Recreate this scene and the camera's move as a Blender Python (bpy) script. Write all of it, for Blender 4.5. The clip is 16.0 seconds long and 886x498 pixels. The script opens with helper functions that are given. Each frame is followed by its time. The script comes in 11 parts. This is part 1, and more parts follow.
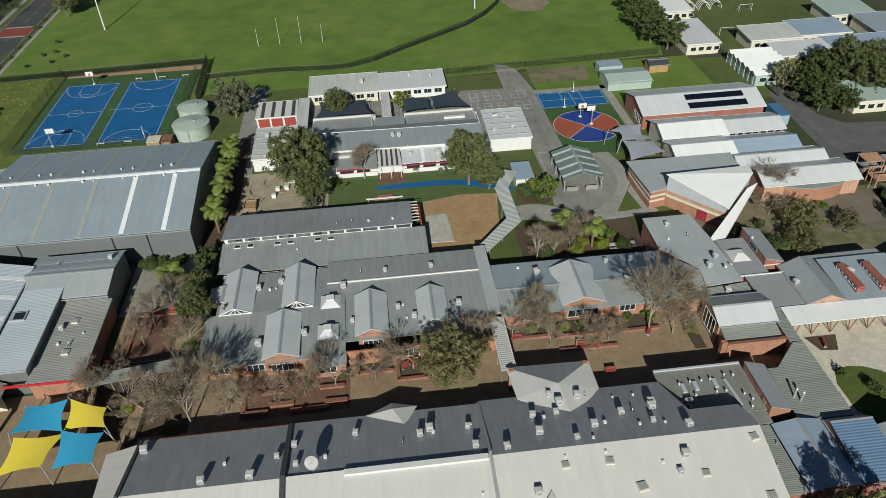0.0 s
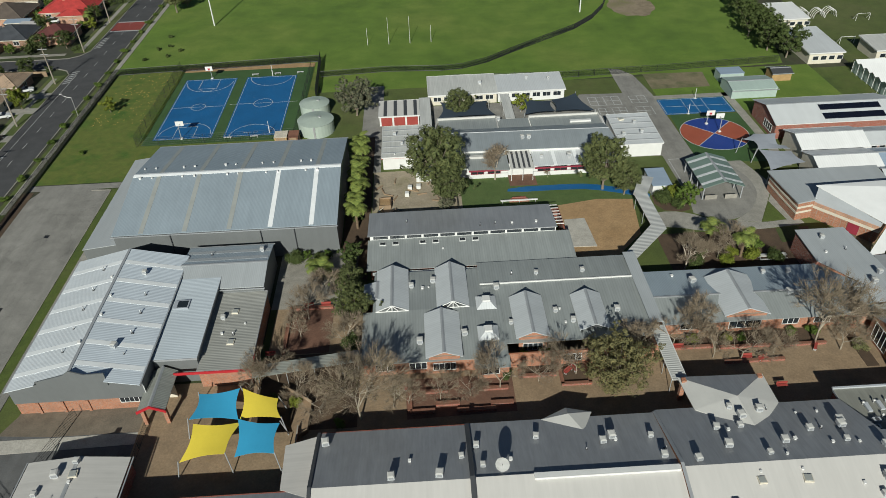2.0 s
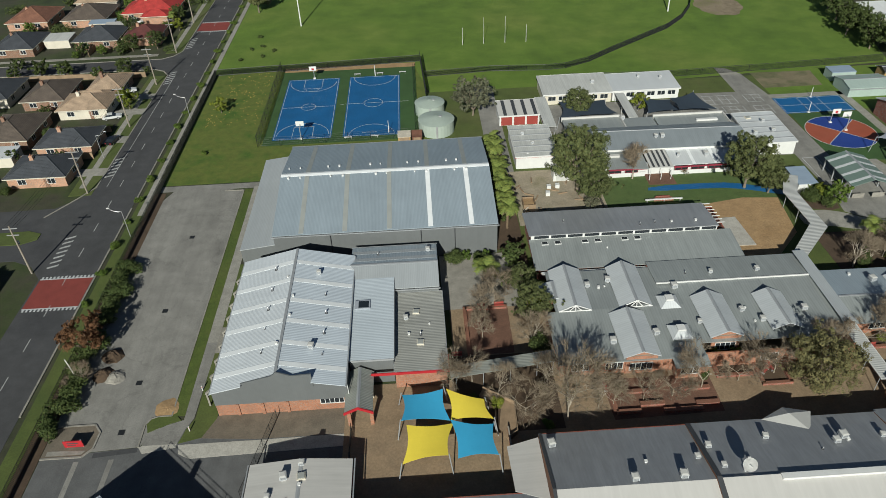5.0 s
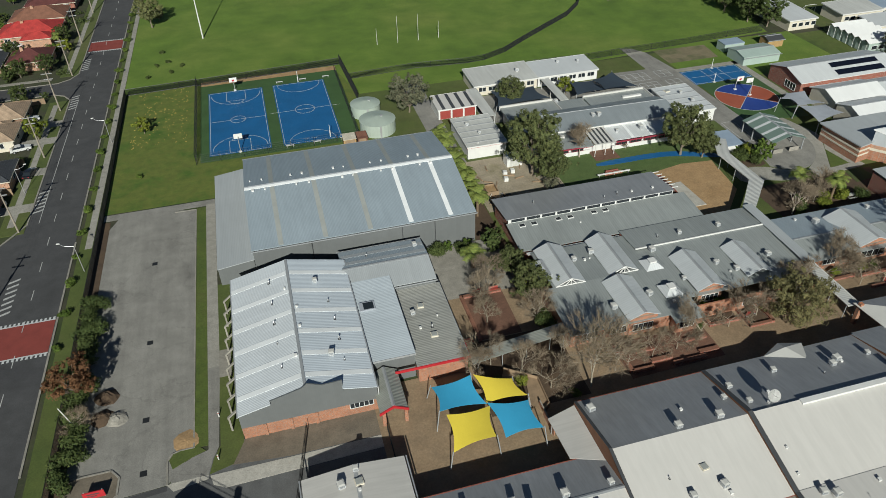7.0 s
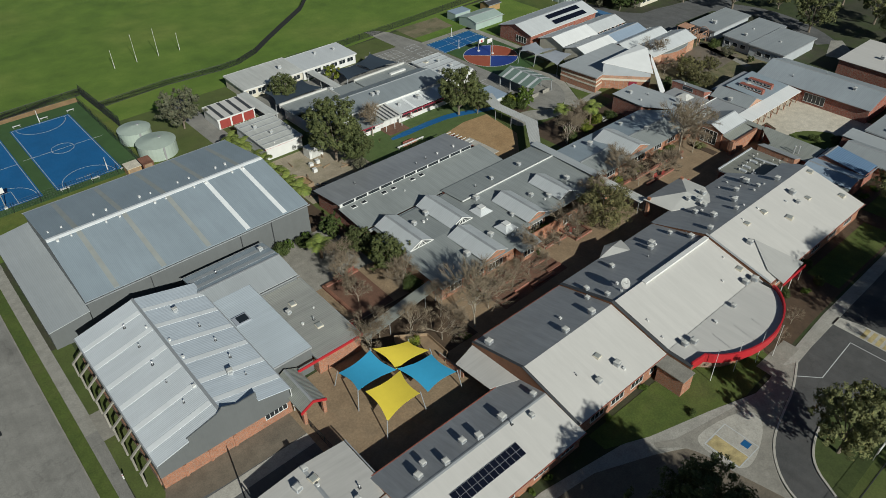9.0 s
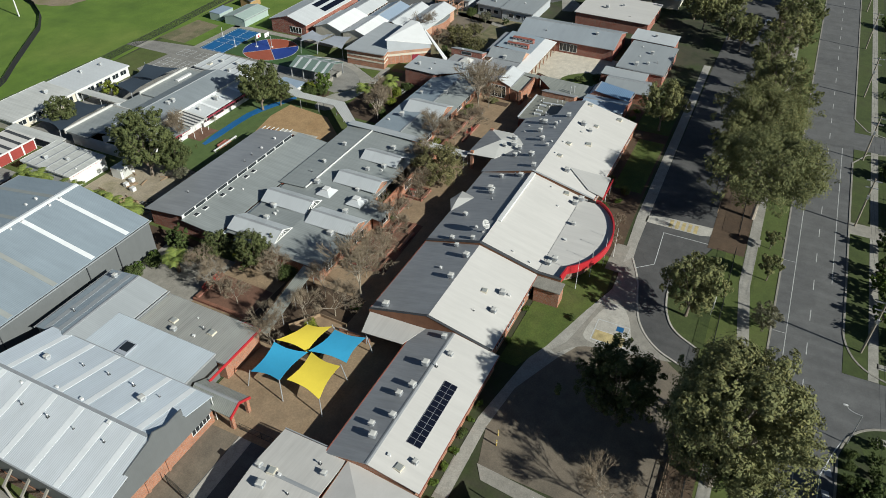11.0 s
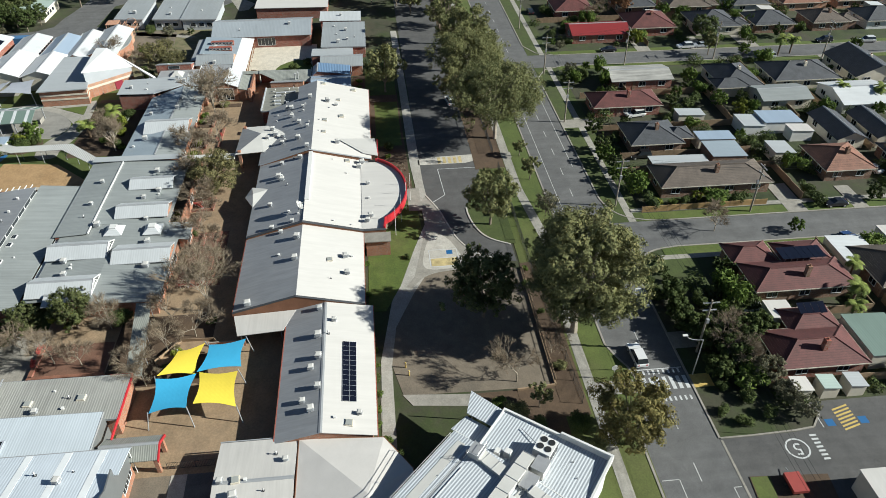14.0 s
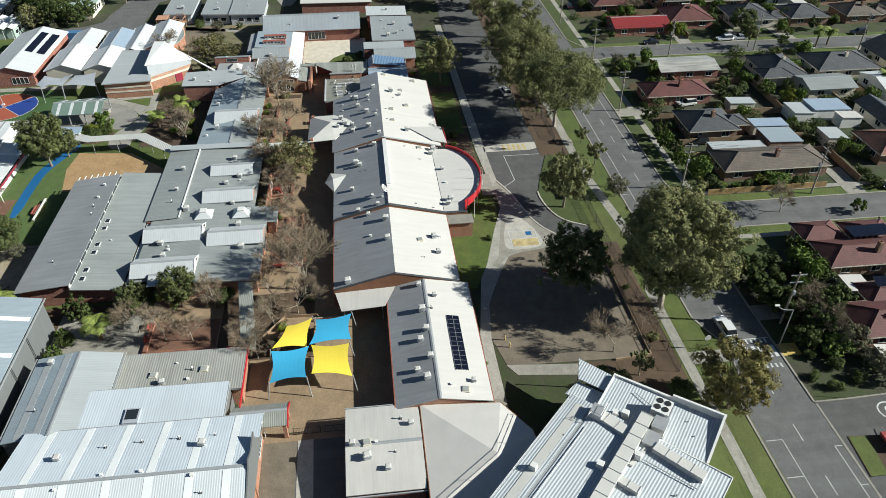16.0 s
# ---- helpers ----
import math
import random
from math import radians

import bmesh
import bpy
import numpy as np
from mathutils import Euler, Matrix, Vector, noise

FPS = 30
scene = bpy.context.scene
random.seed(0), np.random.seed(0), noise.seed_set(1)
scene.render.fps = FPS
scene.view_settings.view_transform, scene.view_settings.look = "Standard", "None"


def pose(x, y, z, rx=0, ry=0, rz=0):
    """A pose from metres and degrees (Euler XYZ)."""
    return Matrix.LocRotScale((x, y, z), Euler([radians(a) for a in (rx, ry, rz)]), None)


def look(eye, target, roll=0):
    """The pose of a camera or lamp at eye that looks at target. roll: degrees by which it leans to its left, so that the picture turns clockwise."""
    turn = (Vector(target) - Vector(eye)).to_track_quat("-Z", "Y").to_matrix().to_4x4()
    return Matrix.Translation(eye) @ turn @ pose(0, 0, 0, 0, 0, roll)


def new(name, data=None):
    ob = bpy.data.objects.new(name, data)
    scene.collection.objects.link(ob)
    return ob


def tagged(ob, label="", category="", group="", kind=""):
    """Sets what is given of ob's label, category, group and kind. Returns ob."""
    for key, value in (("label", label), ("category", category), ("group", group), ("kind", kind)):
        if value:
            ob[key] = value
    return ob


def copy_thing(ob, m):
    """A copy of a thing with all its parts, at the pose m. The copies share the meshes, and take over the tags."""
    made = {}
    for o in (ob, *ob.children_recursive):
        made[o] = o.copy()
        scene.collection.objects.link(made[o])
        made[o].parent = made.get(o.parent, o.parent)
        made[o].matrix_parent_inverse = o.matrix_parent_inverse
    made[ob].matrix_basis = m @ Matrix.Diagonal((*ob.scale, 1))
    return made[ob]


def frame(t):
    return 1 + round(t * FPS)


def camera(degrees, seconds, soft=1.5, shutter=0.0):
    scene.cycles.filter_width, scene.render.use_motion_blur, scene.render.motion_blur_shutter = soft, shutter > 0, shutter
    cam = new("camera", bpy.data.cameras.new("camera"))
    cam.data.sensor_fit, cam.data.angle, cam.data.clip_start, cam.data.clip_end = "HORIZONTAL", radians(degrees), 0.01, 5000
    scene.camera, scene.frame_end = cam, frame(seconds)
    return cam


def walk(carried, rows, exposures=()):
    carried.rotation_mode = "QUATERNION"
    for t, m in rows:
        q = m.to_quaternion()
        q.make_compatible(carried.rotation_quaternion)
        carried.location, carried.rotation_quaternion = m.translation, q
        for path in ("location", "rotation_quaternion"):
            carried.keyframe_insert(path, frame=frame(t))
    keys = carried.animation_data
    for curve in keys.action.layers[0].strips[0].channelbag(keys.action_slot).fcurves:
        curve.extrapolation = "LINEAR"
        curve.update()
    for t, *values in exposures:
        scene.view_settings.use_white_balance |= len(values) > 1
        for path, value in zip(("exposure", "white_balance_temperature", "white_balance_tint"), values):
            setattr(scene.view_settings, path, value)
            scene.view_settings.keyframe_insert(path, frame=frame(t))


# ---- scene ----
cam = camera(64.3, 16.0, 0.6)
PATH = [
    (0, (-0.899, 0.708, 78.403), (-0.759, 2.285, 77.181), -2.2),
    (0.5, (-5.809, 1.195, 78.437), (-5.709, 2.778, 77.218), -2.2),
    (1, (-10.662, 1.707, 78.461), (-10.588, 3.293, 77.244), -2.2),
    (1.5, (-15.464, 2.217, 78.484), (-15.4, 3.804, 77.269), -2.3),
    (2, (-20.188, 2.714, 78.51), (-20.148, 4.304, 77.297), -2.3),
    (2.5, (-24.942, 3.187, 78.519), (-24.912, 4.778, 77.308), -2.4),
    (3, (-29.781, 3.607, 78.541), (-29.752, 5.199, 77.331), -2.3),
    (3.5, (-34.675, 3.931, 78.552), (-34.643, 5.523, 77.342), -2.2),
    (4, (-39.509, 4.22, 78.54), (-39.475, 5.813, 77.331), -2.2),
    (4.5, (-44.329, 4.5, 78.524), (-44.294, 6.094, 77.317), -2.1),
    (4.7, (-46.244, 4.591, 78.521), (-46.208, 6.185, 77.313), -2.2),
    (6.8, (-66.277, 5.47, 78.351), (-65.945, 7.027, 77.141), -2.0),
    (7, (-68.197, 5.603, 78.342), (-67.805, 7.145, 77.131), -1.8),
    (7.5, (-73.08, 5.99, 78.239), (-72.524, 7.479, 77.025), -1.7),
    (8, (-77.839, 6.623, 78.138), (-77.117, 8.036, 76.921), -1.5),
    (8.5, (-82.41, 7.611, 78.019), (-81.525, 8.925, 76.798), -1.3),
    (9, (-86.721, 9.009, 77.888), (-85.697, 10.215, 76.665), -1.2),
    (9.2, (-88.389, 9.749, 77.871), (-87.313, 10.907, 76.645), -1.0),
    (11.3, (-105.144, 19.468, 77.593), (-103.686, 20.073, 76.365), -0.0),
    (11.5, (-106.572, 20.538, 77.586), (-105.091, 21.092, 76.361), -0.4),
    (12, (-109.702, 23.59, 77.58), (-108.176, 24.007, 76.356), -0.1),
    (12.5, (-112.401, 26.945, 77.576), (-110.843, 27.223, 76.353), -0.1),
    (13, (-114.851, 30.533, 77.578), (-113.273, 30.668, 76.356), -0.1),
    (13.5, (-116.949, 34.351, 77.589), (-115.365, 34.341, 76.368), -0.1),
    (14, (-118.729, 38.407, 77.608), (-117.153, 38.246, 76.387), -0.1),
    (14.5, (-120.146, 42.608, 77.611), (-118.572, 42.419, 76.391), -0.1),
    (15, (-121.156, 46.779, 77.578), (-119.582, 46.591, 76.358), -0.1),
    (15.5, (-121.935, 50.92, 77.516), (-120.36, 50.734, 76.296), -0.3),
    (16, (-122.721, 55.071, 77.428), (-121.145, 54.888, 76.21), 0.0),
]
EXPOSURES = [(0, 0.03, 6250, 3), (4.5, 0.05, 6250, 3), (7.5, 0.06, 6250, 3), (8.2, 0.03, 6250, 3), (9, -0.09, 6200, 3), (11.5, 0.46, 6150, 4), (12.5, 0.62, 6150, 4), (14, 0.79, 6150, 4), (16, 0.78, 6150, 3)]
walk(cam, [(t, look(eye, target, roll)) for t, eye, target, roll in PATH], EXPOSURES)

# ---- world and sun ----
SUN_EL, SUN_AZ = 29.0, 190.5          # height of the sun; compass angle it stands at, clockwise from +y
world = bpy.data.worlds.new("sky")
scene.world = world
world.use_nodes = True
wn = world.node_tree.nodes
sky = wn.new("ShaderNodeTexSky")
sky.sky_type = 'NISHITA'
sky.sun_disc = False
sky.air_density, sky.dust_density, sky.altitude = 0.75, 0.3, 60
sky.sun_elevation = radians(SUN_EL)
sky.sun_rotation = radians(SUN_AZ)
wn["Background"].inputs["Strength"].default_value = 0.037
world.node_tree.links.new(sky.outputs["Color"], wn["Background"].inputs["Color"])
sun_data = bpy.data.lights.new("sun", 'SUN')
sun_data.energy = 5.0
sun_data.angle = radians(0.53)
sun_data.color = (1.0, 0.955, 0.87)
sun_ob = new("sun", sun_data)
sun_way = Vector((math.sin(radians(SUN_AZ)) * math.cos(radians(SUN_EL)), math.cos(radians(SUN_AZ)) * math.cos(radians(SUN_EL)), math.sin(radians(SUN_EL))))
sun_ob.matrix_world = look(tuple(sun_way * 400), (0, 0, 0))

# ---- materials ----
def nodes_of(name):
    m = bpy.data.materials.new(name)
    m.use_nodes = True
    nt = m.node_tree
    return m, nt.nodes, nt.links, nt.nodes["Principled BSDF"]


def hue(c, k):
    return (min(1, c[0] * k), min(1, c[1] * k), min(1, c[2] * k), 1)


def noise_node(n, l, scale, detail=4, source=None, rough=0.6):
    t = n.new("ShaderNodeTexNoise")
    t.inputs["Scale"].default_value = scale
    t.inputs["Detail"].default_value = detail
    t.inputs["Roughness"].default_value = rough
    if source:
        l.new(source, t.inputs["Vector"])
    return t


def ramp_node(n, l, fac, stops):
    r = n.new("ShaderNodeValToRGB")
    e = r.color_ramp.elements
    while len(e) < len(stops):
        e.new(0.5)
    for el, (p, c) in zip(e, stops):
        el.position, el.color = p, c
    l.new(fac, r.inputs["Fac"])
    return r


def mix_node(n, l, a, b, fac, mode='MULTIPLY'):
    m = n.new("ShaderNodeMix")
    m.data_type, m.blend_type = 'RGBA', mode
    for sock, v in ((m.inputs[0], fac), (m.inputs[6], a), (m.inputs[7], b)):
        if hasattr(v, "is_linked"):
            l.new(v, sock)
        else:
            sock.default_value = v
    return m.outputs[2]


def plain(name, col, rough=0.7, metal=0.0, var=0.18, big=0.25, fine=6.0, bump=0.15, vary=0.0):
    """A surface with stains at one scale, grain at another, fine relief, and a difference from piece to piece."""
    m, n, l, p = nodes_of(name)
    co = n.new("ShaderNodeTexCoord").outputs["Object"]
    a, b = noise_node(n, l, big, 5, co), noise_node(n, l, fine, 3, co)
    base = ramp_node(n, l, a.outputs["Fac"], [(0.3, hue(col, 1 - var)), (0.7, hue(col, 1 + var))]).outputs["Color"]
    g = ramp_node(n, l, b.outputs["Fac"], [(0.3, hue((1, 1, 1), 1 - var * 0.7)), (0.7, (1, 1, 1, 1))]).outputs["Color"]
    c = mix_node(n, l, base, g, 1.0)
    if vary:
        r = n.new("ShaderNodeObjectInfo").outputs["Random"]
        c = mix_node(n, l, c, ramp_node(n, l, r, [(0, hue((1, 1, 1), 1 - vary)), (1, (1, 1, 1, 1))]).outputs["Color"], 1.0)
    l.new(c, p.inputs["Base Color"])
    p.inputs["Roughness"].default_value, p.inputs["Metallic"].default_value = rough, metal
    if bump:
        bn = n.new("ShaderNodeBump")
        bn.inputs["Strength"].default_value, bn.inputs["Distance"].default_value = bump, 0.05
        l.new(b.outputs["Fac"], bn.inputs["Height"])
        l.new(bn.outputs["Normal"], p.inputs["Normal"])
    return m


def ribbed(name, col, axis='X', pitch=0.4, rough=0.45, depth=0.05, var=0.12, metal=0.0, sheet=0.9, dirt=0.0):
    """Profiled metal sheet: ribs that follow each other along axis, overlapping sheets of slightly different age, stains."""
    m, n, l, p = nodes_of(name)
    co = n.new("ShaderNodeTexCoord").outputs["Object"]
    w = n.new("ShaderNodeTexWave")
    w.wave_type, w.bands_direction, w.wave_profile = 'BANDS', axis, 'SIN'
    w.inputs["Scale"].default_value = 2 * math.pi / (20.0 * pitch)
    l.new(co, w.inputs["Vector"])
    st = n.new("ShaderNodeMapping")
    st.inputs["Scale"].default_value = (1.6, 0.12, 1) if axis == 'X' else (0.12, 1.6, 1)
    l.new(co, st.inputs["Vector"])
    a, b = noise_node(n, l, 0.12, 5, co), noise_node(n, l, 1.0, 4, st.outputs["Vector"])
    base = ramp_node(n, l, a.outputs["Fac"], [(0.3, hue(col, 1 - var)), (0.72, hue(col, 1 + var))]).outputs["Color"]
    streak = ramp_node(n, l, b.outputs["Fac"], [(0.25, hue((1, 1, 1), 1 - var * 1.2 - dirt)), (0.65, (1, 1, 1, 1))]).outputs["Color"]
    c = mix_node(n, l, base, streak, 1.0)
    sep = n.new("ShaderNodeSeparateXYZ")
    l.new(co, sep.inputs[0])
    q = n.new("ShaderNodeMath"); q.operation = 'DIVIDE'; q.inputs[1].default_value = sheet
    l.new(sep.outputs["X" if axis == 'X' else "Y"], q.inputs[0])
    f = n.new("ShaderNodeMath"); f.operation = 'FLOOR'
    l.new(q.outputs[0], f.inputs[0])
    wh = n.new("ShaderNodeTexWhiteNoise"); wh.noise_dimensions = '1D'
    l.new(f.outputs[0], wh.inputs["W"])
    c = mix_node(n, l, c, ramp_node(n, l, wh.outputs["Value"], [(0, hue((1, 1, 1), 0.965)), (1, (1, 1, 1, 1))]).outputs["Color"], 1.0)
    # Rib valleys are darkened in the colour as well, for the shade inside them.
    groove = ramp_node(n, l, w.outputs["Fac"], [(0.0, hue((1, 1, 1), 1 - min(0.25, 4.0 * depth))), (0.35, (1, 1, 1, 1))]).outputs["Color"]
    c = mix_node(n, l, c, groove, 1.0)
    l.new(c, p.inputs["Base Color"])
    p.inputs["Roughness"].default_value, p.inputs["Metallic"].default_value = rough, metal
    bn = n.new("ShaderNodeBump")
    bn.inputs["Strength"].default_value, bn.inputs["Distance"].default_value = min(0.6, 12 * depth), depth
    l.new(w.outputs["Fac"], bn.inputs["Height"])
    l.new(bn.outputs["Normal"], p.inputs["Normal"])
    return m


def tiled(name, col, var=0.25):
    """Roof tiles: level courses down every slope, blotched by age and lichen."""
    m, n, l, p = nodes_of(name)
    co = n.new("ShaderNodeTexCoord").outputs["Object"]
    w = n.new("ShaderNodeTexWave")
    w.bands_direction, w.wave_profile = 'Z', 'SAW'
    w.inputs["Scale"].default_value = 2 * math.pi / (20.0 * 0.15)
    l.new(co, w.inputs["Vector"])
    a, b = noise_node(n, l, 0.5, 5, co), noise_node(n, l, 5.0, 3, co)
    base = ramp_node(n, l, a.outputs["Fac"], [(0.3, hue(col, 1 - var)), (0.7, hue(col, 1 + var))]).outputs["Color"]
    c = mix_node(n, l, base, ramp_node(n, l, b.outputs["Fac"], [(0.3, hue((1, 1, 1), 0.7)), (0.7, (1, 1, 1, 1))]).outputs["Color"], 1.0)
    c = mix_node(n, l, c, ramp_node(n, l, w.outputs["Fac"], [(0.0, hue((1, 1, 1), 0.6)), (0.3, (1, 1, 1, 1))]).outputs["Color"], 1.0)
    l.new(c, p.inputs["Base Color"])
    p.inputs["Roughness"].default_value = 0.75
    bn = n.new("ShaderNodeBump")
    bn.inputs["Strength"].default_value, bn.inputs["Distance"].default_value = 0.6, 0.06
    l.new(w.outputs["Fac"], bn.inputs["Height"])
    l.new(bn.outputs["Normal"], p.inputs["Normal"])
    return m


def bricked(name, col, mortar=0.75, scale=1.0):
    m, n, l, p = nodes_of(name)
    co = n.new("ShaderNodeTexCoord").outputs["Object"]
    sep = n.new("ShaderNodeSeparateXYZ"); l.new(co, sep.inputs[0])
    add = n.new("ShaderNodeMath"); add.operation = 'ADD'
    l.new(sep.outputs["X"], add.inputs[0]); l.new(sep.outputs["Y"], add.inputs[1])
    com = n.new("ShaderNodeCombineXYZ")
    l.new(add.outputs[0], com.inputs["X"]); l.new(sep.outputs["Z"], com.inputs["Y"])
    t = n.new("ShaderNodeTexBrick")
    t.inputs["Scale"].default_value = scale
    t.inputs["Brick Width"].default_value, t.inputs["Row Height"].default_value, t.inputs["Mortar Size"].default_value = 0.24, 0.086, 0.008
    t.inputs["Color1"].default_value, t.inputs["Color2"].default_value = hue(col, 0.8), hue(col, 1.2)
    t.inputs["Mortar"].default_value = hue((0.4, 0.36, 0.3), mortar)
    l.new(com.outputs[0], t.inputs["Vector"])
    a = noise_node(n, l, 0.7, 5, co)
    c = mix_node(n, l, t.outputs["Color"], ramp_node(n, l, a.outputs["Fac"], [(0.3, hue((1, 1, 1), 0.78)), (0.65, (1, 1, 1, 1))]).outputs["Color"], 1.0)
    l.new(c, p.inputs["Base Color"])
    p.inputs["Roughness"].default_value = 0.85
    bn = n.new("ShaderNodeBump")
    bn.inputs["Strength"].default_value, bn.inputs["Distance"].default_value = 0.4, 0.01
    l.new(t.outputs["Fac"], bn.inputs["Height"])
    l.new(bn.outputs["Normal"], p.inputs["Normal"])
    return m


def earth(name, cols, scales=(0.02, 0.25, 3.0), rough=0.95, bump=0.4, cracks=0.0):
    """Ground of several colours: broad patches, blotches and grain, each from its own noise."""
    m, n, l, p = nodes_of(name)
    co = n.new("ShaderNodeTexCoord").outputs["Object"]
    a, b, d = (noise_node(n, l, s, 5, co, 0.65) for s in scales)
    k = len(cols) - 1
    base = ramp_node(n, l, a.outputs["Fac"], [(0.32 + 0.36 * i / k, (*c, 1)) for i, c in enumerate(cols)]).outputs["Color"]
    c = mix_node(n, l, base, ramp_node(n, l, b.outputs["Fac"], [(0.3, hue((1, 1, 1), 0.72)), (0.7, hue((1, 1, 1), 1.0))]).outputs["Color"], 1.0)
    c = mix_node(n, l, c, ramp_node(n, l, d.outputs["Fac"], [(0.3, hue((1, 1, 1), 0.7)), (0.7, (1, 1, 1, 1))]).outputs["Color"], 1.0)
    if cracks:
        # wandering cracks, and tyre-worn streaks along y
        wob = n.new("ShaderNodeVectorMath"); wob.operation = 'MULTIPLY_ADD'
        l.new(b.outputs["Color"], wob.inputs[0]); wob.inputs[1].default_value = (5, 5, 0); l.new(co, wob.inputs[2])
        v = n.new("ShaderNodeTexVoronoi"); v.feature = 'DISTANCE_TO_EDGE'
        v.inputs["Scale"].default_value = 0.11
        l.new(wob.outputs[0], v.inputs["Vector"])
        c = mix_node(n, l, c, ramp_node(n, l, v.outputs["Distance"], [(0.0, hue((1, 1, 1), 1 - cracks)), (0.012, (1, 1, 1, 1))]).outputs["Color"], 1.0)
        mp = n.new("ShaderNodeMapping"); mp.inputs["Scale"].default_value = (0.5, 0.03, 1)
        l.new(co, mp.inputs["Vector"])
        s = noise_node(n, l, 1.0, 4, mp.outputs["Vector"])
        c = mix_node(n, l, c, ramp_node(n, l, s.outputs["Fac"], [(0.35, hue((1, 1, 1), 0.82)), (0.65, (1, 1, 1, 1))]).outputs["Color"], 1.0)
    l.new(c, p.inputs["Base Color"])
    p.inputs["Roughness"].default_value = rough
    bn = n.new("ShaderNodeBump")
    bn.inputs["Strength"].default_value, bn.inputs["Distance"].default_value = bump, 0.06
    l.new(d.outputs["Fac"], bn.inputs["Height"])
    l.new(bn.outputs["Normal"], p.inputs["Normal"])
    return m


def leafy(name, col, var=0.14, back=0.12):
    m, n, l, p = nodes_of(name)
    geo = n.new("ShaderNodeNewGeometry")
    co = n.new("ShaderNodeTexCoord").outputs["Object"]
    a = noise_node(n, l, 0.5, 3, co)
    c = ramp_node(n, l, geo.outputs["Random Per Island"], [(0, hue(col, 1 - var)), (0.6, hue(col, 1.0)), (1, hue((col[0] * 1.25, col[1] * 1.1, col[2]), 1 + var))]).outputs["Color"]
    c = mix_node(n, l, c, ramp_node(n, l, a.outputs["Fac"], [(0.3, hue((1, 1, 1), 0.7)), (0.7, hue((1, 1, 1), 1.0))]).outputs["Color"], 1.0)
    r = n.new("ShaderNodeObjectInfo").outputs["Random"]
    c = mix_node(n, l, c, ramp_node(n, l, r, [(0, (0.75, 0.8, 0.8, 1)), (1, (1, 1, 1, 1))]).outputs["Color"], 1.0)
    l.new(c, p.inputs["Base Color"])
    p.inputs["Roughness"].default_value = 0.8
    p.inputs["Specular IOR Level"].default_value = 0.15
    tr = n.new("ShaderNodeBsdfTranslucent")
    l.new(c, tr.inputs["Color"])
    mx = n.new("ShaderNodeMixShader")
    mx.inputs[0].default_value = back
    l.new(p.outputs[0], mx.inputs[1]); l.new(tr.outputs[0], mx.inputs[2])
    l.new(mx.outputs[0], n["Material Output"].inputs["Surface"])
    return m


M = {}
M["grass"] = earth("lawn_grass", [(0.075, 0.108, 0.022), (0.102, 0.132, 0.028), (0.13, 0.142, 0.044)], (0.035, 0.3, 4.0))
M["oval"] = earth("oval_turf", [(0.11, 0.192, 0.018), (0.138, 0.225, 0.024), (0.175, 0.235, 0.037)], (0.03, 0.12, 3.0))
M["lush"] = earth("bright_lawn", [(0.072, 0.112, 0.018), (0.098, 0.136, 0.022), (0.118, 0.136, 0.034)], (0.1, 0.5, 4.0))
M["weedy"] = earth("weedy_grass", [(0.07, 0.145, 0.014), (0.15, 0.18, 0.03), (0.09, 0.155, 0.018)], (0.12, 0.6, 4.0))
# Dull grass; its dark tone also serves as painted shade on the drive island.
M["shadelawn"] = earth("dull_shaded_lawn", [(0.05, 0.072, 0.016), (0.07, 0.095, 0.022), (0.06, 0.07, 0.022)], (0.1, 0.5, 4.0))
M["turf"] = earth("play_turf", [(0.085, 0.14, 0.035), (0.11, 0.16, 0.045)], (0.2, 0.6, 4.0))
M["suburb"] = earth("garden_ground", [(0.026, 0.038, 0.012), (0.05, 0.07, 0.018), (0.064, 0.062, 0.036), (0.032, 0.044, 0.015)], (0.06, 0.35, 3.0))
M["dirt"] = earth("bare_dirt", [(0.38, 0.235, 0.11), (0.46, 0.3, 0.15), (0.42, 0.265, 0.13)], (0.1, 0.5, 3.0))
M["wornearth"] = earth("pale_worn_earth", [(0.36, 0.3, 0.21), (0.43, 0.365, 0.27), (0.33, 0.29, 0.18)], (0.15, 0.5, 3.0))
M["pitch"] = earth("worn_pitch_earth", [(0.24, 0.19, 0.12), (0.32, 0.255, 0.17), (0.2, 0.19, 0.08)], (0.1, 0.4, 3.0))
M["mulch"] = earth("bark_mulch", [(0.085, 0.055, 0.035), (0.13, 0.085, 0.05)], (0.15, 0.8, 6.0))
M["yard"] = earth("brown_paving", [(0.285, 0.2, 0.122), (0.352, 0.252, 0.155), (0.305, 0.224, 0.144)], (0.08, 0.5, 3.0), 0.9, 0.15)
M["redpave"] = earth("red_brick_paving", [(0.17, 0.088, 0.058), (0.22, 0.115, 0.075)], (0.2, 0.9, 5.0), 0.9, 0.15)
M["asphalt"] = earth("road_asphalt", [(0.058, 0.058, 0.062), (0.082, 0.082, 0.085), (0.07, 0.07, 0.072)], (0.06, 0.4, 8.0), 0.9, 0.15)
M["street"] = earth("street_asphalt", [(0.13, 0.13, 0.132), (0.166, 0.166, 0.165), (0.148, 0.147, 0.146)], (0.06, 0.4, 8.0), 0.9, 0.15, 0.12)
M["drive"] = earth("dark_drive_asphalt", [(0.092, 0.092, 0.093), (0.122, 0.12, 0.118), (0.106, 0.105, 0.104)], (0.06, 0.4, 8.0), 0.9, 0.15, 0.15)
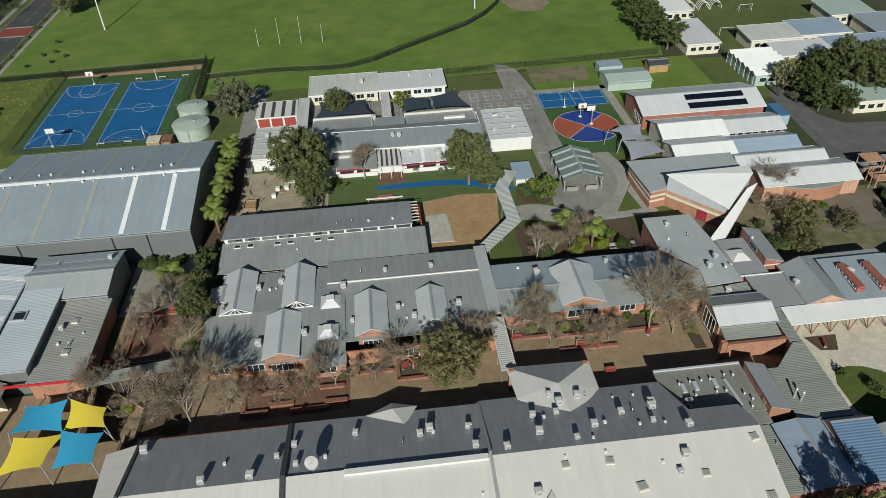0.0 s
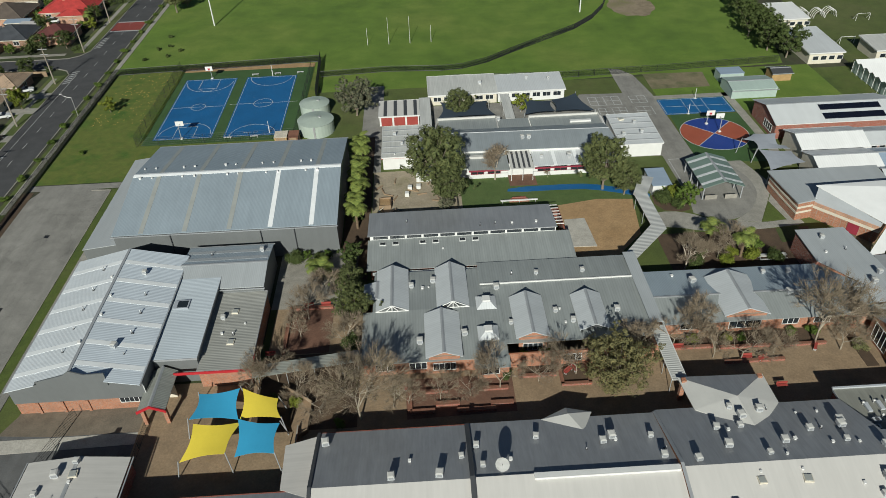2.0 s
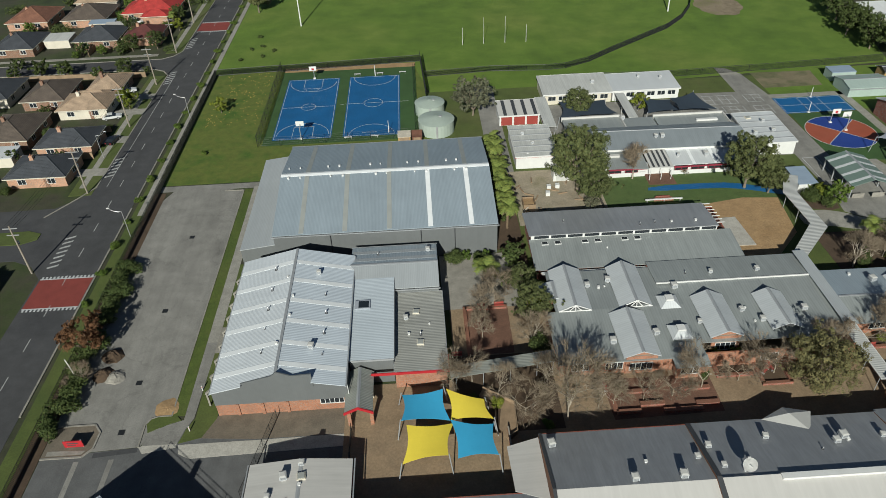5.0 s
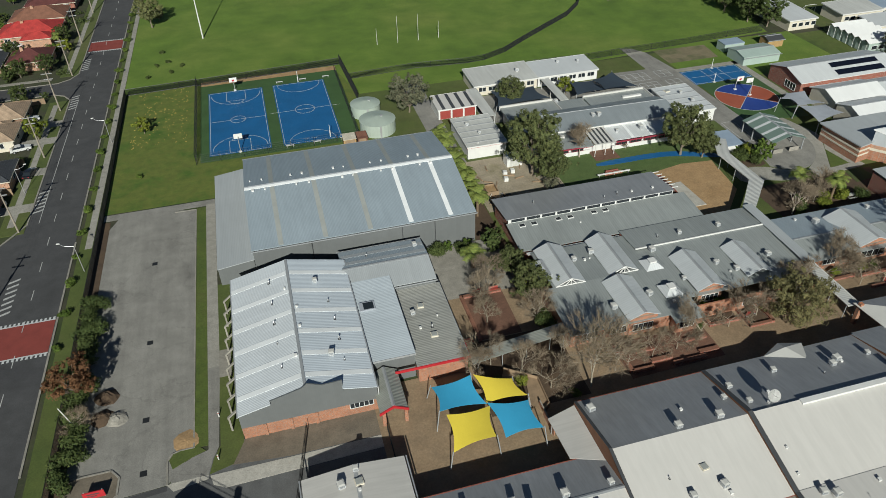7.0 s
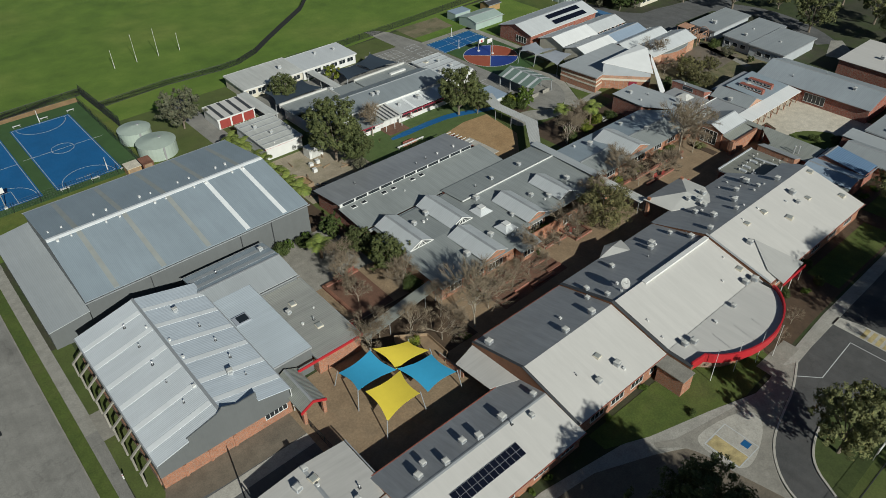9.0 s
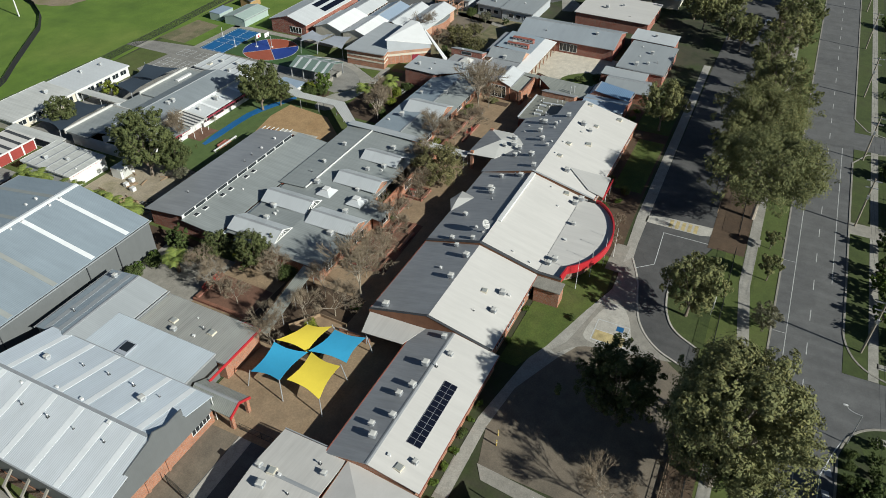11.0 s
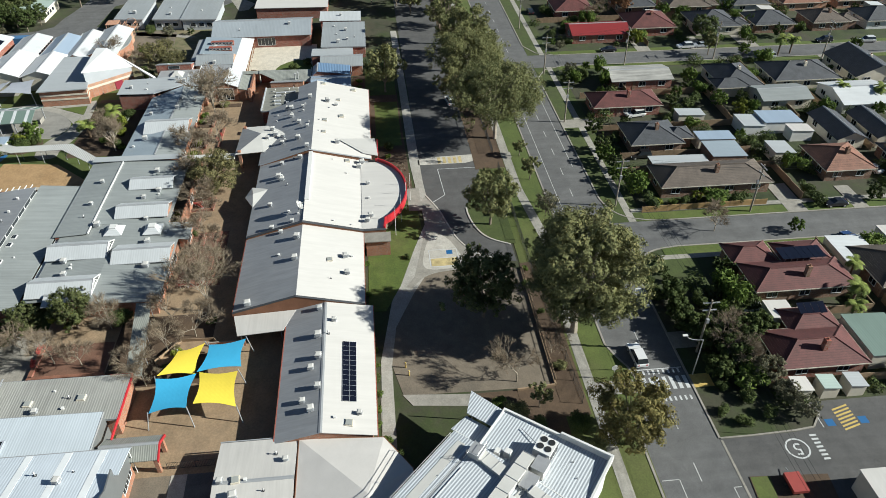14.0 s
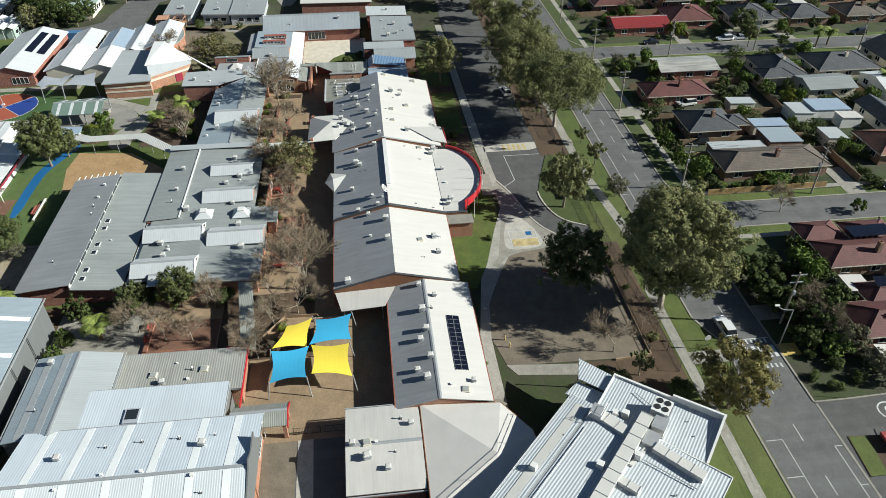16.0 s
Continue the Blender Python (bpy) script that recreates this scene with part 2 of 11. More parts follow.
M["drygarden"] = earth("dry_garden_ground", [(0.2, 0.165, 0.095), (0.25, 0.21, 0.125), (0.15, 0.15, 0.07), (0.2, 0.18, 0.09)], (0.1, 0.5, 4.0))
M["roadline"] = plain("worn_road_paint", (0.42, 0.42, 0.41), 0.8, 0, 0.25, 1.2, 10, 0)
M["oldasphalt"] = earth("weathered_asphalt", [(0.265, 0.253, 0.23), (0.345, 0.331, 0.3), (0.305, 0.291, 0.265)], (0.05, 0.3, 6.0), 0.9, 0.15, 0.18)
M["gravel"] = earth("brown_gravel", [(0.18, 0.148, 0.11), (0.225, 0.186, 0.14), (0.155, 0.132, 0.102)], (0.08, 0.5, 5.0), 0.95, 0.3)
M["concrete"] = earth("pale_concrete", [(0.3, 0.28, 0.24), (0.38, 0.355, 0.31)], (0.12, 0.7, 5.0), 0.9, 0.1)
M["footpath"] = earth("footpath_concrete", [(0.34, 0.322, 0.28), (0.42, 0.4, 0.355)], (0.12, 0.7, 5.0), 0.9, 0.1)
M["palepad"] = earth("new_concrete", [(0.5, 0.47, 0.41), (0.58, 0.55, 0.49)], (0.12, 0.7, 5.0), 0.9, 0.1)
M["frontpath"] = earth("curved_path_concrete", [(0.4, 0.38, 0.335), (0.47, 0.447, 0.4)], (0.12, 0.7, 5.0), 0.9, 0.1)
M["sand"] = earth("courtyard_paving", [(0.68, 0.615, 0.5), (0.76, 0.69, 0.57)], (0.1, 0.6, 4.0), 0.9, 0.1)
M["bluecourt"] = plain("blue_court_acrylic", (0.013, 0.108, 0.275), 0.6, 0, 0.1, 0.2, 5, 0.05)
M["navycourt"] = plain("navy_court_acrylic", (0.02, 0.05, 0.24), 0.6, 0, 0.1, 0.2, 5, 0.05)
M["redcourt"] = plain("rust_court_acrylic", (0.33, 0.085, 0.045), 0.6, 0, 0.1, 0.2, 5, 0.05)
M["greencourt"] = plain("green_court_acrylic", (0.05, 0.1, 0.03), 0.7, 0, 0.15, 0.2, 5, 0.05)
M["line"] = plain("white_line_paint", (0.5, 0.51, 0.51), 0.7, 0, 0.12, 2, 10, 0)
M["yellowline"] = plain("yellow_line_paint", (0.5, 0.36, 0.1), 0.7, 0, 0.15, 2, 10, 0)
M["fadedyellow"] = plain("faded_yellow_paint", (0.46, 0.37, 0.18), 0.8, 0, 0.3, 0.9, 6, 0)
M["redroad"] = plain("red_road_surface", (0.22, 0.045, 0.035), 0.8, 0, 0.12, 0.5, 6, 0.1)
M["white"] = plain("white_paint", (0.64, 0.635, 0.615), 0.55, 0, 0.06, 0.6, 6, 0.03)
M["palesmooth"] = plain("pale_roof_membrane", (0.52, 0.51, 0.48), 0.6, 0, 0.05, 0.4, 5, 0.03)
M["palewarm"] = plain("warm_pale_roof_membrane", (0.56, 0.535, 0.505), 0.6, 0, 0.05, 0.4, 5, 0.03)
M["brightsmooth"] = plain("bright_white_membrane", (0.7, 0.7, 0.69), 0.5, 0, 0.04, 0.4, 5, 0.03)
M["cladsmooth"] = plain("pale_grey_cladding", (0.42, 0.44, 0.46), 0.5, 0, 0.06, 0.4, 5, 0.03)
M["cream"] = plain("cream_paint", (0.6, 0.55, 0.45), 0.6, 0, 0.08, 0.6, 6, 0.05)
M["greywall"] = ribbed("grey_wall_cladding", (0.14, 0.147, 0.148), 'X', 0.3, 0.5, 0.006, 0.06)
M["darkgrey"] = plain("dark_grey_paint", (0.06, 0.062, 0.066), 0.5, 0, 0.1, 0.6, 6, 0.03)
M["red"] = plain("red_paint", (0.42, 0.022, 0.03), 0.45, 0, 0.1, 0.6, 6, 0.03)
M["dullred"] = plain("dull_red_roller_steel", (0.3, 0.055, 0.045), 0.5, 0, 0.12, 0.6, 6, 0.05)
M["maroon"] = plain("maroon_paint", (0.25, 0.03, 0.05), 0.45, 0, 0.1, 0.6, 6, 0.03)
M["black"] = plain("black_powder_coat", (0.02, 0.021, 0.022), 0.5, 0, 0.1, 1, 6, 0.02)
M["galv"] = plain("galvanised_steel", (0.5, 0.5, 0.5), 0.4, 0.5, 0.08, 0.8, 6, 0.03)
M["steel"] = plain("grey_steel_paint", (0.35, 0.36, 0.37), 0.45, 0.2, 0.08, 0.8, 6, 0.03)
M["brick"] = bricked("orange_brick", (0.37, 0.15, 0.08))
M["redbrick"] = bricked("red_brick", (0.3, 0.085, 0.055))
M["palebrick"] = bricked("pale_pink_brick", (0.5, 0.27, 0.17))
M["brownbrick"] = bricked("brown_brick", (0.24, 0.12, 0.07))
M["firewall"] = plain("brown_parapet_render", (0.21, 0.095, 0.05), 0.8, 0, 0.15, 0.6, 5, 0.1)
M["wood"] = plain("weathered_timber", (0.3, 0.21, 0.13), 0.8, 0, 0.2, 0.8, 8, 0.1, 0.2)
M["fencewood"] = plain("paling_timber", (0.42, 0.27, 0.12), 0.8, 0, 0.15, 1.0, 8, 0.1, 0.25)
M["polewood"] = plain("pole_timber", (0.3, 0.26, 0.21), 0.85, 0, 0.2, 1.0, 8, 0.1)
M["bark"] = plain("grey_bark", (0.21, 0.17, 0.13), 0.9, 0, 0.25, 1.2, 8, 0.3)
M["palebark"] = plain("pale_gum_bark", (0.42, 0.36, 0.29), 0.85, 0, 0.25, 0.8, 8, 0.2)
M["greybark"] = plain("pale_grey_branch_bark", (0.33, 0.285, 0.22), 0.9, 0, 0.25, 1.2, 8, 0.2)
M["twig"] = plain("bare_twigs", (0.235, 0.185, 0.128), 0.9, 0, 0.25, 1.2, 8, 0.1)
M["palmtrunk"] = plain("palm_trunk_fibre", (0.17, 0.12, 0.075), 0.95, 0, 0.3, 2, 9, 0.4)
M["rubber"] = plain("tyre_rubber", (0.02, 0.02, 0.02), 0.8, 0, 0.1, 3, 10, 0.05)
M["tank"] = plain("pale_green_tank_steel", (0.4, 0.46, 0.4), 0.5, 0.1, 0.08, 0.4, 5, 0.03)
M["solar"] = plain("solar_cells", (0.008, 0.01, 0.02), 0.15, 0.1, 0.1, 0.5, 6, 0.0)
M["sailblue"] = plain("blue_shade_cloth", (0.05, 0.36, 0.6), 0.85, 0, 0.06, 0.3, 9, 0.03)
M["sailyellow"] = plain("yellow_shade_cloth", (0.78, 0.61, 0.06), 0.85, 0, 0.06, 0.3, 9, 0.03)
M["sailnavy"] = plain("navy_shade_cloth", (0.03, 0.045, 0.065), 0.85, 0, 0.1, 0.3, 9, 0.03)
M["sailgrey"] = plain("grey_shade_cloth", (0.33, 0.35, 0.39), 0.85, 0, 0.1, 0.3, 9, 0.03)
M["clear"] = plain("translucent_roof_strip", (0.8, 0.81, 0.81), 0.4, 0, 0.06, 0.4, 5, 0.03)
M["gymstrip"] = plain("milky_roof_strip", (0.72, 0.735, 0.74), 0.4, 0, 0.06, 0.4, 5, 0.03)
M["dullclear"] = plain("aged_roof_strip", (0.33, 0.34, 0.32), 0.5, 0, 0.08, 0.4, 5, 0.03)

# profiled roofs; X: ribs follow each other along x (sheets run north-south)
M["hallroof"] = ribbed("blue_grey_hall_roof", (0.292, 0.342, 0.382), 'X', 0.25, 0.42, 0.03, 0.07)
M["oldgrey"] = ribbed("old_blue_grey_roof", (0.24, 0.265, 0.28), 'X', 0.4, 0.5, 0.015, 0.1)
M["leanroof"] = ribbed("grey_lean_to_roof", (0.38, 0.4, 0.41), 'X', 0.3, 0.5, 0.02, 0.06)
M["gymroof"] = ribbed("pale_corrugated_roof", (0.6, 0.63, 0.655), 'Y', 0.28, 0.4, 0.03, 0.07)
# Copy of the gym sheet whose colour holds the east slope's weaker, bluer light.
M["gymroofb"] = ribbed("pale_corrugated_roof_shade_side", (0.57, 0.62, 0.67), 'Y', 0.34, 0.4, 0.03, 0.07)
M["wingroof"] = ribbed("pale_blue_wing_roof", (0.52, 0.57, 0.61), 'Y', 0.34, 0.4, 0.03, 0.07)
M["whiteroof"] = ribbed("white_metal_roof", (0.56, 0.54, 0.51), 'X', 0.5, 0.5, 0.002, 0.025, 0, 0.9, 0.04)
M["whiteroofy"] = ribbed("white_metal_roof_turned", (0.525, 0.505, 0.475), 'Y', 0.4, 0.5, 0.006, 0.07, 0, 0.9, 0.04)
M["brightroof"] = ribbed("bright_white_metal_roof", (0.74, 0.74, 0.73), 'X', 0.5, 0.5, 0.012, 0.05)
# North slopes' sheet, with their lack of sun put into a darker grey.
M["shaderoof"] = ribbed("shade_toned_grey_metal_roof", (0.285, 0.292, 0.304), 'X', 0.4, 0.36, 0.008, 0.1, 0, 0.9, 0.08)
M["midroof"] = ribbed("grey_green_metal_roof", (0.28, 0.298, 0.292), 'X', 0.42, 0.38, 0.022, 0.1, 0, 0.9, 0.05)
M["midroofy"] = ribbed("grey_metal_roof_turned", (0.3, 0.32, 0.33), 'Y', 0.4, 0.5, 0.02, 0.08)
M["oliveroof"] = ribbed("olive_corrugated_roof", (0.29, 0.3, 0.27), 'Y', 0.28, 0.55, 0.04, 0.12, 0, 0.9, 0.1)
M["linkroof"] = ribbed("weathered_grey_corrugated_roof", (0.35, 0.348, 0.32), 'Y', 0.34, 0.5, 0.04, 0.12, 0, 0.9, 0.1)
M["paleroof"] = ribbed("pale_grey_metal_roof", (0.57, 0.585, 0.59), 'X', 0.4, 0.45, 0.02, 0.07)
M["paleroofy"] = ribbed("pale_grey_metal_roof_turned", (0.5, 0.52, 0.53), 'Y', 0.4, 0.45, 0.02, 0.07)
M["bluesteel"] = ribbed("light_blue_metal_roof", (0.3, 0.37, 0.46), 'Y', 0.4, 0.4, 0.02, 0.08)
M["porchroof"] = ribbed("porch_metal_roof", (0.44, 0.43, 0.41), 'X', 0.5, 0.5, 0.004, 0.07)
M["deckroof"] = ribbed("olive_flat_roof_sheet", (0.235, 0.235, 0.205), 'X', 0.5, 0.55, 0.01, 0.1, 0, 0.9, 0.1)
M["greycap"] = ribbed("plain_grey_roof_sheet", (0.3, 0.31, 0.32), 'Y', 0.4, 0.5, 0.01, 0.08)
M["bluedeep"] = ribbed("blue_corrugated_roof", (0.15, 0.235, 0.36), 'Y', 0.4, 0.4, 0.05, 0.08)
M["containerblue"] = ribbed("blue_container_steel", (0.08, 0.19, 0.36), 'Y', 0.3, 0.5, 0.03, 0.1)
M["greenroof"] = ribbed("green_metal_roof", (0.16, 0.22, 0.19), 'Y', 0.4, 0.5, 0.02, 0.08)
M["palegreen"] = ribbed("pale_green_shed_steel", (0.36, 0.44, 0.4), 'X', 0.3, 0.5, 0.02, 0.06)
M["dullblue"] = ribbed("dull_blue_grey_metal_roof", (0.315, 0.345, 0.37), 'Y', 0.4, 0.4, 0.02, 0.08)
M["walkroof"] = ribbed("walkway_roof_sheet", (0.5, 0.5, 0.48), 'Y', 0.4, 0.5, 0.05, 0.08)
M["offwhite"] = ribbed("weathered_white_roof", (0.55, 0.55, 0.52), 'X', 0.4, 0.5, 0.02, 0.1, 0, 0.9, 0.1)
M["rustroof"] = ribbed("rust_stained_pale_roof", (0.42, 0.41, 0.38), 'X', 0.4, 0.6, 0.03, 0.3, 0, 1.6, 0.25)
M["redmetal"] = ribbed("bright_red_metal_roof", (0.23, 0.03, 0.03), 'X', 0.3, 0.45, 0.02, 0.08)
M["tilebrown"] = tiled("brown_roof_tile", (0.12, 0.094, 0.075))
M["tilered"] = tiled("red_roof_tile", (0.12, 0.036, 0.032))
M["tilebrightred"] = tiled("glazed_red_roof_tile", (0.45, 0.045, 0.04))
M["tilebeige"] = tiled("beige_roof_tile", (0.4, 0.29, 0.2))
M["tilegrey"] = tiled("charcoal_roof_tile", (0.06, 0.065, 0.075))
M["tileterra"] = tiled("terracotta_roof_tile", (0.24, 0.11, 0.07))

M["glass"], _gn, _gl, _gp = nodes_of("window_glass")
_gp.inputs["Base Color"].default_value = (0.02, 0.025, 0.03, 1)
_gp.inputs["Roughness"].default_value = 0.06
_gp.inputs["Specular IOR Level"].default_value = 0.8

M["gumleaf"] = leafy("gum_leaves", (0.215, 0.222, 0.098))
M["olivebrown"] = leafy("olive_brown_leaves", (0.18, 0.17, 0.078))
M["goldleaf"] = leafy("golden_olive_leaves", (0.23, 0.2, 0.075))
M["greyleaf"] = leafy("grey_gum_leaves", (0.195, 0.193, 0.125))
M["olivegreen"] = leafy("olive_green_leaves", (0.122, 0.142, 0.056))
M["darkleaf"] = leafy("dark_leaves", (0.092, 0.122, 0.04))
M["greenleaf"] = leafy("green_leaves", (0.121, 0.178, 0.037))
M["limeleaf"] = leafy("yellow_green_leaves", (0.2, 0.23, 0.035))
M["russet"] = leafy("dry_russet_leaves", (0.2, 0.105, 0.055))
M["palmleaf"] = leafy("palm_fronds", (0.22, 0.27, 0.07))

# ---- helpers for meshes and things ----
OFF = {}
ROOFS = []


def thing(name, loc, label, category, group="", kind=""):
    ob = new(name)
    ob.empty_display_size = 0.5
    ob.location = loc
    OFF[ob] = Vector(loc)
    return tagged(ob, label, category, group, kind)


def link_mesh(name, bm, mat, loc=(0, 0, 0)):
    if loc != (0, 0, 0):
        bmesh.ops.translate(bm, verts=bm.verts, vec=-Vector(loc))
    me = bpy.data.meshes.new(name)
    bm.to_mesh(me)
    bm.free()
    me.materials.append(mat)
    return me


def part(name, bm, mat, parent, label=""):
    """One mesh, drawn in world metres, under a thing or under a part of it."""
    off = OFF[parent]
    ob = new(name, link_mesh(name, bm, mat, tuple(off)))
    ob.parent = parent
    OFF[ob] = off
    return tagged(ob, label)


def whole(name, bm, mat, label, category, group="", kind="", loc=(0, 0, 0)):
    ob = new(name, link_mesh(name, bm, mat, loc))
    ob.location = loc
    OFF[ob] = Vector(loc)
    return tagged(ob, label, category, group, kind)


def box(bm, x0, y0, z0, x1, y1, z1):
    v = [bm.verts.new(p) for p in ((x0, y0, z0), (x1, y0, z0), (x1, y1, z0), (x0, y1, z0), (x0, y0, z1), (x1, y0, z1), (x1, y1, z1), (x0, y1, z1))]
    for f in ((3, 2, 1, 0), (4, 5, 6, 7), (0, 1, 5, 4), (1, 2, 6, 5), (2, 3, 7, 6), (3, 0, 4, 7)):
        bm.faces.new([v[i] for i in f])
    return bm


def box_of(x0, y0, z0, x1, y1, z1):
    return box(bmesh.new(), min(x0, x1), min(y0, y1), min(z0, z1), max(x0, x1), max(y0, y1), max(z0, z1))


def prism(bm, pts, z0, z1):
    """An upright prism over the outline pts (counter-clockwise or not)."""
    area = sum(a[0] * b[1] - b[0] * a[1] for a, b in zip(pts, pts[1:] + pts[:1]))
    pts = pts if area > 0 else pts[::-1]
    lo = [bm.verts.new((x, y, z0)) for x, y in pts]
    hi = [bm.verts.new((x, y, z1)) for x, y in pts]
    bm.faces.new(hi)
    bm.faces.new(lo[::-1])
    for i in range(len(pts)):
        j = (i + 1) % len(pts)
        bm.faces.new((lo[i], lo[j], hi[j], hi[i]))
    return bm


def sheet(bm, pts, th=0.1):
    """A plate of thickness th under the outline pts, three-dimensional, counter-clockwise from above."""
    hi = [bm.verts.new(p) for p in pts]
    lo = [bm.verts.new((p[0], p[1], p[2] - th)) for p in pts]
    bm.faces.new(hi)
    bm.faces.new(lo[::-1])
    for i in range(len(pts)):
        j = (i + 1) % len(pts)
        bm.faces.new((lo[i], lo[j], hi[j], hi[i]))
    return bm


def taper(x, y, z0, z1, a0, b0, a1, b1):
    """A box whose half widths go from a0, b0 at the foot to a1, b1 at the top."""
    bm = bmesh.new()
    v = [bm.verts.new((x + i * a, y + j * b, z)) for z, a, b in ((z0, a0, b0), (z1, a1, b1)) for i, j in ((-1, -1), (1, -1), (1, 1), (-1, 1))]
    for f in ((3, 2, 1, 0), (4, 5, 6, 7), (0, 1, 5, 4), (1, 2, 6, 5), (2, 3, 7, 6), (3, 0, 4, 7)):
        bm.faces.new([v[i] for i in f])
    return bm


def rod(bm, a, b, r0, r1=None, seg=6):
    """A tapered round bar from a to b."""
    a, b = Vector(a), Vector(b)
    r1 = r0 if r1 is None else r1
    q = (b - a).to_track_quat('Z', 'Y')
    rings = []
    for c, r in ((a, r0), (b, r1)):
        rings.append([bm.verts.new(c + q @ Vector((r * math.cos(2 * math.pi * i / seg), r * math.sin(2 * math.pi * i / seg), 0))) for i in range(seg)])
    for i in range(seg):
        j = (i + 1) % seg
        bm.faces.new((rings[0][i], rings[0][j], rings[1][j], rings[1][i]))
    bm.faces.new(rings[0][::-1])
    bm.faces.new(rings[1])
    return bm


def rod_of(a, b, r0, r1=None, seg=8):
    return rod(bmesh.new(), a, b, r0, r1, seg)


def ring_wall(x0, y0, x1, y1, z0, z1, th=0.25):
    """Four upright walls with thickness, in one piece."""
    bm = bmesh.new()
    out = rect(x0, y0, x1, y1)
    inn = rect(x0 + th, y0 + th, x1 - th, y1 - th)
    ring = [[bm.verts.new((x, y, z)) for x, y in pts] for pts in (out, inn) for z in (z0, z1)]
    ob, ot, ib, it = ring
    for i in range(4):
        j = (i + 1) % 4
        bm.faces.new((ob[i], ob[j], ot[j], ot[i]))
        bm.faces.new((ib[j], ib[i], it[i], it[j]))
        bm.faces.new((ot[i], ot[j], it[j], it[i]))
        bm.faces.new((ob[j], ob[i], ib[i], ib[j]))
    return bm


def add_roof(pts):
    """Keeps a roof plane, so that what stands on it finds its height."""
    a, b, c = (Vector(p) for p in pts[:3])
    nrm = (b - a).cross(c - a)
    if abs(nrm.z) < 1e-6:
        return
    ROOFS.append(([(p[0], p[1]) for p in pts], a, nrm))


def inside(x, y, poly):
    hit = False
    for (xa, ya), (xb, yb) in zip(poly, poly[1:] + poly[:1]):
        if (ya > y) != (yb > y) and x < (xb - xa) * (y - ya) / (yb - ya) + xa:
            hit = not hit
    return hit


def roof_z(x, y):
    best = 0.0
    for poly, a, nrm in ROOFS:
        if inside(x, y, poly):
            best = max(best, a.z - (nrm.x * (x - a.x) + nrm.y * (y - a.y)) / nrm.z)
    return best


def slab(name, pts, z, mat, label, category="ground", kind="structure"):
    return whole(name, prism(bmesh.new(), pts, -0.15, z), mat, label, category, "", kind)


def rect(x0, y0, x1, y1):
    return [(x0, y0), (x1, y0), (x1, y1), (x0, y1)]


def smooth(pts, n=2, closed=True):
    """Rounds the corners of an outline or a line."""
    for _ in range(n):
        q = []
        for (xa, ya), (xb, yb) in zip(pts, pts[1:] + pts[:1] if closed else pts[1:]):
            q += [(xa * 0.75 + xb * 0.25, ya * 0.75 + yb * 0.25), (xa * 0.25 + xb * 0.75, ya * 0.25 + yb * 0.75)]
        pts = q if closed else [pts[0]] + q + [pts[-1]]
    return pts


def window(parent, side, at, lo, hi, z0, z1, bars=1, frame_mat=None):
    """A window on a wall face: side S/N/E/W, the face's place, its reach along the wall and in height."""
    fm = frame_mat or M["white"]
    d = -1 if side in "SW" else 1

    def bx(bm, a, b, za, zb, p0, p1):
        if side in "SN":
            box(bm, a, min(at + d * p0, at + d * p1), za, b, max(at + d * p0, at + d * p1), zb)
        else:
            box(bm, min(at + d * p0, at + d * p1), a, za, max(at + d * p0, at + d * p1), b, zb)
        return bm
    f = bmesh.new()
    w = 0.08
    bx(f, lo, hi, z1 - w, z1, 0.0, 0.07)
    bx(f, lo, hi, z0, z0 + w, 0.0, 0.09)
    for i in range(bars + 1):
        x = lo + (hi - lo - w) * i / bars
        bx(f, x, x + w, z0 + w, z1 - w, 0.0, 0.07)
    fr = part("window", f, fm, parent)
    part("pane", bx(bmesh.new(), lo + w, hi - w, z0 + w, z1 - w, 0.005, 0.03), M["glass"], fr)


def door(parent, side, at, lo, hi, z1, mat):
    d = -1 if side in "SW" else 1
    a, b = sorted((at, at + d * 0.06))
    bm = box_of(lo, a, 0, hi, b, z1) if side in "SN" else box_of(a, lo, 0, b, hi, z1)
    return part("door", bm, mat, parent)


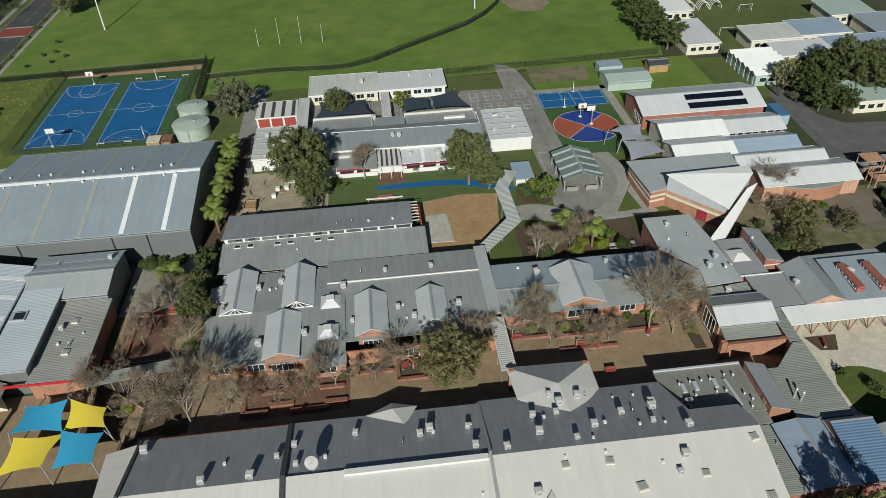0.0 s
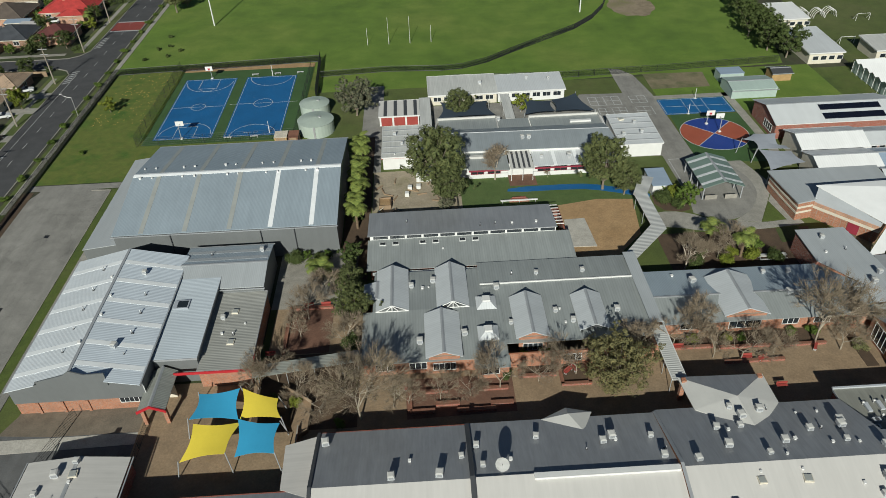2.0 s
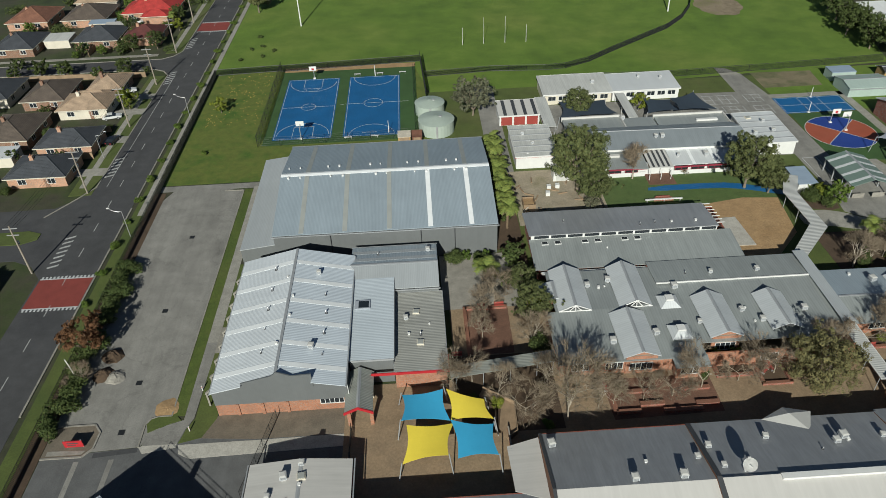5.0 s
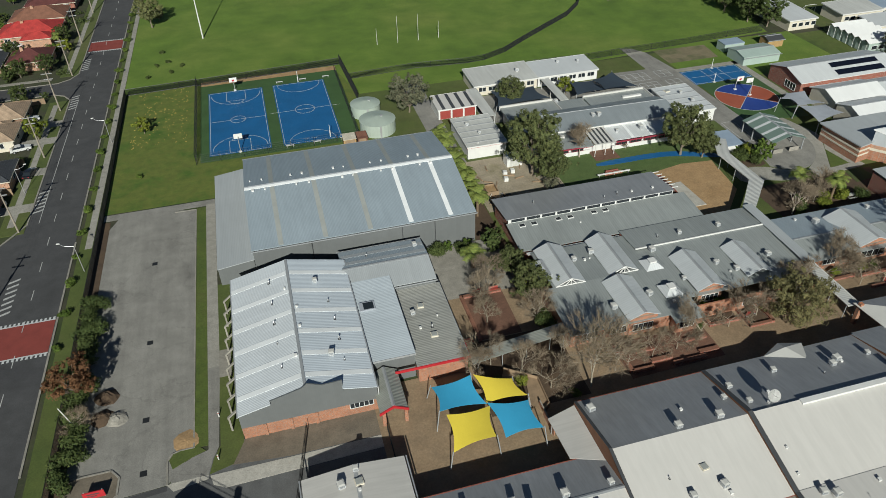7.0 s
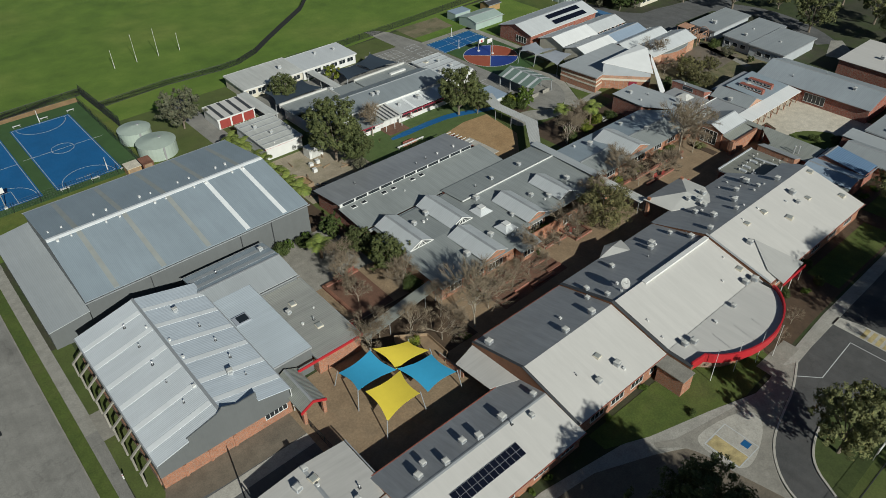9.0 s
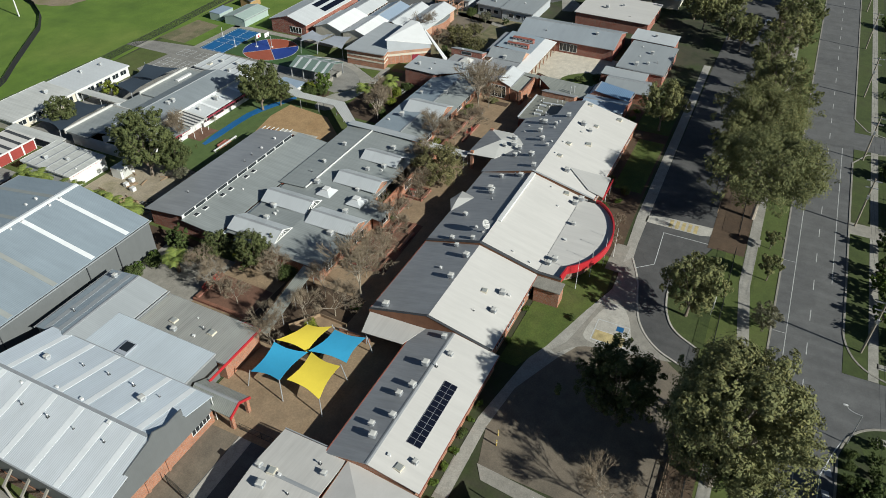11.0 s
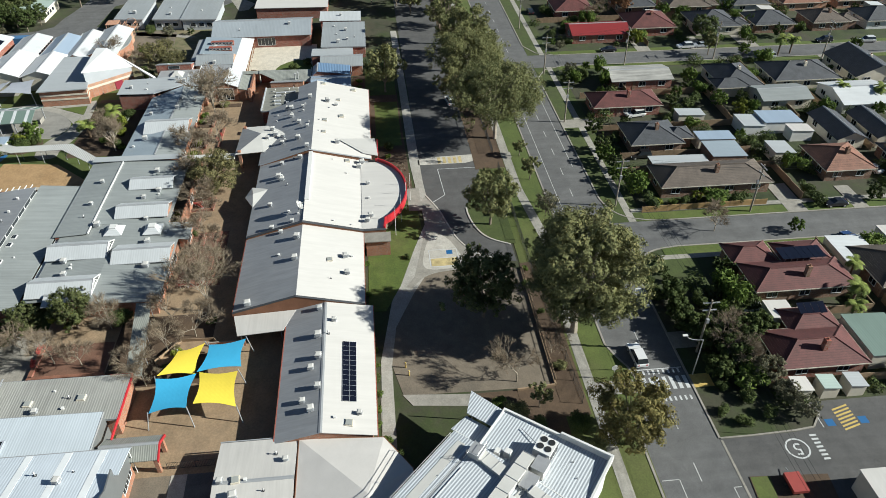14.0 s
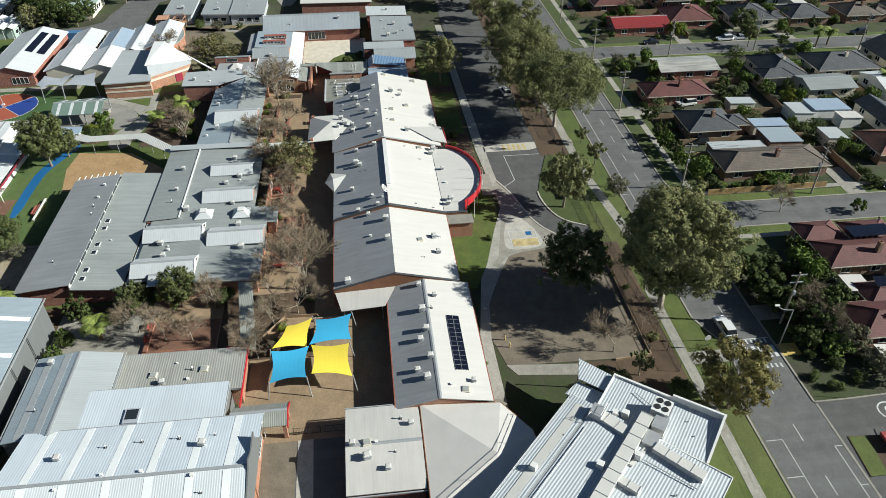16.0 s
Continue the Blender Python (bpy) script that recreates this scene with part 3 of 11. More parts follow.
def gable_roof(b, x0, y0, x1, y1, ze, zr, axis, rm, rm2=None, o=0.4, og=0.3, ridge=None, th=0.12, cap=None):
    """Two roof slopes with ridge along axis. rm: slope towards -y (or -x); rm2: the other."""
    rm2 = rm2 or rm
    if axis == 'x':
        c = (y0 + y1) / 2 if ridge is None else ridge
        a, d = x0 - og, x1 + og
        s = (zr - ze) / (c - y0); n = (zr - ze) / (y1 - c)
        lo = [(a, y0 - o, ze - s * o), (d, y0 - o, ze - s * o), (d, c, zr), (a, c, zr)]
        hi = [(a, c, zr), (d, c, zr), (d, y1 + o, ze - n * o), (a, y1 + o, ze - n * o)]
        capm = sheet(bmesh.new(), [(a, c - 0.25, zr - 0.25 * s + 0.04), (d, c - 0.25, zr - 0.25 * s + 0.04), (d, c, zr + 0.05), (a, c, zr + 0.05)], 0.04)
        sheet(capm, [(a, c, zr + 0.05), (d, c, zr + 0.05), (d, c + 0.25, zr - 0.25 * n + 0.04), (a, c + 0.25, zr - 0.25 * n + 0.04)], 0.04)
    else:
        c = (x0 + x1) / 2 if ridge is None else ridge
        a, d = y0 - og, y1 + og
        s = (zr - ze) / (c - x0); n = (zr - ze) / (x1 - c)
        lo = [(x0 - o, a, ze - s * o), (c, a, zr), (c, d, zr), (x0 - o, d, ze - s * o)]
        hi = [(c, a, zr), (x1 + o, a, ze - n * o), (x1 + o, d, ze - n * o), (c, d, zr)]
        capm = sheet(bmesh.new(), [(c - 0.25, a, zr - 0.25 * s + 0.04), (c, a, zr + 0.05), (c, d, zr + 0.05), (c - 0.25, d, zr - 0.25 * s + 0.04)], 0.04)
        sheet(capm, [(c, a, zr + 0.05), (c + 0.25, a, zr - 0.25 * n + 0.04), (c + 0.25, d, zr - 0.25 * n + 0.04), (c, d, zr + 0.05)], 0.04)
    part("roof_slope", sheet(bmesh.new(), lo, th), rm, b)
    part("roof_slope", sheet(bmesh.new(), hi, th), rm2, b)
    part("ridge_cap", capm, cap or M["steel"], b)
    add_roof(lo)
    add_roof(hi)


def gable_ends(b, x0, y0, x1, y1, ze, zr, axis, mat, ridge=None, th=0.22):
    for k in (0, 1):
        bm = bmesh.new()
        if axis == 'x':
            c = (y0 + y1) / 2 if ridge is None else ridge
            xa, xb = (x0, x0 + th) if k == 0 else (x1 - th, x1)
            tri = [(y0, ze), (y1, ze), (c, zr - 0.13)]
            lo = [bm.verts.new((xa, p, z)) for p, z in tri]
            hi = [bm.verts.new((xb, p, z)) for p, z in tri]
        else:
            c = (x0 + x1) / 2 if ridge is None else ridge
            ya, yb = (y0, y0 + th) if k == 0 else (y1 - th, y1)
            tri = [(x0, ze), (x1, ze), (c, zr - 0.13)]
            lo = [bm.verts.new((p, yb, z)) for p, z in tri]
            hi = [bm.verts.new((p, ya, z)) for p, z in tri]
        bm.faces.new(lo[::-1])
        bm.faces.new(hi)
        for i in range(3):
            j = (i + 1) % 3
            bm.faces.new((lo[i], lo[j], hi[j], hi[i]))
        part("gable", bm, mat, b)


def gutters(b, x0, y0, x1, y1, z, mat, sides="SN", o=0.45):
    for s in sides:
        if s in "SN":
            y = y0 - o if s == "S" else y1 + o
            part("gutter", box_of(x0 - 0.3, y - 0.08, z - 0.16, x1 + 0.3, y + 0.08, z - 0.02), mat, b)
        else:
            x = x0 - o if s == "W" else x1 + o
            part("gutter", box_of(x - 0.08, y0 - 0.3, z - 0.16, x + 0.08, y1 + 0.3, z - 0.02), mat, b)


def gable_house(name, label, x0, y0, x1, y1, ze, zr, axis, rm, wm, rm2=None, o=0.4, og=0.3, ridge=None, category="school building", gut=None, group="", gable_mat=None):
    b = thing(name, ((x0 + x1) / 2, (y0 + y1) / 2, 0), label, category, group)
    part("wall", ring_wall(x0, y0, x1, y1, 0, ze), wm, b)
    gable_ends(b, x0, y0, x1, y1, ze, zr, axis, gable_mat or wm, ridge)
    gable_roof(b, x0, y0, x1, y1, ze + 0.1, zr, axis, rm, rm2, o, og, ridge)
    gutters(b, x0, y0, x1, y1, ze, gut or M["steel"], "SN" if axis == 'x' else "WE")
    return b


def skillion(b, x0, y0, x1, y1, zs, rm, o=0.3, th=0.12):
    """A plane roof; zs: heights at the SW, SE, NE, NW corners."""
    pts = [(x0 - o, y0 - o, zs[0]), (x1 + o, y0 - o, zs[1]), (x1 + o, y1 + o, zs[2]), (x0 - o, y1 + o, zs[3])]
    add_roof(pts)
    return part("roof_slope", sheet(bmesh.new(), pts, th), rm, b)


def flat_house(name, label, x0, y0, x1, y1, zs, rm, wm, o=0.3, category="school building", fascia=None, group=""):
    b = thing(name, ((x0 + x1) / 2, (y0 + y1) / 2, 0), label, category, group)
    lowest = min(zs)
    part("wall", ring_wall(x0, y0, x1, y1, 0, lowest - 0.14), wm, b)
    if max(zs) - lowest > 0.15:
        bm = bmesh.new()
        q = [(x0, y0, zs[0]), (x1, y0, zs[1]), (x1, y1, zs[2]), (x0, y1, zs[3])]
        lo = [bm.verts.new((p[0], p[1], lowest - 0.14)) for p in q]
        hi = [bm.verts.new((p[0], p[1], p[2] - 0.13)) for p in q]
        for i in range(4):
            j = (i + 1) % 4
            bm.faces.new((lo[i], lo[j], hi[j], hi[i]))
        part("upper_wall", bm, wm, b)
    skillion(b, x0, y0, x1, y1, zs, rm, o)
    if fascia:
        f = bmesh.new()
        z0, z1, z2, z3 = zs
        for (xa, ya, za), (xb, yb, zb) in zip(((x0 - o, y0 - o, z0), (x1 + o, y0 - o, z1), (x1 + o, y1 + o, z2), (x0 - o, y1 + o, z3)), ((x1 + o, y0 - o, z1), (x1 + o, y1 + o, z2), (x0 - o, y1 + o, z3), (x0 - o, y0 - o, z0))):
            dx, dy = (0.06 if xa == xb else 0.0), (0.06 if ya == yb else 0.0)
            s = 1 if (xa + xb) / 2 > (x0 + x1) / 2 else -1
            t = 1 if (ya + yb) / 2 > (y0 + y1) / 2 else -1
            p = [(xa, ya), (xb, yb), (xb + s * dx, yb + t * dy), (xa + s * dx, ya + t * dy)]
            lo = [f.verts.new((p[i][0], p[i][1], (za, zb, zb, za)[i] - 0.3)) for i in range(4)]
            hi = [f.verts.new((p[i][0], p[i][1], (za, zb, zb, za)[i] + 0.03)) for i in range(4)]
            f.faces.new(hi); f.faces.new(lo[::-1])
            for i in range(4):
                j = (i + 1) % 4
                f.faces.new((lo[i], lo[j], hi[j], hi[i]))
        part("fascia", f, fascia, b)
    return b

# ---- ground, roads and courts ----
slab("ground", rect(-1500, -1500, 1500, 1500), 0.0, M["suburb"], "patchy garden ground of grass and soil")
slab("ground_oval", [(-105.6, 195), (-50, 195), (-46, 176), (17, 176), (78, 180), (98, 260), (98, 460), (-105.6, 460)], 0.02, M["oval"], "mown green turf of the sports oval")
slab("ground_west_lawn", rect(-104.6, 136, -47, 196), 0.015, M["weedy"], "rough green grass with yellow weeds")
slab("ground_school", rect(-47, 56, 62, 176), 0.01, M["grass"], "school lawn between the buildings")
slab("ground_pitch", [(50 + (7.4 + 0.5 * math.sin(a * 2.3)) * math.cos(a / 12 * math.pi), 231 + (10 + 0.8 * math.sin(a * 1.7)) * math.sin(a / 12 * math.pi)) for a in range(24)], 0.024, M["pitch"], "worn bare earth of the cricket square")
slab("ground_soccer", [(95, 176), (150, 176), (150, 240), (100, 240)], 0.02, M["grass"], "dull green grass of the small field")
slab("ground_north_east", rect(66, 150, 100, 176), 0.015, M["lush"], "bright mown lawn beside the sheds")

# west road along y, with side streets
slab("road_west", rect(-119, -250, -109, 520), 0.03, M["asphalt"], "dark grey asphalt street")
slab("road_side_north", [(-300, 201.2), (-124, 201.2), (-121, 199.5), (-119, 196.5), (-119, 214), (-121, 210.5), (-124, 208.6), (-300, 208.6)], 0.028, M["asphalt"], "asphalt side street")
slab("road_side_mid", [(-300, 112), (-126, 112), (-122, 110), (-119, 106), (-119, 137), (-121, 133), (-125, 129.5), (-300, 126)], 0.028, M["asphalt"], "asphalt side street with a wide mouth")
slab("pavement_island", [(-150, 117.2), (-127, 117.2), (-124.3, 118.6), (-124.3, 120.5), (-127, 121.6), (-150, 121)], 0.14, M["grass"], "grassed traffic island in the side street")
slab("pavement_path_west", rect(-108.0, -60, -105.6, 460), 0.05, M["grass"], "narrow grass verge beside the street")
slab("footpath_west", rect(-107.0, 125, -105.7, 460), 0.07, M["footpath"], "concrete footpath beside the oval")
slab("pavement_verge_west", rect(-124, 134, -119.2, 196), 0.08, M["grass"], "green verge in front of the houses")
slab("pavement_verge_far", rect(-124, 213, -119.2, 330), 0.08, M["grass"], "green verge in front of the far houses")
slab("footpath_houses", rect(-122.8, 137, -121.5, 194), 0.1, M["footpath"], "concrete footpath in front of the houses")
slab("footpath_houses_far", rect(-122.8, 215, -121.5, 330), 0.1, M["footpath"], "concrete footpath in front of the houses")
for y in (142, 157, 172, 181):
    slab("pavement_driveway", rect(-127, y, -119.2, y + 3.2), 0.11, M["footpath"], "concrete driveway crossing the verge")
for i, (y0, y1) in enumerate(((97.9, 105.9), (230.6, 238.6))):
    slab("road_red_patch", rect(-118.7, y0, -109.2, y1), 0.036, M["redroad"], "red surfaced patch across the street")
    for yy, s in ((y0, -1), (y1, 1)):
        bm = bmesh.new()
        box(bm, -118.7, yy - 0.12, 0.03, -109.2, yy + 0.12, 0.042)
        for k in range(14):
            x = -118.5 + k * 0.68
            box(bm, x, min(yy, yy + s * 0.7), 0.03, x + 0.34, max(yy, yy + s * 0.7), 0.044)
        whole("road_teeth_marking", bm, M["line"], "white toothed line at the red patch", "road marking", "", "structure")
bm = bmesh.new()
for k in range(60):
    box(bm, -114.15, -60 + k * 8.2, 0.03, -114.02, -57.2 + k * 8.2, 0.04)
whole("road_centre_dashes", bm, M["roadline"], "white dashed centre line of the street", "road marking", "", "structure")
bm = bmesh.new()
box(bm, -117.0, 137, 0.03, -116.88, 196, 0.039)
for yb, n in ((141, 6), (190, 6), (216, 6), (109, 7)):
    for k in range(n):
        p = [(-118.8, yb + k * 1.5), (-117.0, yb + k * 1.5 + 0.8), (-117.0, yb + k * 1.5 + 1.3), (-118.8, yb + k * 1.5 + 0.5)]
        prism(bm, p, 0.03, 0.041)
whole("road_edge_lines", bm, M["roadline"], "white edge lines and hatched kerb markings", "road marking", "", "structure")


def kerb(pts, w=0.3, z=0.13, mat=None):
    bm = bmesh.new()
    for (xa, ya), (xb, yb) in zip(pts, pts[1:]):
        d = Vector((xb - xa, yb - ya, 0)).normalized()
        nx, ny = -d.y * w / 2, d.x * w / 2
        prism(bm, [(xa - nx, ya - ny), (xb - nx, yb - ny), (xb + nx, yb + ny), (xa + nx, ya + ny)], -0.1, z)
    whole("kerb", bm, mat or M["concrete"], "pale concrete kerb", "kerb", "", "structure")


kerb([(-108.9, -60), (-108.9, 66)])
kerb([(-108.9, 74), (-108.9, 128)])
kerb([(-108.9, 132), (-108.9, 420)])
kerb([(-126, 126.3), (-122, 132.2), (-119.1, 137), (-119.1, 196.3), (-121, 199.4), (-124, 201.1), (-180, 201.1)])
kerb([(-180, 208.7), (-124, 208.7), (-121, 210.6), (-119.1, 214), (-119.1, 420)])

# western car park
slab("carpark_west", [(-103, 66.7), (-90, 67.4), (-86.7, 72.4), (-86.7, 132.6), (-100.8, 135.6), (-103.2, 130)], 0.03, M["oldasphalt"], "worn grey asphalt car park with faded bays")
slab("carpark_path", rect(-104.5, 133.5, -83, 135.6), 0.028, M["oldasphalt"], "asphalt path at the head of the car park")
slab("pavement_strip", rect(-86.7, 72.4, -84.9, 133), 0.06, M["lush"], "narrow green grass strip")
slab("footpath_gym", [(-89.7, 67.5), (-84.9, 67.5), (-84.3, 70), (-83.5, 71.8), (-83.1, 87), (-84.9, 87), (-84.9, 71.6), (-87, 70.9), (-89.4, 69.6)], 0.055, M["oldasphalt"], "grey asphalt path beside the gym")
slab("footpath_gym_north", rect(-84.9, 87, -83.1, 134), 0.055, M["footpath"], "concrete path beside the gym")
slab("pavement_gym_lawn", [(-84.8, 67.5), (-81.7, 68.3), (-80.2, 71.6), (-80.2, 107), (-83.2, 107), (-83.3, 71.8), (-84.2, 70)], 0.05, M["grass"], "thin grass along the gym wall")
slab("pavement_driveway_school", [(-103, -20), (-86, -20), (-86, 30), (-60, 40), (-62, 71), (-84, 71), (-90, 67.3), (-103, 66.6)], 0.028, M["street"], "asphalt driveway south of the gym")
slab("footpath_entry", [(-84.7, 67.3), (-84.3, 65.8), (-82.7, 64.9), (-74.1, 65.1), (-62, 65.4), (-62, 67.4), (-74.2, 67.3)], 0.06, M["palepad"], "pale concrete path to the gym corner")
slab("footpath_ramp", [(-90.1, 67.3), (-89.3, 66.2), (-84.9, 66.9), (-84.9, 67.5), (-89.6, 67.5)], 0.06, M["palepad"], "pale concrete ramp at the car park kerb")
slab("pavement_gym_dirt", [(-81.9, 68.2), (-74.2, 67.5), (-62, 67.5), (-62, 72), (-80.2, 72)], 0.045, M["gravel"], "bare brown earth below the gym wall")
slab("road_trench_patch", [(-96, 66.0), (-90.1, 66.5), (-90.1, 67.3), (-96, 66.8)], 0.036, M["asphalt"], "dark asphalt trench patch across the car park entry")
for x in (-97.9, -93.2):
    slab("road_joint_strip", [(x - 0.35, 50), (x + 0.35, 50), (x + 0.35, 65.6), (x - 0.35, 65.6)], 0.033, M["oldasphalt"], "pale patched strip in the driveway")
slab("pavement_entry_island", [(-103, 66.4), (-97.4, 66.4), (-96.4, 67.6), (-96.3, 70.3), (-97.3, 71.6), (-102.9, 71.6)], 0.1, M["gravel"], "brown planted island at the car park entry")
slab("footpath_entry_island", [(-102.4, 66.7), (-97.6, 66.7), (-97.2, 67.3), (-102.4, 67.5)], 0.115, M["concrete"], "concrete edge of the entry island")
kerb([(-103, 66.3), (-97.4, 66.3), (-96.3, 67.6), (-96.2, 70.3), (-97.3, 71.7), (-103, 71.7)], 0.25, 0.15)
kerb([(-90.1, 67.3), (-90.2, 71.2), (-89.6, 72.2), (-88.6, 72.5), (-86.8, 72.5), (-86.8, 132.7), (-90.9, 132.8)], 0.2)
slab("pavement_island_carpark", [(-89.5, 69.7), (-87, 71.0), (-85.3, 71.6), (-86, 72.4), (-88.6, 72.4), (-89.5, 72.1), (-90.0, 71.2)], 0.09, M["grass"], "small grassed island with a broken edge")
slab("footpath_gym_pad", rect(-83.2, 84.6, -81.4, 90.4), 0.065, M["concrete"], "pale concrete pad on the path")
slab("pavement_verge_fence", rect(-105.5, -20, -103.1, 133), 0.05, M["mulch"], "planted strip of earth along the street fence")
bm = bmesh.new()
for k in range(4):
    box(bm, -91.0, 121 + k * 2.75, 0.02, -88.2, 121.08 + k * 2.75, 0.037)
for k in range(9):
    y = 98 + k * 2.75
    box(bm, -103.0, y, 0.02, -99.6, y + 0.07, 0.037)
whole("carpark_bay_lines", bm, M["oldasphalt"], "faded bay lines on the car park", "road marking", "", "structure")
for x, y in ((-94.0, 116.5), (-93.7, 95.4), (-93.4, 79.3), (-93.2, 70.1)):
    whole("drain_grate", box_of(x - 0.45, y - 0.45, 0.0, x + 0.45, y + 0.45, 0.05), M["black"], "dark iron drain grate in the car park", "drain", "drain grates", "")

slab("footpath_side_street", rect(-200, 211.4, -126, 213.0), 0.05, M["concrete"], "pale concrete path beside the side street")

# sports courts behind the hall
slab("ground_court_surround", rect(-86, 151.5, -49.5, 193.6), 0.03, M["greencourt"], "green surround of the sports courts")
slab("ground_court_edge", rect(-86, 190.2, -49.5, 196.5), 0.026, M["dirt"], "bare strip of earth behind the courts")
for name, x0, x1 in (("court_west", -84.0, -70.1), ("court_east", -67.4, -53.8)):
    slab(name, rect(x0, 153.9, x1, 188.3), 0.04, M["bluecourt"], "blue acrylic ball court with white lines")


def lines(name, segs, z, w=0.12, arcs=(), mat=None, label="white court lines"):
    bm = bmesh.new()
    for xa, ya, xb, yb in segs:
        d = Vector((xb - xa, yb - ya, 0)).normalized()
        nx, ny = -d.y * w / 2, d.x * w / 2
        prism(bm, [(xa - nx, ya - ny), (xb - nx, yb - ny), (xb + nx, yb + ny), (xa + nx, ya + ny)], z - 0.01, z)
    for cx, cy, r, a0, a1 in arcs:
        n = max(6, int(abs(a1 - a0) / 10))
        for i in range(n):
            a, b = radians(a0 + (a1 - a0) * i / n), radians(a0 + (a1 - a0) * (i + 1) / n)
            prism(bm, [(cx + (r - w / 2) * math.cos(a), cy + (r - w / 2) * math.sin(a)), (cx + (r + w / 2) * math.cos(a), cy + (r + w / 2) * math.sin(a)),
                       (cx + (r + w / 2) * math.cos(b), cy + (r + w / 2) * math.sin(b)), (cx + (r - w / 2) * math.cos(b), cy + (r - w / 2) * math.sin(b))], z - 0.01, z)
    whole(name, bm, mat or M["line"], label, "court marking", "", "structure")


def outline(x0, y0, x1, y1):
    return [(x0, y0, x1, y0), (x1, y0, x1, y1), (x1, y1, x0, y1), (x0, y1, x0, y0)]


X0, X1, Y0, Y1 = -83.7, -70.4, 154.3, 187.9
C = (X0 + X1) / 2
lines("court_lines_west", outline(X0, Y0, X1, Y1) + [(X0, 171, X1, 171), (C - 2.4, Y1, C - 2.4, Y1 - 5.8), (C + 2.4, Y1, C + 2.4, Y1 - 5.8), (C - 2.4, Y1 - 5.8, C + 2.4, Y1 - 5.8), (C - 2.4, Y0, C - 2.4, Y0 + 5.8), (C + 2.4, Y0, C + 2.4, Y0 + 5.8), (C - 2.4, Y0 + 5.8, C + 2.4, Y0 + 5.8)],
      0.048, 0.1, [(C, 171, 1.8, 0, 360), (C, Y1 - 1.6, 6.2, 180, 360), (C, Y0 + 1.6, 6.2, 0, 180), (C, Y1 - 5.8, 1.8, 180, 360), (C, Y0 + 5.8, 1.8, 0, 180)])
X0, X1 = -67.1, -54.1
C = (X0 + X1) / 2
lines("court_lines_east", outline(X0, Y0, X1, Y1) + [(X0 - 2, 171.6, X1 + 2.5, 171.6), (C - 2.3, Y0 + 1.4, C + 1.2, Y0 + 1.4)], 0.048, 0.1,
      [(C, 171.6, 2.4, 0, 360), (C, Y1, 5.6, 180, 360), (C, Y0, 5.4, 0, 180)])

# brown school yard between the classrooms and the long front building
slab("pavement_yard", rect(-46, 57, 62, 92), 0.03, M["yard"], "brown paved school yard")
slab("pavement_west_court", rect(-62, 54, -34, 76), 0.034, M["yard"], "brown paved court under the shade sails")
slab("pavement_red_court", [(-43.6, 80.8), (-36.6, 80.8), (-36.4, 91.2), (-43.3, 91.2)], 0.05, M["redpave"], "red paved sunken court")
slab("pavement_deck_yard", rect(-47, 91.4, -33, 106), 0.04, M["concrete"], "pale paving beside the hall")
slab("pavement_red_seats", [(-24.5, 66.8), (-9, 67.2), (-9, 74.2), (-24.8, 74.2)], 0.045, M["redpave"], "red brick paved terrace with steps")
for x0, y0, x1, y1 in ((-7.5, 73.6, -2.6, 76.2), (-1.7, 71.6, 2.1, 75.6), (16, 77.5, 22, 79.5), (23.5, 77, 31.5, 80.2), (33, 77, 39, 80), (43.2, 71.5, 45, 77.5)):
    slab("garden_bed", rect(x0, y0, x1, y1), 0.12, M["mulch"], "raised bed of bark mulch in the yard", "garden bed")
slab("ground_mulch_west", rect(-46.5, 66, -31.5, 80.6), 0.036, M["mulch"], "brown mulched garden under bare trees")
slab("ground_mulch_palms", rect(-36.2, 97, -31.2, 150), 0.036, M["mulch"], "mulched strip below the palms")
slab("ground_dirt_play", [(-31, 114), (-13, 114), (-13, 134), (-31, 134)], 0.03, M["wornearth"], "churned bare earth of a play corner")
slab("ground_play_turf", rect(-15, 116, 24, 129.5), 0.028, M["turf"], "green play lawn in front of the old block")
slab("ground_blue_track", smooth([(-3.6, 123.3), (11, 123.4), (16, 122.2), (24.4, 118.7), (25, 120.4), (16.4, 124.3), (11.2, 125.4), (-3.2, 125.2)], 1), 0.04, M["bluecourt"], "blue rubber play track")
slab("ground_dirt_patch", [(5.2, 98.5), (12, 99), (19.4, 107), (20.9, 118.6), (14, 119.3), (5, 117.6)], 0.035, M["dirt"], "bare brown earth patch")
slab("pavement_slab_pale", [(5.4, 104), (10.5, 103.8), (10, 112.8), (6, 112.6)], 0.16, M["palepad"], "pale concrete pad beside the long block")
slab("ground_garden_mid", rect(22, 92.5, 50.5, 106.4), 0.03, M["mulch"], "planted garden with mulch")
slab("pavement_garden_path", smooth([(22, 108.4), (26, 108.6), (31, 106.7), (36.4, 106.0), (44.7, 106.6), (50.6, 107.2), (50.2, 109.0), (47.6, 108.9), (42.6, 108.3), (38.4, 109.4), (34.0, 110.0), (31.0, 112.4), (27, 113.8), (22, 113)], 1), 0.045, M["footpath"], "pale concrete path through the garden")
slab("ground_bush_bed", smooth([(24.4, 114.4), (30.9, 112.9), (31.3, 117), (29.3, 122), (25.4, 122.6)], 1), 0.055, M["mulch"], "mulched bed of dense bushes beside the playground")
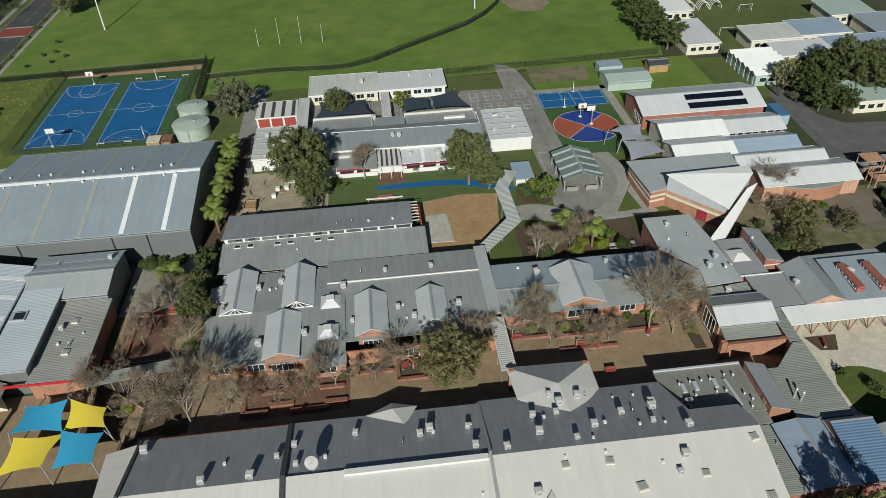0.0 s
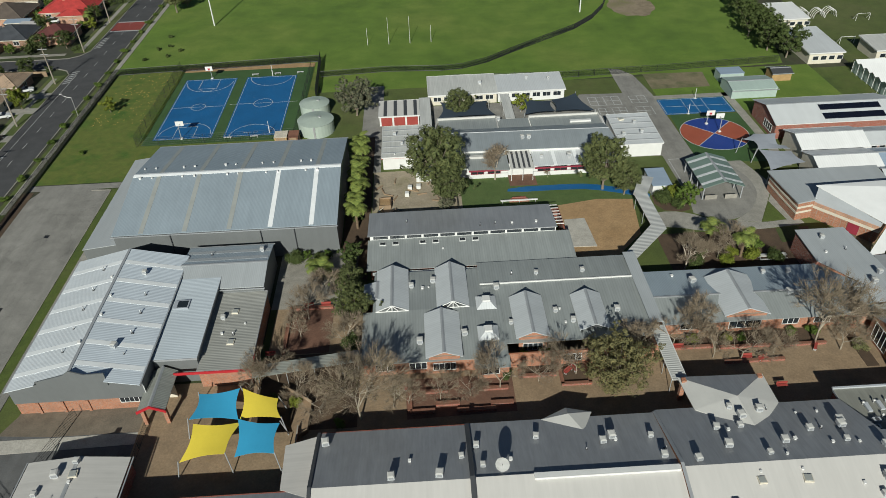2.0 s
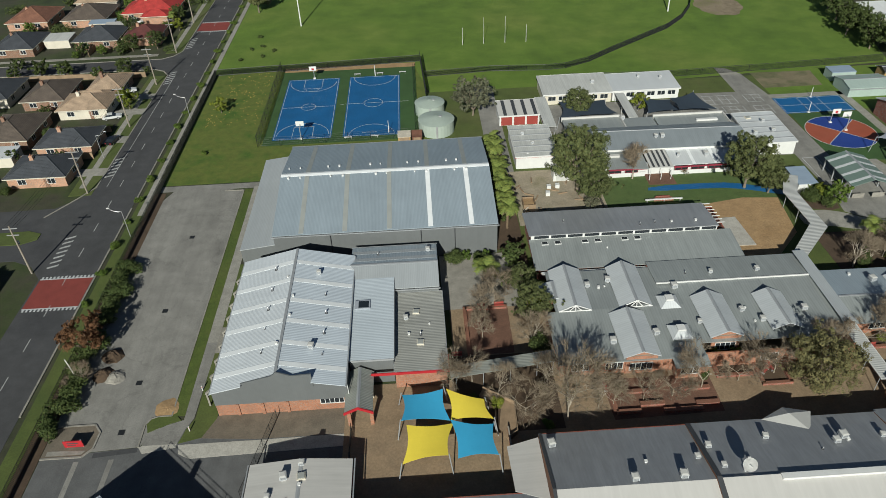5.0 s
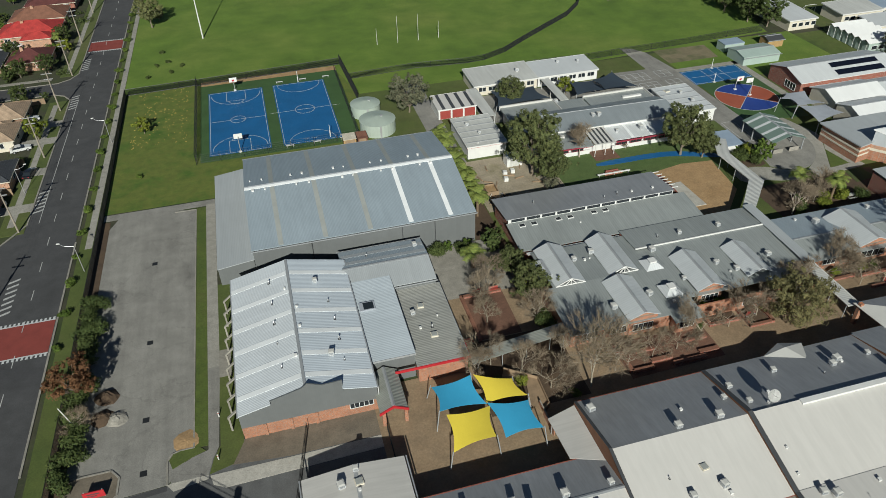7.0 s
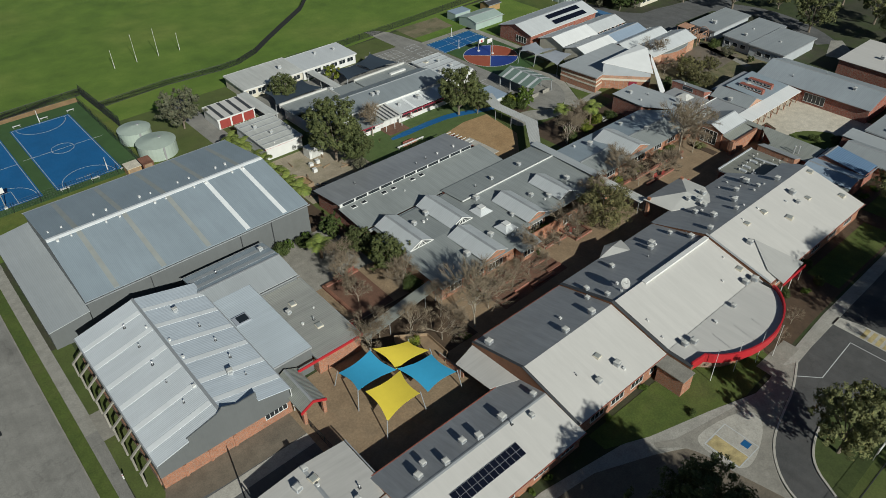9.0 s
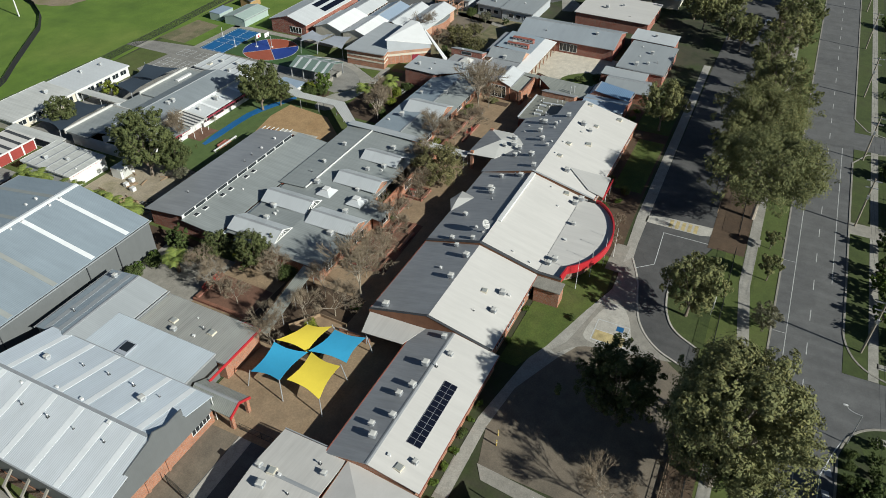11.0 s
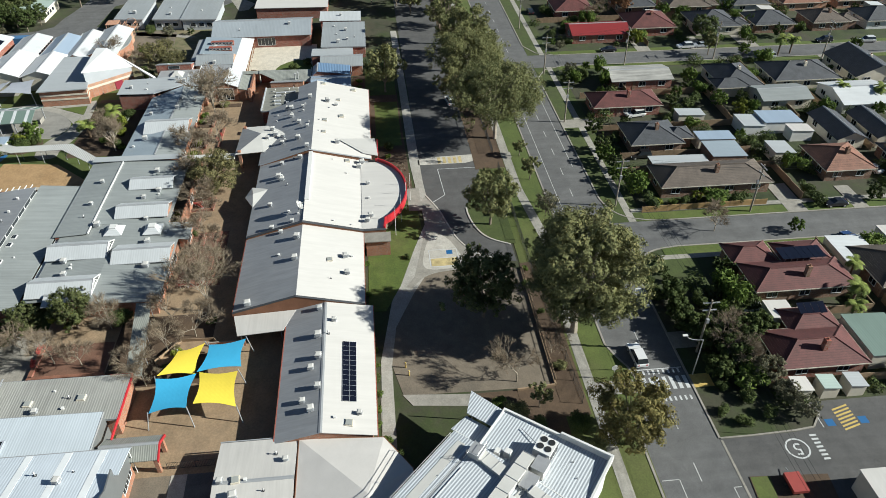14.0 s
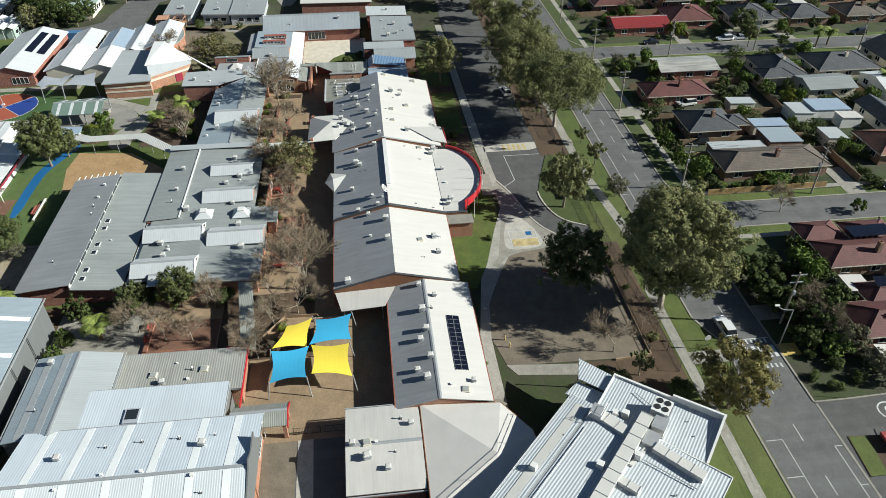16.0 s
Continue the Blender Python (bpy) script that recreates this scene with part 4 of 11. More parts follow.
slab("pavement_playground", [(16.5, 149), (22, 135), (31.7, 134.8), (32, 118)] + smooth([(31.2, 112.7), (34.1, 110.2), (38.2, 109.6), (42.3, 112.4), (45.2, 116.5), (46.4, 120), (46.4, 125), (44, 131)], 2, False) + [(38.6, 135), (38.2, 165), (36.5, 177), (31, 177), (31, 166.5), (20, 167), (16.5, 160)], 0.036, M["oldasphalt"], "weathered asphalt playground")
slab("footpath_loop", smooth([(44, 131), (46.4, 125), (46.4, 120), (45.2, 116.5), (42.3, 112.4), (38.2, 109.5)], 2, False) + [(42.7, 108.5), (46.8, 115.4), (49.2, 119.6), (50, 122), (47.5, 131)], 0.05, M["footpath"], "concrete path round the playground")
slab("footpath_hall_side", [(46.9, 115.4), (47.7, 109.1), (50.4, 107.4), (49.8, 109.2), (48.6, 113.4), (49.6, 119.6)], 0.052, M["footpath"], "concrete path beside the pleated hall")
slab("ground_garden_lawn", [(44.4, 106.2), (48.6, 106.6), (48.8, 102.8), (43.8, 102.0)], 0.06, M["shadelawn"], "small dull lawn between the paths")
slab("footpath_north_gate", [(31, 177), (36.5, 177), (34, 181), (31, 182)], 0.05, M["footpath"], "concrete path to the oval gate")
slab("ground_triangle_lawn", [(42.9, 108.7), (47.4, 109.2), (46.7, 114.9)], 0.06, M["lush"], "small triangle of lawn")
slab("court_green_east", [(38.6, 131.5), (54, 130), (57.5, 152.8), (39, 153.2)], 0.042, M["greencourt"], "green synthetic surround of the round court")
slab("court_blue_east", rect(38.3, 153.5, 55.0, 161.8), 0.046, M["bluecourt"], "blue acrylic court beside the round court")
slab("footpath_court_north", rect(38, 162, 58, 164), 0.05, M["footpath"], "concrete path behind the blue court")
slab("footpath_court_east", rect(55.2, 128, 57.3, 164), 0.05, M["footpath"], "concrete path beside the classroom blocks")
CX, CY, CR = 46.3, 143.4, 7.6
for k, mt in enumerate(("navycourt", "redcourt", "navycourt", "redcourt")):
    a0 = 45 + 90 * k
    pts = [(CX, CY)] + [(CX + CR * math.cos(radians(a0 + i * 9)), CY + CR * math.sin(radians(a0 + i * 9))) for i in range(11)]
    slab("court_quadrant", pts, 0.052, M[mt], "quarter of the round court in blue or rust")
lines("court_lines_round", [(CX - CR * .707, CY - CR * .707, CX + CR * .707, CY + CR * .707), (CX - CR * .707, CY + CR * .707, CX + CR * .707, CY - CR * .707)], 0.06, 0.14, [(CX, CY, CR, 0, 360)])
lines("court_lines_blue_east", outline(38.6, 153.8, 54.7, 161.5) + [(44.2, 153.8, 44.2, 161.5), (46.7, 153.8, 46.7, 161.5), (49.2, 153.8, 49.2, 161.5), (38.6, 157.6, 54.7, 157.6)], 0.054, 0.1)
sq = []
for x0, y0, x1, y1, n, m in ((21.7, 160.3, 29.4, 164.9, 4, 2), (32, 160.7, 35.9, 164.6, 2, 2), (23, 155.2, 29.7, 158.7, 4, 2), (32.2, 154.3, 36, 158.5, 2, 2)):
    sq += [(x0 + (x1 - x0) * i / n, y0, x0 + (x1 - x0) * i / n, y1) for i in range(n + 1)] + [(x0, y0 + (y1 - y0) * i / m, x1, y0 + (y1 - y0) * i / m) for i in range(m + 1)]
lines("court_lines_squares", sq + outline(32.5, 123.5, 35.5, 133), 0.044, 0.1, (), None, "white ball game squares painted on asphalt")
slab("pavement_courtyard", [(57.5, 54.5), (82, 54.5), (82, 74.5), (57.5, 74.5)], 0.045, M["sand"], "sandy coloured paving of the walled courtyard")
slab("ground_courtyard_grass", smooth([(60.2, 64.6), (64.7, 65.2), (68.6, 63.2), (72, 58), (66, 54.6), (60.2, 54.6)], 1), 0.06, M["lush"], "rounded lawn in the courtyard")
slab("ground_east_garden", rect(56, 84.5, 98, 110), 0.03, M["drygarden"], "dry garden ground with paths")
slab("pavement_east_garden_path", [(94.6, 109.4), (96.8, 109.4), (95.0, 101.0), (93.8, 95.0), (91.8, 90.6), (90.2, 91.4), (91.8, 96.0), (93.0, 102.0)], 0.05, M["concrete"], "pale concrete garden path")
slab("ground_play_mound", [(78, 97), (86, 95.6), (96, 96.6), (98, 106), (96, 108.4), (86, 107.6), (79, 105.5)], 0.05, M["gravel"], "bare brown mound beside the far playground")
slab("road_service", [(88, 110), (93, 123), (94.5, 152), (99, 156), (100.5, 140), (104, 135), (150, 128), (150, 120), (103, 122), (99, 116)], 0.035, M["street"], "asphalt service yard and lane")

slab("road_service_loop", smooth([(102, 134.6), (114, 134.4), (126, 128.4), (133.6, 118), (135.6, 106), (131, 92), (124, 82)], 2, False) + smooth([(118.6, 86), (124.6, 95), (128.2, 106), (126.6, 115), (121, 122.4), (112, 126.6), (102, 126.8)], 2, False), 0.04, M["street"], "asphalt lane curving round the far classrooms")
slab("footpath_far_classrooms", [(119.4, 76), (126.6, 82.4), (124.4, 84.6), (112.6, 80.4), (113.6, 77.6)], 0.05, M["footpath"], "pale concrete path beyond the far classrooms")

# front drive and street along x
slab("road_east", rect(-108.9, -4.2, 400, 5.9), 0.03, M["street"], "weathered grey asphalt street")
slab("road_side_south", [(-22, -240), (-14.2, -240)] + smooth([(-14.2, -16), (-14.2, -12), (-12.2, -6.8), (-7, -4.2), (-2, -4.0)], 2, False) + smooth([(-34, -4.0), (-30, -4.2), (-25.5, -5.6), (-22.6, -9.0), (-22, -14)], 2, False), 0.028, M["street"], "asphalt side street between the houses")
slab("road_side_east", [(59, -240), (66.5, -240), (66.5, -12), (68.5, -7), (74, -4.2), (52, -4.2), (57, -7), (59, -12)], 0.028, M["street"], "asphalt side street between the houses")
slab("pavement_verge_north", rect(-400, 5.9, 400, 15.2), 0.06, M["grass"], "wide green verge between street and school fence")
slab("footpath_east", [(-400, 9.6), (-36, 9.6), (-28, 6.2), (-20, 8), (0, 10.2), (400, 13), (400, 15), (0, 12), (-22, 9.6), (-30, 8), (-38, 11.2), (-400, 11.2)], 0.09, M["footpath"], "concrete footpath along the street")
# Dark ground colour helps out the hedge trees' shade on this bed.
slab("ground_hedge_bed", [(-63.4, -8.4), (-62.6, -4.4), (-30, -4.4), (-25.6, -6.2), (-25.6, -11), (-40, -16), (-57, -19), (-60.6, -19.4), (-63.1, -17.6), (-63.4, -14.8)], 0.07, M["suburb"], "garden ground under the hedge trees, coloured dark for shade")
slab("ground_corner_lawn", [(-25.8, -6.5), (-25.8, -16), (-34, -15.5), (-34, -9.5)], 0.08, M["shadelawn"], "small corner lawn behind the hedge")
kerb([(-110, -4.5), (-64, -4.5)], 0.3, 0.045)
kerb([(-63.7, -4.4), (-63.7, -8.7), (-63.5, -14.9), (-63.2, -17.8), (-61.1, -19.7), (-59.4, -18.9)], 0.25, 0.16)
for x0, x1 in ((-14, 58.5), (67, 400)):
    slab("pavement_verge_houses", rect(x0, -11, x1, -4.4), 0.07, M["shadelawn"], "green verge in front of the houses")
    slab("footpath_houses_south", rect(x0, -9.2, x1, -7.8), 0.09, M["footpath"], "concrete footpath in front of the houses")
for x0, x1 in ((-24.6, -22.2), (-14, -11.4), (56.6, 58.8), (66.7, 69)):
    slab("pavement_verge_side", rect(x0, -140, x1, -11), 0.075, M["lush"], "green verge of the side street")
for x0 in (-25.8, -11.0):
    slab("footpath_side", rect(x0, -140, x0 + 1.2, -9), 0.09, M["footpath"], "concrete footpath of the side street")
for x0, y0, x1, y1 in ((-29, -30, -22.3, -27), (-14, -43.5, -4, -39.5), (24, -13, 28, -4.3), (-29, -48, -22.2, -45), (-14, -56, -6, -53), (-47, -12, -43.5, -4.3), (66.6, -40, 75, -36), (47, -60, 58.8, -56.5), (66.6, -56, 76, -51), (66.6, -72, 76, -67), (50, -88, 58.8, -85)):
    slab("pavement_driveway_house", rect(x0, y0, x1, y1), 0.1, M["concrete"], "pale concrete driveway")
kerb([(-108.7, 6.2), (-64.7, 6.2), (-61.9, 5.8), (-60, 4.7), (-57, 3.7), (-52.1, 3.5), (-50, 3.9), (-47.8, 5.0), (-45, 6.0), (400, 6.0)])
slab("pavement_kerb_bulge", [(-61.9, 5.9), (-60, 4.8), (-57, 3.8), (-52.1, 3.6), (-50, 4.0), (-47.8, 5.1), (-45.4, 6.0)], 0.08, M["grass"], "grassed kerb bulge beside the crossing")
kerb([(-63.7, -4.3), (-34, -4.3)] + smooth([(-30, -4.3), (-25.6, -5.6), (-22.8, -9.0), (-22.2, -14)], 2, False) + [(-22.2, -140)])
kerb([(-14, -140)] + smooth([(-14, -16), (-14, -12), (-12.0, -6.6), (-7, -4.3), (-2, -4.3)], 2, False) + [(52, -4.3), (57, -7.1), (58.9, -12), (58.9, -140)])
kerb([(66.6, -140), (66.6, -12), (68.6, -7), (74, -4.3), (300, -4.3)])
bm = bmesh.new()
for k in range(60):
    box(bm, -160 + k * 8.2, 0.55, 0.03, -157.2 + k * 8.2, 0.68, 0.04)
whole("road_centre_dashes_east", bm, M["roadline"], "white dashed centre line of the street", "road marking", "", "structure")
bm = bmesh.new()
box(bm, -30, 3.7, 0.03, 53, 3.82, 0.04)
box(bm, -120, 3.25, 0.03, -69.2, 3.37, 0.04)
box(bm, 7, -2.2, 0.03, 58, -2.08, 0.04)
box(bm, -120, -3.15, 0.03, -71, -3.03, 0.04)
for x in (-9, 10.5, -30):
    box(bm, x, 3.7, 0.03, x + 0.1, 5.7, 0.04)
for x in (-69.3, -75, -81):
    box(bm, x, 3.25, 0.03, x + 0.12, 5.6, 0.04)
for x in (-71.1, -77):
    box(bm, x, -4.1, 0.03, x + 0.12, -3.1, 0.04)
whole("road_parking_lines", bm, M["roadline"], "white parking lane lines", "road marking", "", "structure")
# pedestrian crossing
bm = bmesh.new()
for k in range(7):
    y = -3.9 + k * 1.0
    box(bm, -54.7, y, 0.03, -52.3, y + 0.55, 0.042)
for x in (-51.3, -56.4):
    for k in range(9):
        y = -3.4 + k * 0.75
        prism(bm, [(x - 0.4, y), (x + 0.4, y), (x + 0.4, y + 0.28), (x - 0.4, y + 0.28)], 0.03, 0.042)
box(bm, -50.8, -3.9, 0.03, -50.65, 3.3, 0.042)
for x, y in ((-33.9, -3.9), (-37.5, -3.8)):
    prism(bm, [(x, y), (x + 1.2, y + 0.2), (x + 1.2, y + 1.1), (x, y + 0.9)], 0.03, 0.042)
for (xa, ya), (xb, yb) in zip(((-38.1, -2.3), (-34.1, -2.5), (-29.3, -4.0)), ((-34.1, -2.5), (-29.3, -4.0), (-26.4, -5.2))):
    prism(bm, [(xa, ya - 0.07), (xb, yb - 0.07), (xb, yb + 0.07), (xa, ya + 0.07)], 0.03, 0.042)
whole("road_crossing", bm, M["line"], "white zebra crossing with toothed approach lines", "road marking", "", "structure")
slab("pavement_crossing_pad", rect(-54.8, -7.4, -52.3, -4.4), 0.1, M["yellowline"], "yellow tactile paving at the crossing")
slab("pavement_crossing_pad_north", rect(-54.9, 4, -52.4, 9.8), 0.1, M["concrete"], "pale concrete landing at the crossing")
slab("carpark_corner", [(-110, -60), (-59, -60), (-59, -18.8), (-61, -19.8), (-63.3, -17.9), (-63.7, -14.9), (-63.8, -9), (-110, -9)], 0.034, M["drive"], "dark asphalt car park at the corner")
slab("carpark_apron", [(-110, -9), (-63.8, -9), (-63.8, -4.2), (-110, -4.2)], 0.032, M["drive"], "dark asphalt apron of the car park")
slab("ground_carpark_bed", [(-69.8, -5.6), (-70.4, -15.7), (-76, -15), (-76, -5)], 0.12, M["mulch"], "mulched bed beside the car park entry")
slab("ground_carpark_grass", [(-69.9, -5.7), (-70.0, -8.2), (-76, -7.4), (-76, -5.1)], 0.13, M["grass"], "small grass patch in the bed")
bm = bmesh.new()
for k in range(7):
    x = -63.5 + k * 0.56
    prism(bm, [(x, -24.3), (x + 0.28, -24.3), (x + 0.28 - 0.7, -21.8), (x - 0.7, -21.8)][::-1], 0.03, 0.044)
whole("carpark_hatching", bm, M["yellowline"], "yellow hatched bay beside the accessible bays", "road marking", "", "structure")
bm = bmesh.new()
for k in range(7):
    x = -64.3 - k * 0.62
    box(bm, x - 0.3, -17.4, 0.03, x, -16.5, 0.044)
box(bm, -63.4, -19.2, 0.03, -60.4, -19.1, 0.044)
whole("carpark_teeth_marking", bm, M["line"], "white toothed line across the car park lane", "road marking", "", "structure")
for y in (-20.4, -25.2):
    whole("carpark_access_symbol", box_of(-63.3, y - 0.6, 0.03, -62.1, y + 0.6, 0.045), M["bluecourt"], "blue painted accessible bay symbol", "road marking", "", "structure")
lines("carpark_speed_circle", [], 0.046, 0.22, [(-66.3, -13.9, 1.5, 0, 360)], None, "white painted circle round a number")
fc = bpy.data.curves.new("speed_number", 'FONT')
fc.body, fc.size, fc.align_x, fc.align_y, fc.extrude = "5", 2.6, 'CENTER', 'CENTER', 0.004
fo = new("speed_number", fc)
fo.matrix_world = pose(-66.3, -13.9, 0.042, 0, 0, 90)
fo.data.materials.append(M["line"])
tagged(fo, "white painted number five on asphalt", "road marking", "", "structure")

# school front: drive, gravel parking, forecourt
slab("road_front_drive", [(-23.4, 15.6), (160, 16.5), (160, 31), (8, 30.2), (2, 30)] + smooth([(-1, 29.8), (-6.2, 27.6), (-11, 26.6), (-17, 25), (-21.3, 21.5), (-23, 17.5)], 2, False), 0.036, M["drive"], "dark asphalt drive in front of the school")
slab("carpark_gravel", [(-52.4, 15.4), (-26, 15.4), (-23, 19.4), (-25, 31.5), (-30, 34.2), (-38, 37.6), (-46, 38.6), (-52.0, 37.2)], 0.034, M["gravel"], "brown gravelly parking area under the trees")
slab("footpath_front", [(4, 30), (90, 31.2), (90, 33), (12, 32.2), (-2, 31.4), (-10, 30.6), (-26, 36), (-32, 38), (-45, 40.2), (-58, 40.4), (-58, 38.6), (-46, 38.6), (-38, 37.6), (-30, 34.2), (-25, 31.5), (-11.5, 28.6), (-3, 29.6)], 0.06, M["frontpath"], "curved concrete path along the front")
slab("pavement_forecourt", [(-28.5, 35.4), (-25.8, 33.8), (-12, 30.8), (-3, 31.0)] + smooth([(-1, 29.9), (-6.2, 27.8), (-11, 26.8), (-17, 25.2), (-21.4, 21.7), (-23, 18.5)], 2, False) + smooth([(-24.6, 26), (-25.4, 31.8), (-29, 34.6)], 2, False), 0.07, M["concrete"], "pale concrete forecourt with marked bay")
slab("pavement_forecourt_pale", smooth([(-14.2, 30.4), (-14.0, 27.6), (-20.4, 25.0), (-24.0, 25.2), (-24.6, 31.4), (-22.3, 32.4)]), 0.078, M["palepad"], "rounded paler concrete panel")
slab("carpark_yellow_bay", rect(-23.4, 25.9, -21.2, 30.6), 0.086, M["fadedyellow"], "faded yellow hatched bay on the forecourt")
slab("carpark_bay_symbol", rect(-20.2, 26.6, -19.1, 27.7), 0.088, M["bluecourt"], "blue painted accessible bay symbol")
lines("carpark_bay_outline", outline(-23.6, 25.8, -18.8, 30.8) + [(-21.2, 25.8, -21.2, 30.8)], 0.092, 0.12)
slab("ground_front_lawn", [(-28, 36.3), (-12, 31.5), (-3, 32), (-2, 36), (-12, 41.5), (-34, 41.8), (-34, 39)], 0.065, M["lush"], "green front lawn below the flagpoles")
slab("ground_front_beds", [(-4, 32), (10, 32.6), (44, 33.2), (58, 33.4), (58, 44), (-12, 42)], 0.05, M["mulch"], "mulched beds in front of the office")
slab("ground_front_lawn_east", rect(20, 33.4, 42, 39), 0.06, M["lush"], "green lawn in front of the office")
slab("ground_front_lawn_far", rect(46, 33.4, 66, 41), 0.06, M["lush"], "green lawn under the street tree")
slab("ground_mulch_front", [(-58, 11.6), (-24, 11.6), (-24, 15.3), (-52.3, 15.3), (-52.6, 21), (-58, 21)], 0.075, M["mulch"], "brown mulched strip with shrubs inside the fence")
slab("ground_bush_beds", [(-66, 22), (-52.6, 27), (-52.6, 15), (-62, 12)], 0.05, M["mulch"], "dark mulched bed behind the white building")
slab("footpath_side_gate", [(-51.8, 37.4), (-52.7, 26.8), (-54.9, 26.8), (-53.9, 36)], 0.055, M["concrete"], "pale concrete ramp beside the hedge")
slab("footpath_gym_gate", rect(-61, 38.6, -52, 40.5), 0.05, M["concrete"], "pale concrete path at the hedge")
slab("footpath_office", rect(-6, 31, 2, 33.5), 0.075, M["concrete"], "pale concrete landing at the office door")
for x0, x1, yc in ((9.6, 13.6, 24),):
    slab("road_yellow_crossing", [(11.0, 30.4), (11.0, 20.4), (11.6, 18.6), (14.4, 18.6), (14.1, 26.8), (13.2, 30.4)], 0.06, M["palepad"], "raised concrete crossing over the drive")
    bm = bmesh.new()
    for k in range(5):
        prism(bm, rect(11.2, 21.0 + k * 1.12, 13.8, 21.66 + k * 1.12), 0.05, 0.07)
    whole("road_yellow_bars", bm, M["fadedyellow"], "yellow painted bars on the raised crossing", "road marking", "", "structure")
slab("pavement_crossing_ramp", rect(12.2, 10, 14.6, 18.6), 0.062, M["footpath"], "concrete path from the street to the crossing")
# Island lawn is coloured dark in place of the tree shade on it.
slab("pavement_loop_island", [(8, 17.5), (-2, 21.0)] + smooth([(-6, 22.2), (-8.5, 22.2), (-12.6, 21.4), (-16.2, 19.6), (-18.3, 16.0)], 2, False) + [(-18.3, 14.8), (8, 15.2)], 0.13, M["shadelawn"], "planted island inside the drive loop")
kerb(smooth([(-6, 22.3), (-8.5, 22.3), (-12.7, 21.5), (-16.3, 19.7), (-18.5, 15.8)], 2, False), 0.3, 0.16, M["palepad"])
kerb(smooth([(-1, 29.8), (-6.2, 27.6), (-11, 26.6), (-17, 25), (-21.3, 21.5), (-23, 17.5)], 2, False), 0.3, 0.13, M["palepad"])
lines("road_drive_bays", [(-1, 26, 9, 26.5), (9, 26.5, 9, 18), (-1, 26, -4, 29.3)], 0.045, 0.12)
slab("ground_tree_strip", rect(8, 12.2, 160, 18.5), 0.066, M["mulch"], "leaf-littered strip under the street trees")

bm = bmesh.new()
for (xa, ya), (xb, yb) in (((-52.7, 21), (-52.3, 15.35)), ((-52.3, 15.35), (-26, 15.35))):
    d = Vector((xb - xa, yb - ya, 0)).normalized() * 0.12
    prism(bm, [(xa + d.y, ya - d.x), (xb + d.y, yb - d.x), (xb - d.y, yb + d.x), (xa - d.y, ya + d.x)], 0, 0.4)
whole("retaining_edge", bm, M["wood"], "low dark timber retaining edge of the gravel", "retaining wall", "", "structure")

slab("ground_north_lawn", rect(39, 154, 84, 178.5), 0.022, M["oval"], "green lawn round the sheds")
slab("ground_north_dirt", [(39, 168), (54, 168), (55, 177), (39, 177.5)], 0.03, M["drygarden"], "worn bare patch of the lawn")
slab("pavement_north_lane", rect(-20, 149.4, 22, 164.6), 0.024, M["oldasphalt"], "grey asphalt between the old block and the portables")
slab("pavement_west_lane", rect(-34.4, 134, -29.6, 178), 0.026, M["oldasphalt"], "grey asphalt lane beside the old block")
# The building's shade over this bed is partly put into the dark colour.
slab("ground_shade_bed", [(-53.9, 36.2), (-55, 26.7), (-66, 21.5), (-74, 34), (-60.5, 40.5), (-54.4, 40)], 0.046, M["suburb"], "bed beside the white building, coloured dark for its shade")

# ---- school buildings ----
# sports hall
b = gable_house("sports_hall", "large sports hall with blue-grey metal roof and grey clad walls", -76, 106.2, -36.4, 138, 6.5, 9.3, 'x', M["hallroof"], M["greywall"], None, 0.15, 0.15)
for i, x in enumerate((-71.1, -63.4, -55.5, -48.2, -40.9)):
    for s in (0, 1):
        ya, yb = (106.3, 121.7) if s == 0 else (122.9, 137.6)
        za, zb = (roof_z(x, ya), roof_z(x, yb))
        part("skylight_strip", sheet(bmesh.new(), [(x - 0.42, ya, za + 0.03), (x + 0.42, ya, za + 0.03), (x + 0.42, yb, zb + 0.03), (x - 0.42, yb, zb + 0.03)], 0.03), M["clear"] if i > 2 and s == 0 else M["dullclear"], b)
part("ridge_flashing", sheet(sheet(bmesh.new(), [(-76.1, 121.5, 9.28), (-36.3, 121.5, 9.28), (-36.3, 122.1, 9.39), (-76.1, 122.1, 9.39)], 0.05), [(-76.1, 122.1, 9.39), (-36.3, 122.1, 9.39), (-36.3, 122.7, 9.28), (-76.1, 122.7, 9.28)], 0.05), M["clear"], b, "pale folded ridge flashing")
for x in (-66, -50, -44):
    part("downpipe", rod_of((x, 105.95, 0), (x, 105.95, 6.2), 0.07), M["darkgrey"], b)
b = flat_house("hall_lean_to", "low lean-to with plain grey metal roof beside the sports hall", -82.3, 106.6, -76.1, 138.4, (3.6, 4.4, 4.4, 3.6), M["leanroof"], M["greywall"], 0.1)

# gymnasium with corrugated roof, stepped south edge
GX0, GX1, GY0, GY1, GE, GR, GC = -80.0, -61.4, 71.4, 100.2, 5.5, 7.7, -70.8
b = thing("gymnasium", ((GX0 + GX1) / 2, 86, 0), "gymnasium with pale corrugated roof and orange brick base", "school building")
part("wall", ring_wall(GX0, GY0 + 0.6, GX1, GY1, 0, 2.3), M["brick"], b)
part("cladding", ring_wall(GX0 - 0.05, GY0 + 0.5, GX1 + 0.05, GY1 + 0.05, 2.3, GE - 0.1, 0.2), M["greywall"], b, "grey metal cladding")
gable_ends(b, GX0, GY0 + 0.5, GX1, GY1, GE - 0.1, GR - 0.1, 'y', M["greywall"], GC)


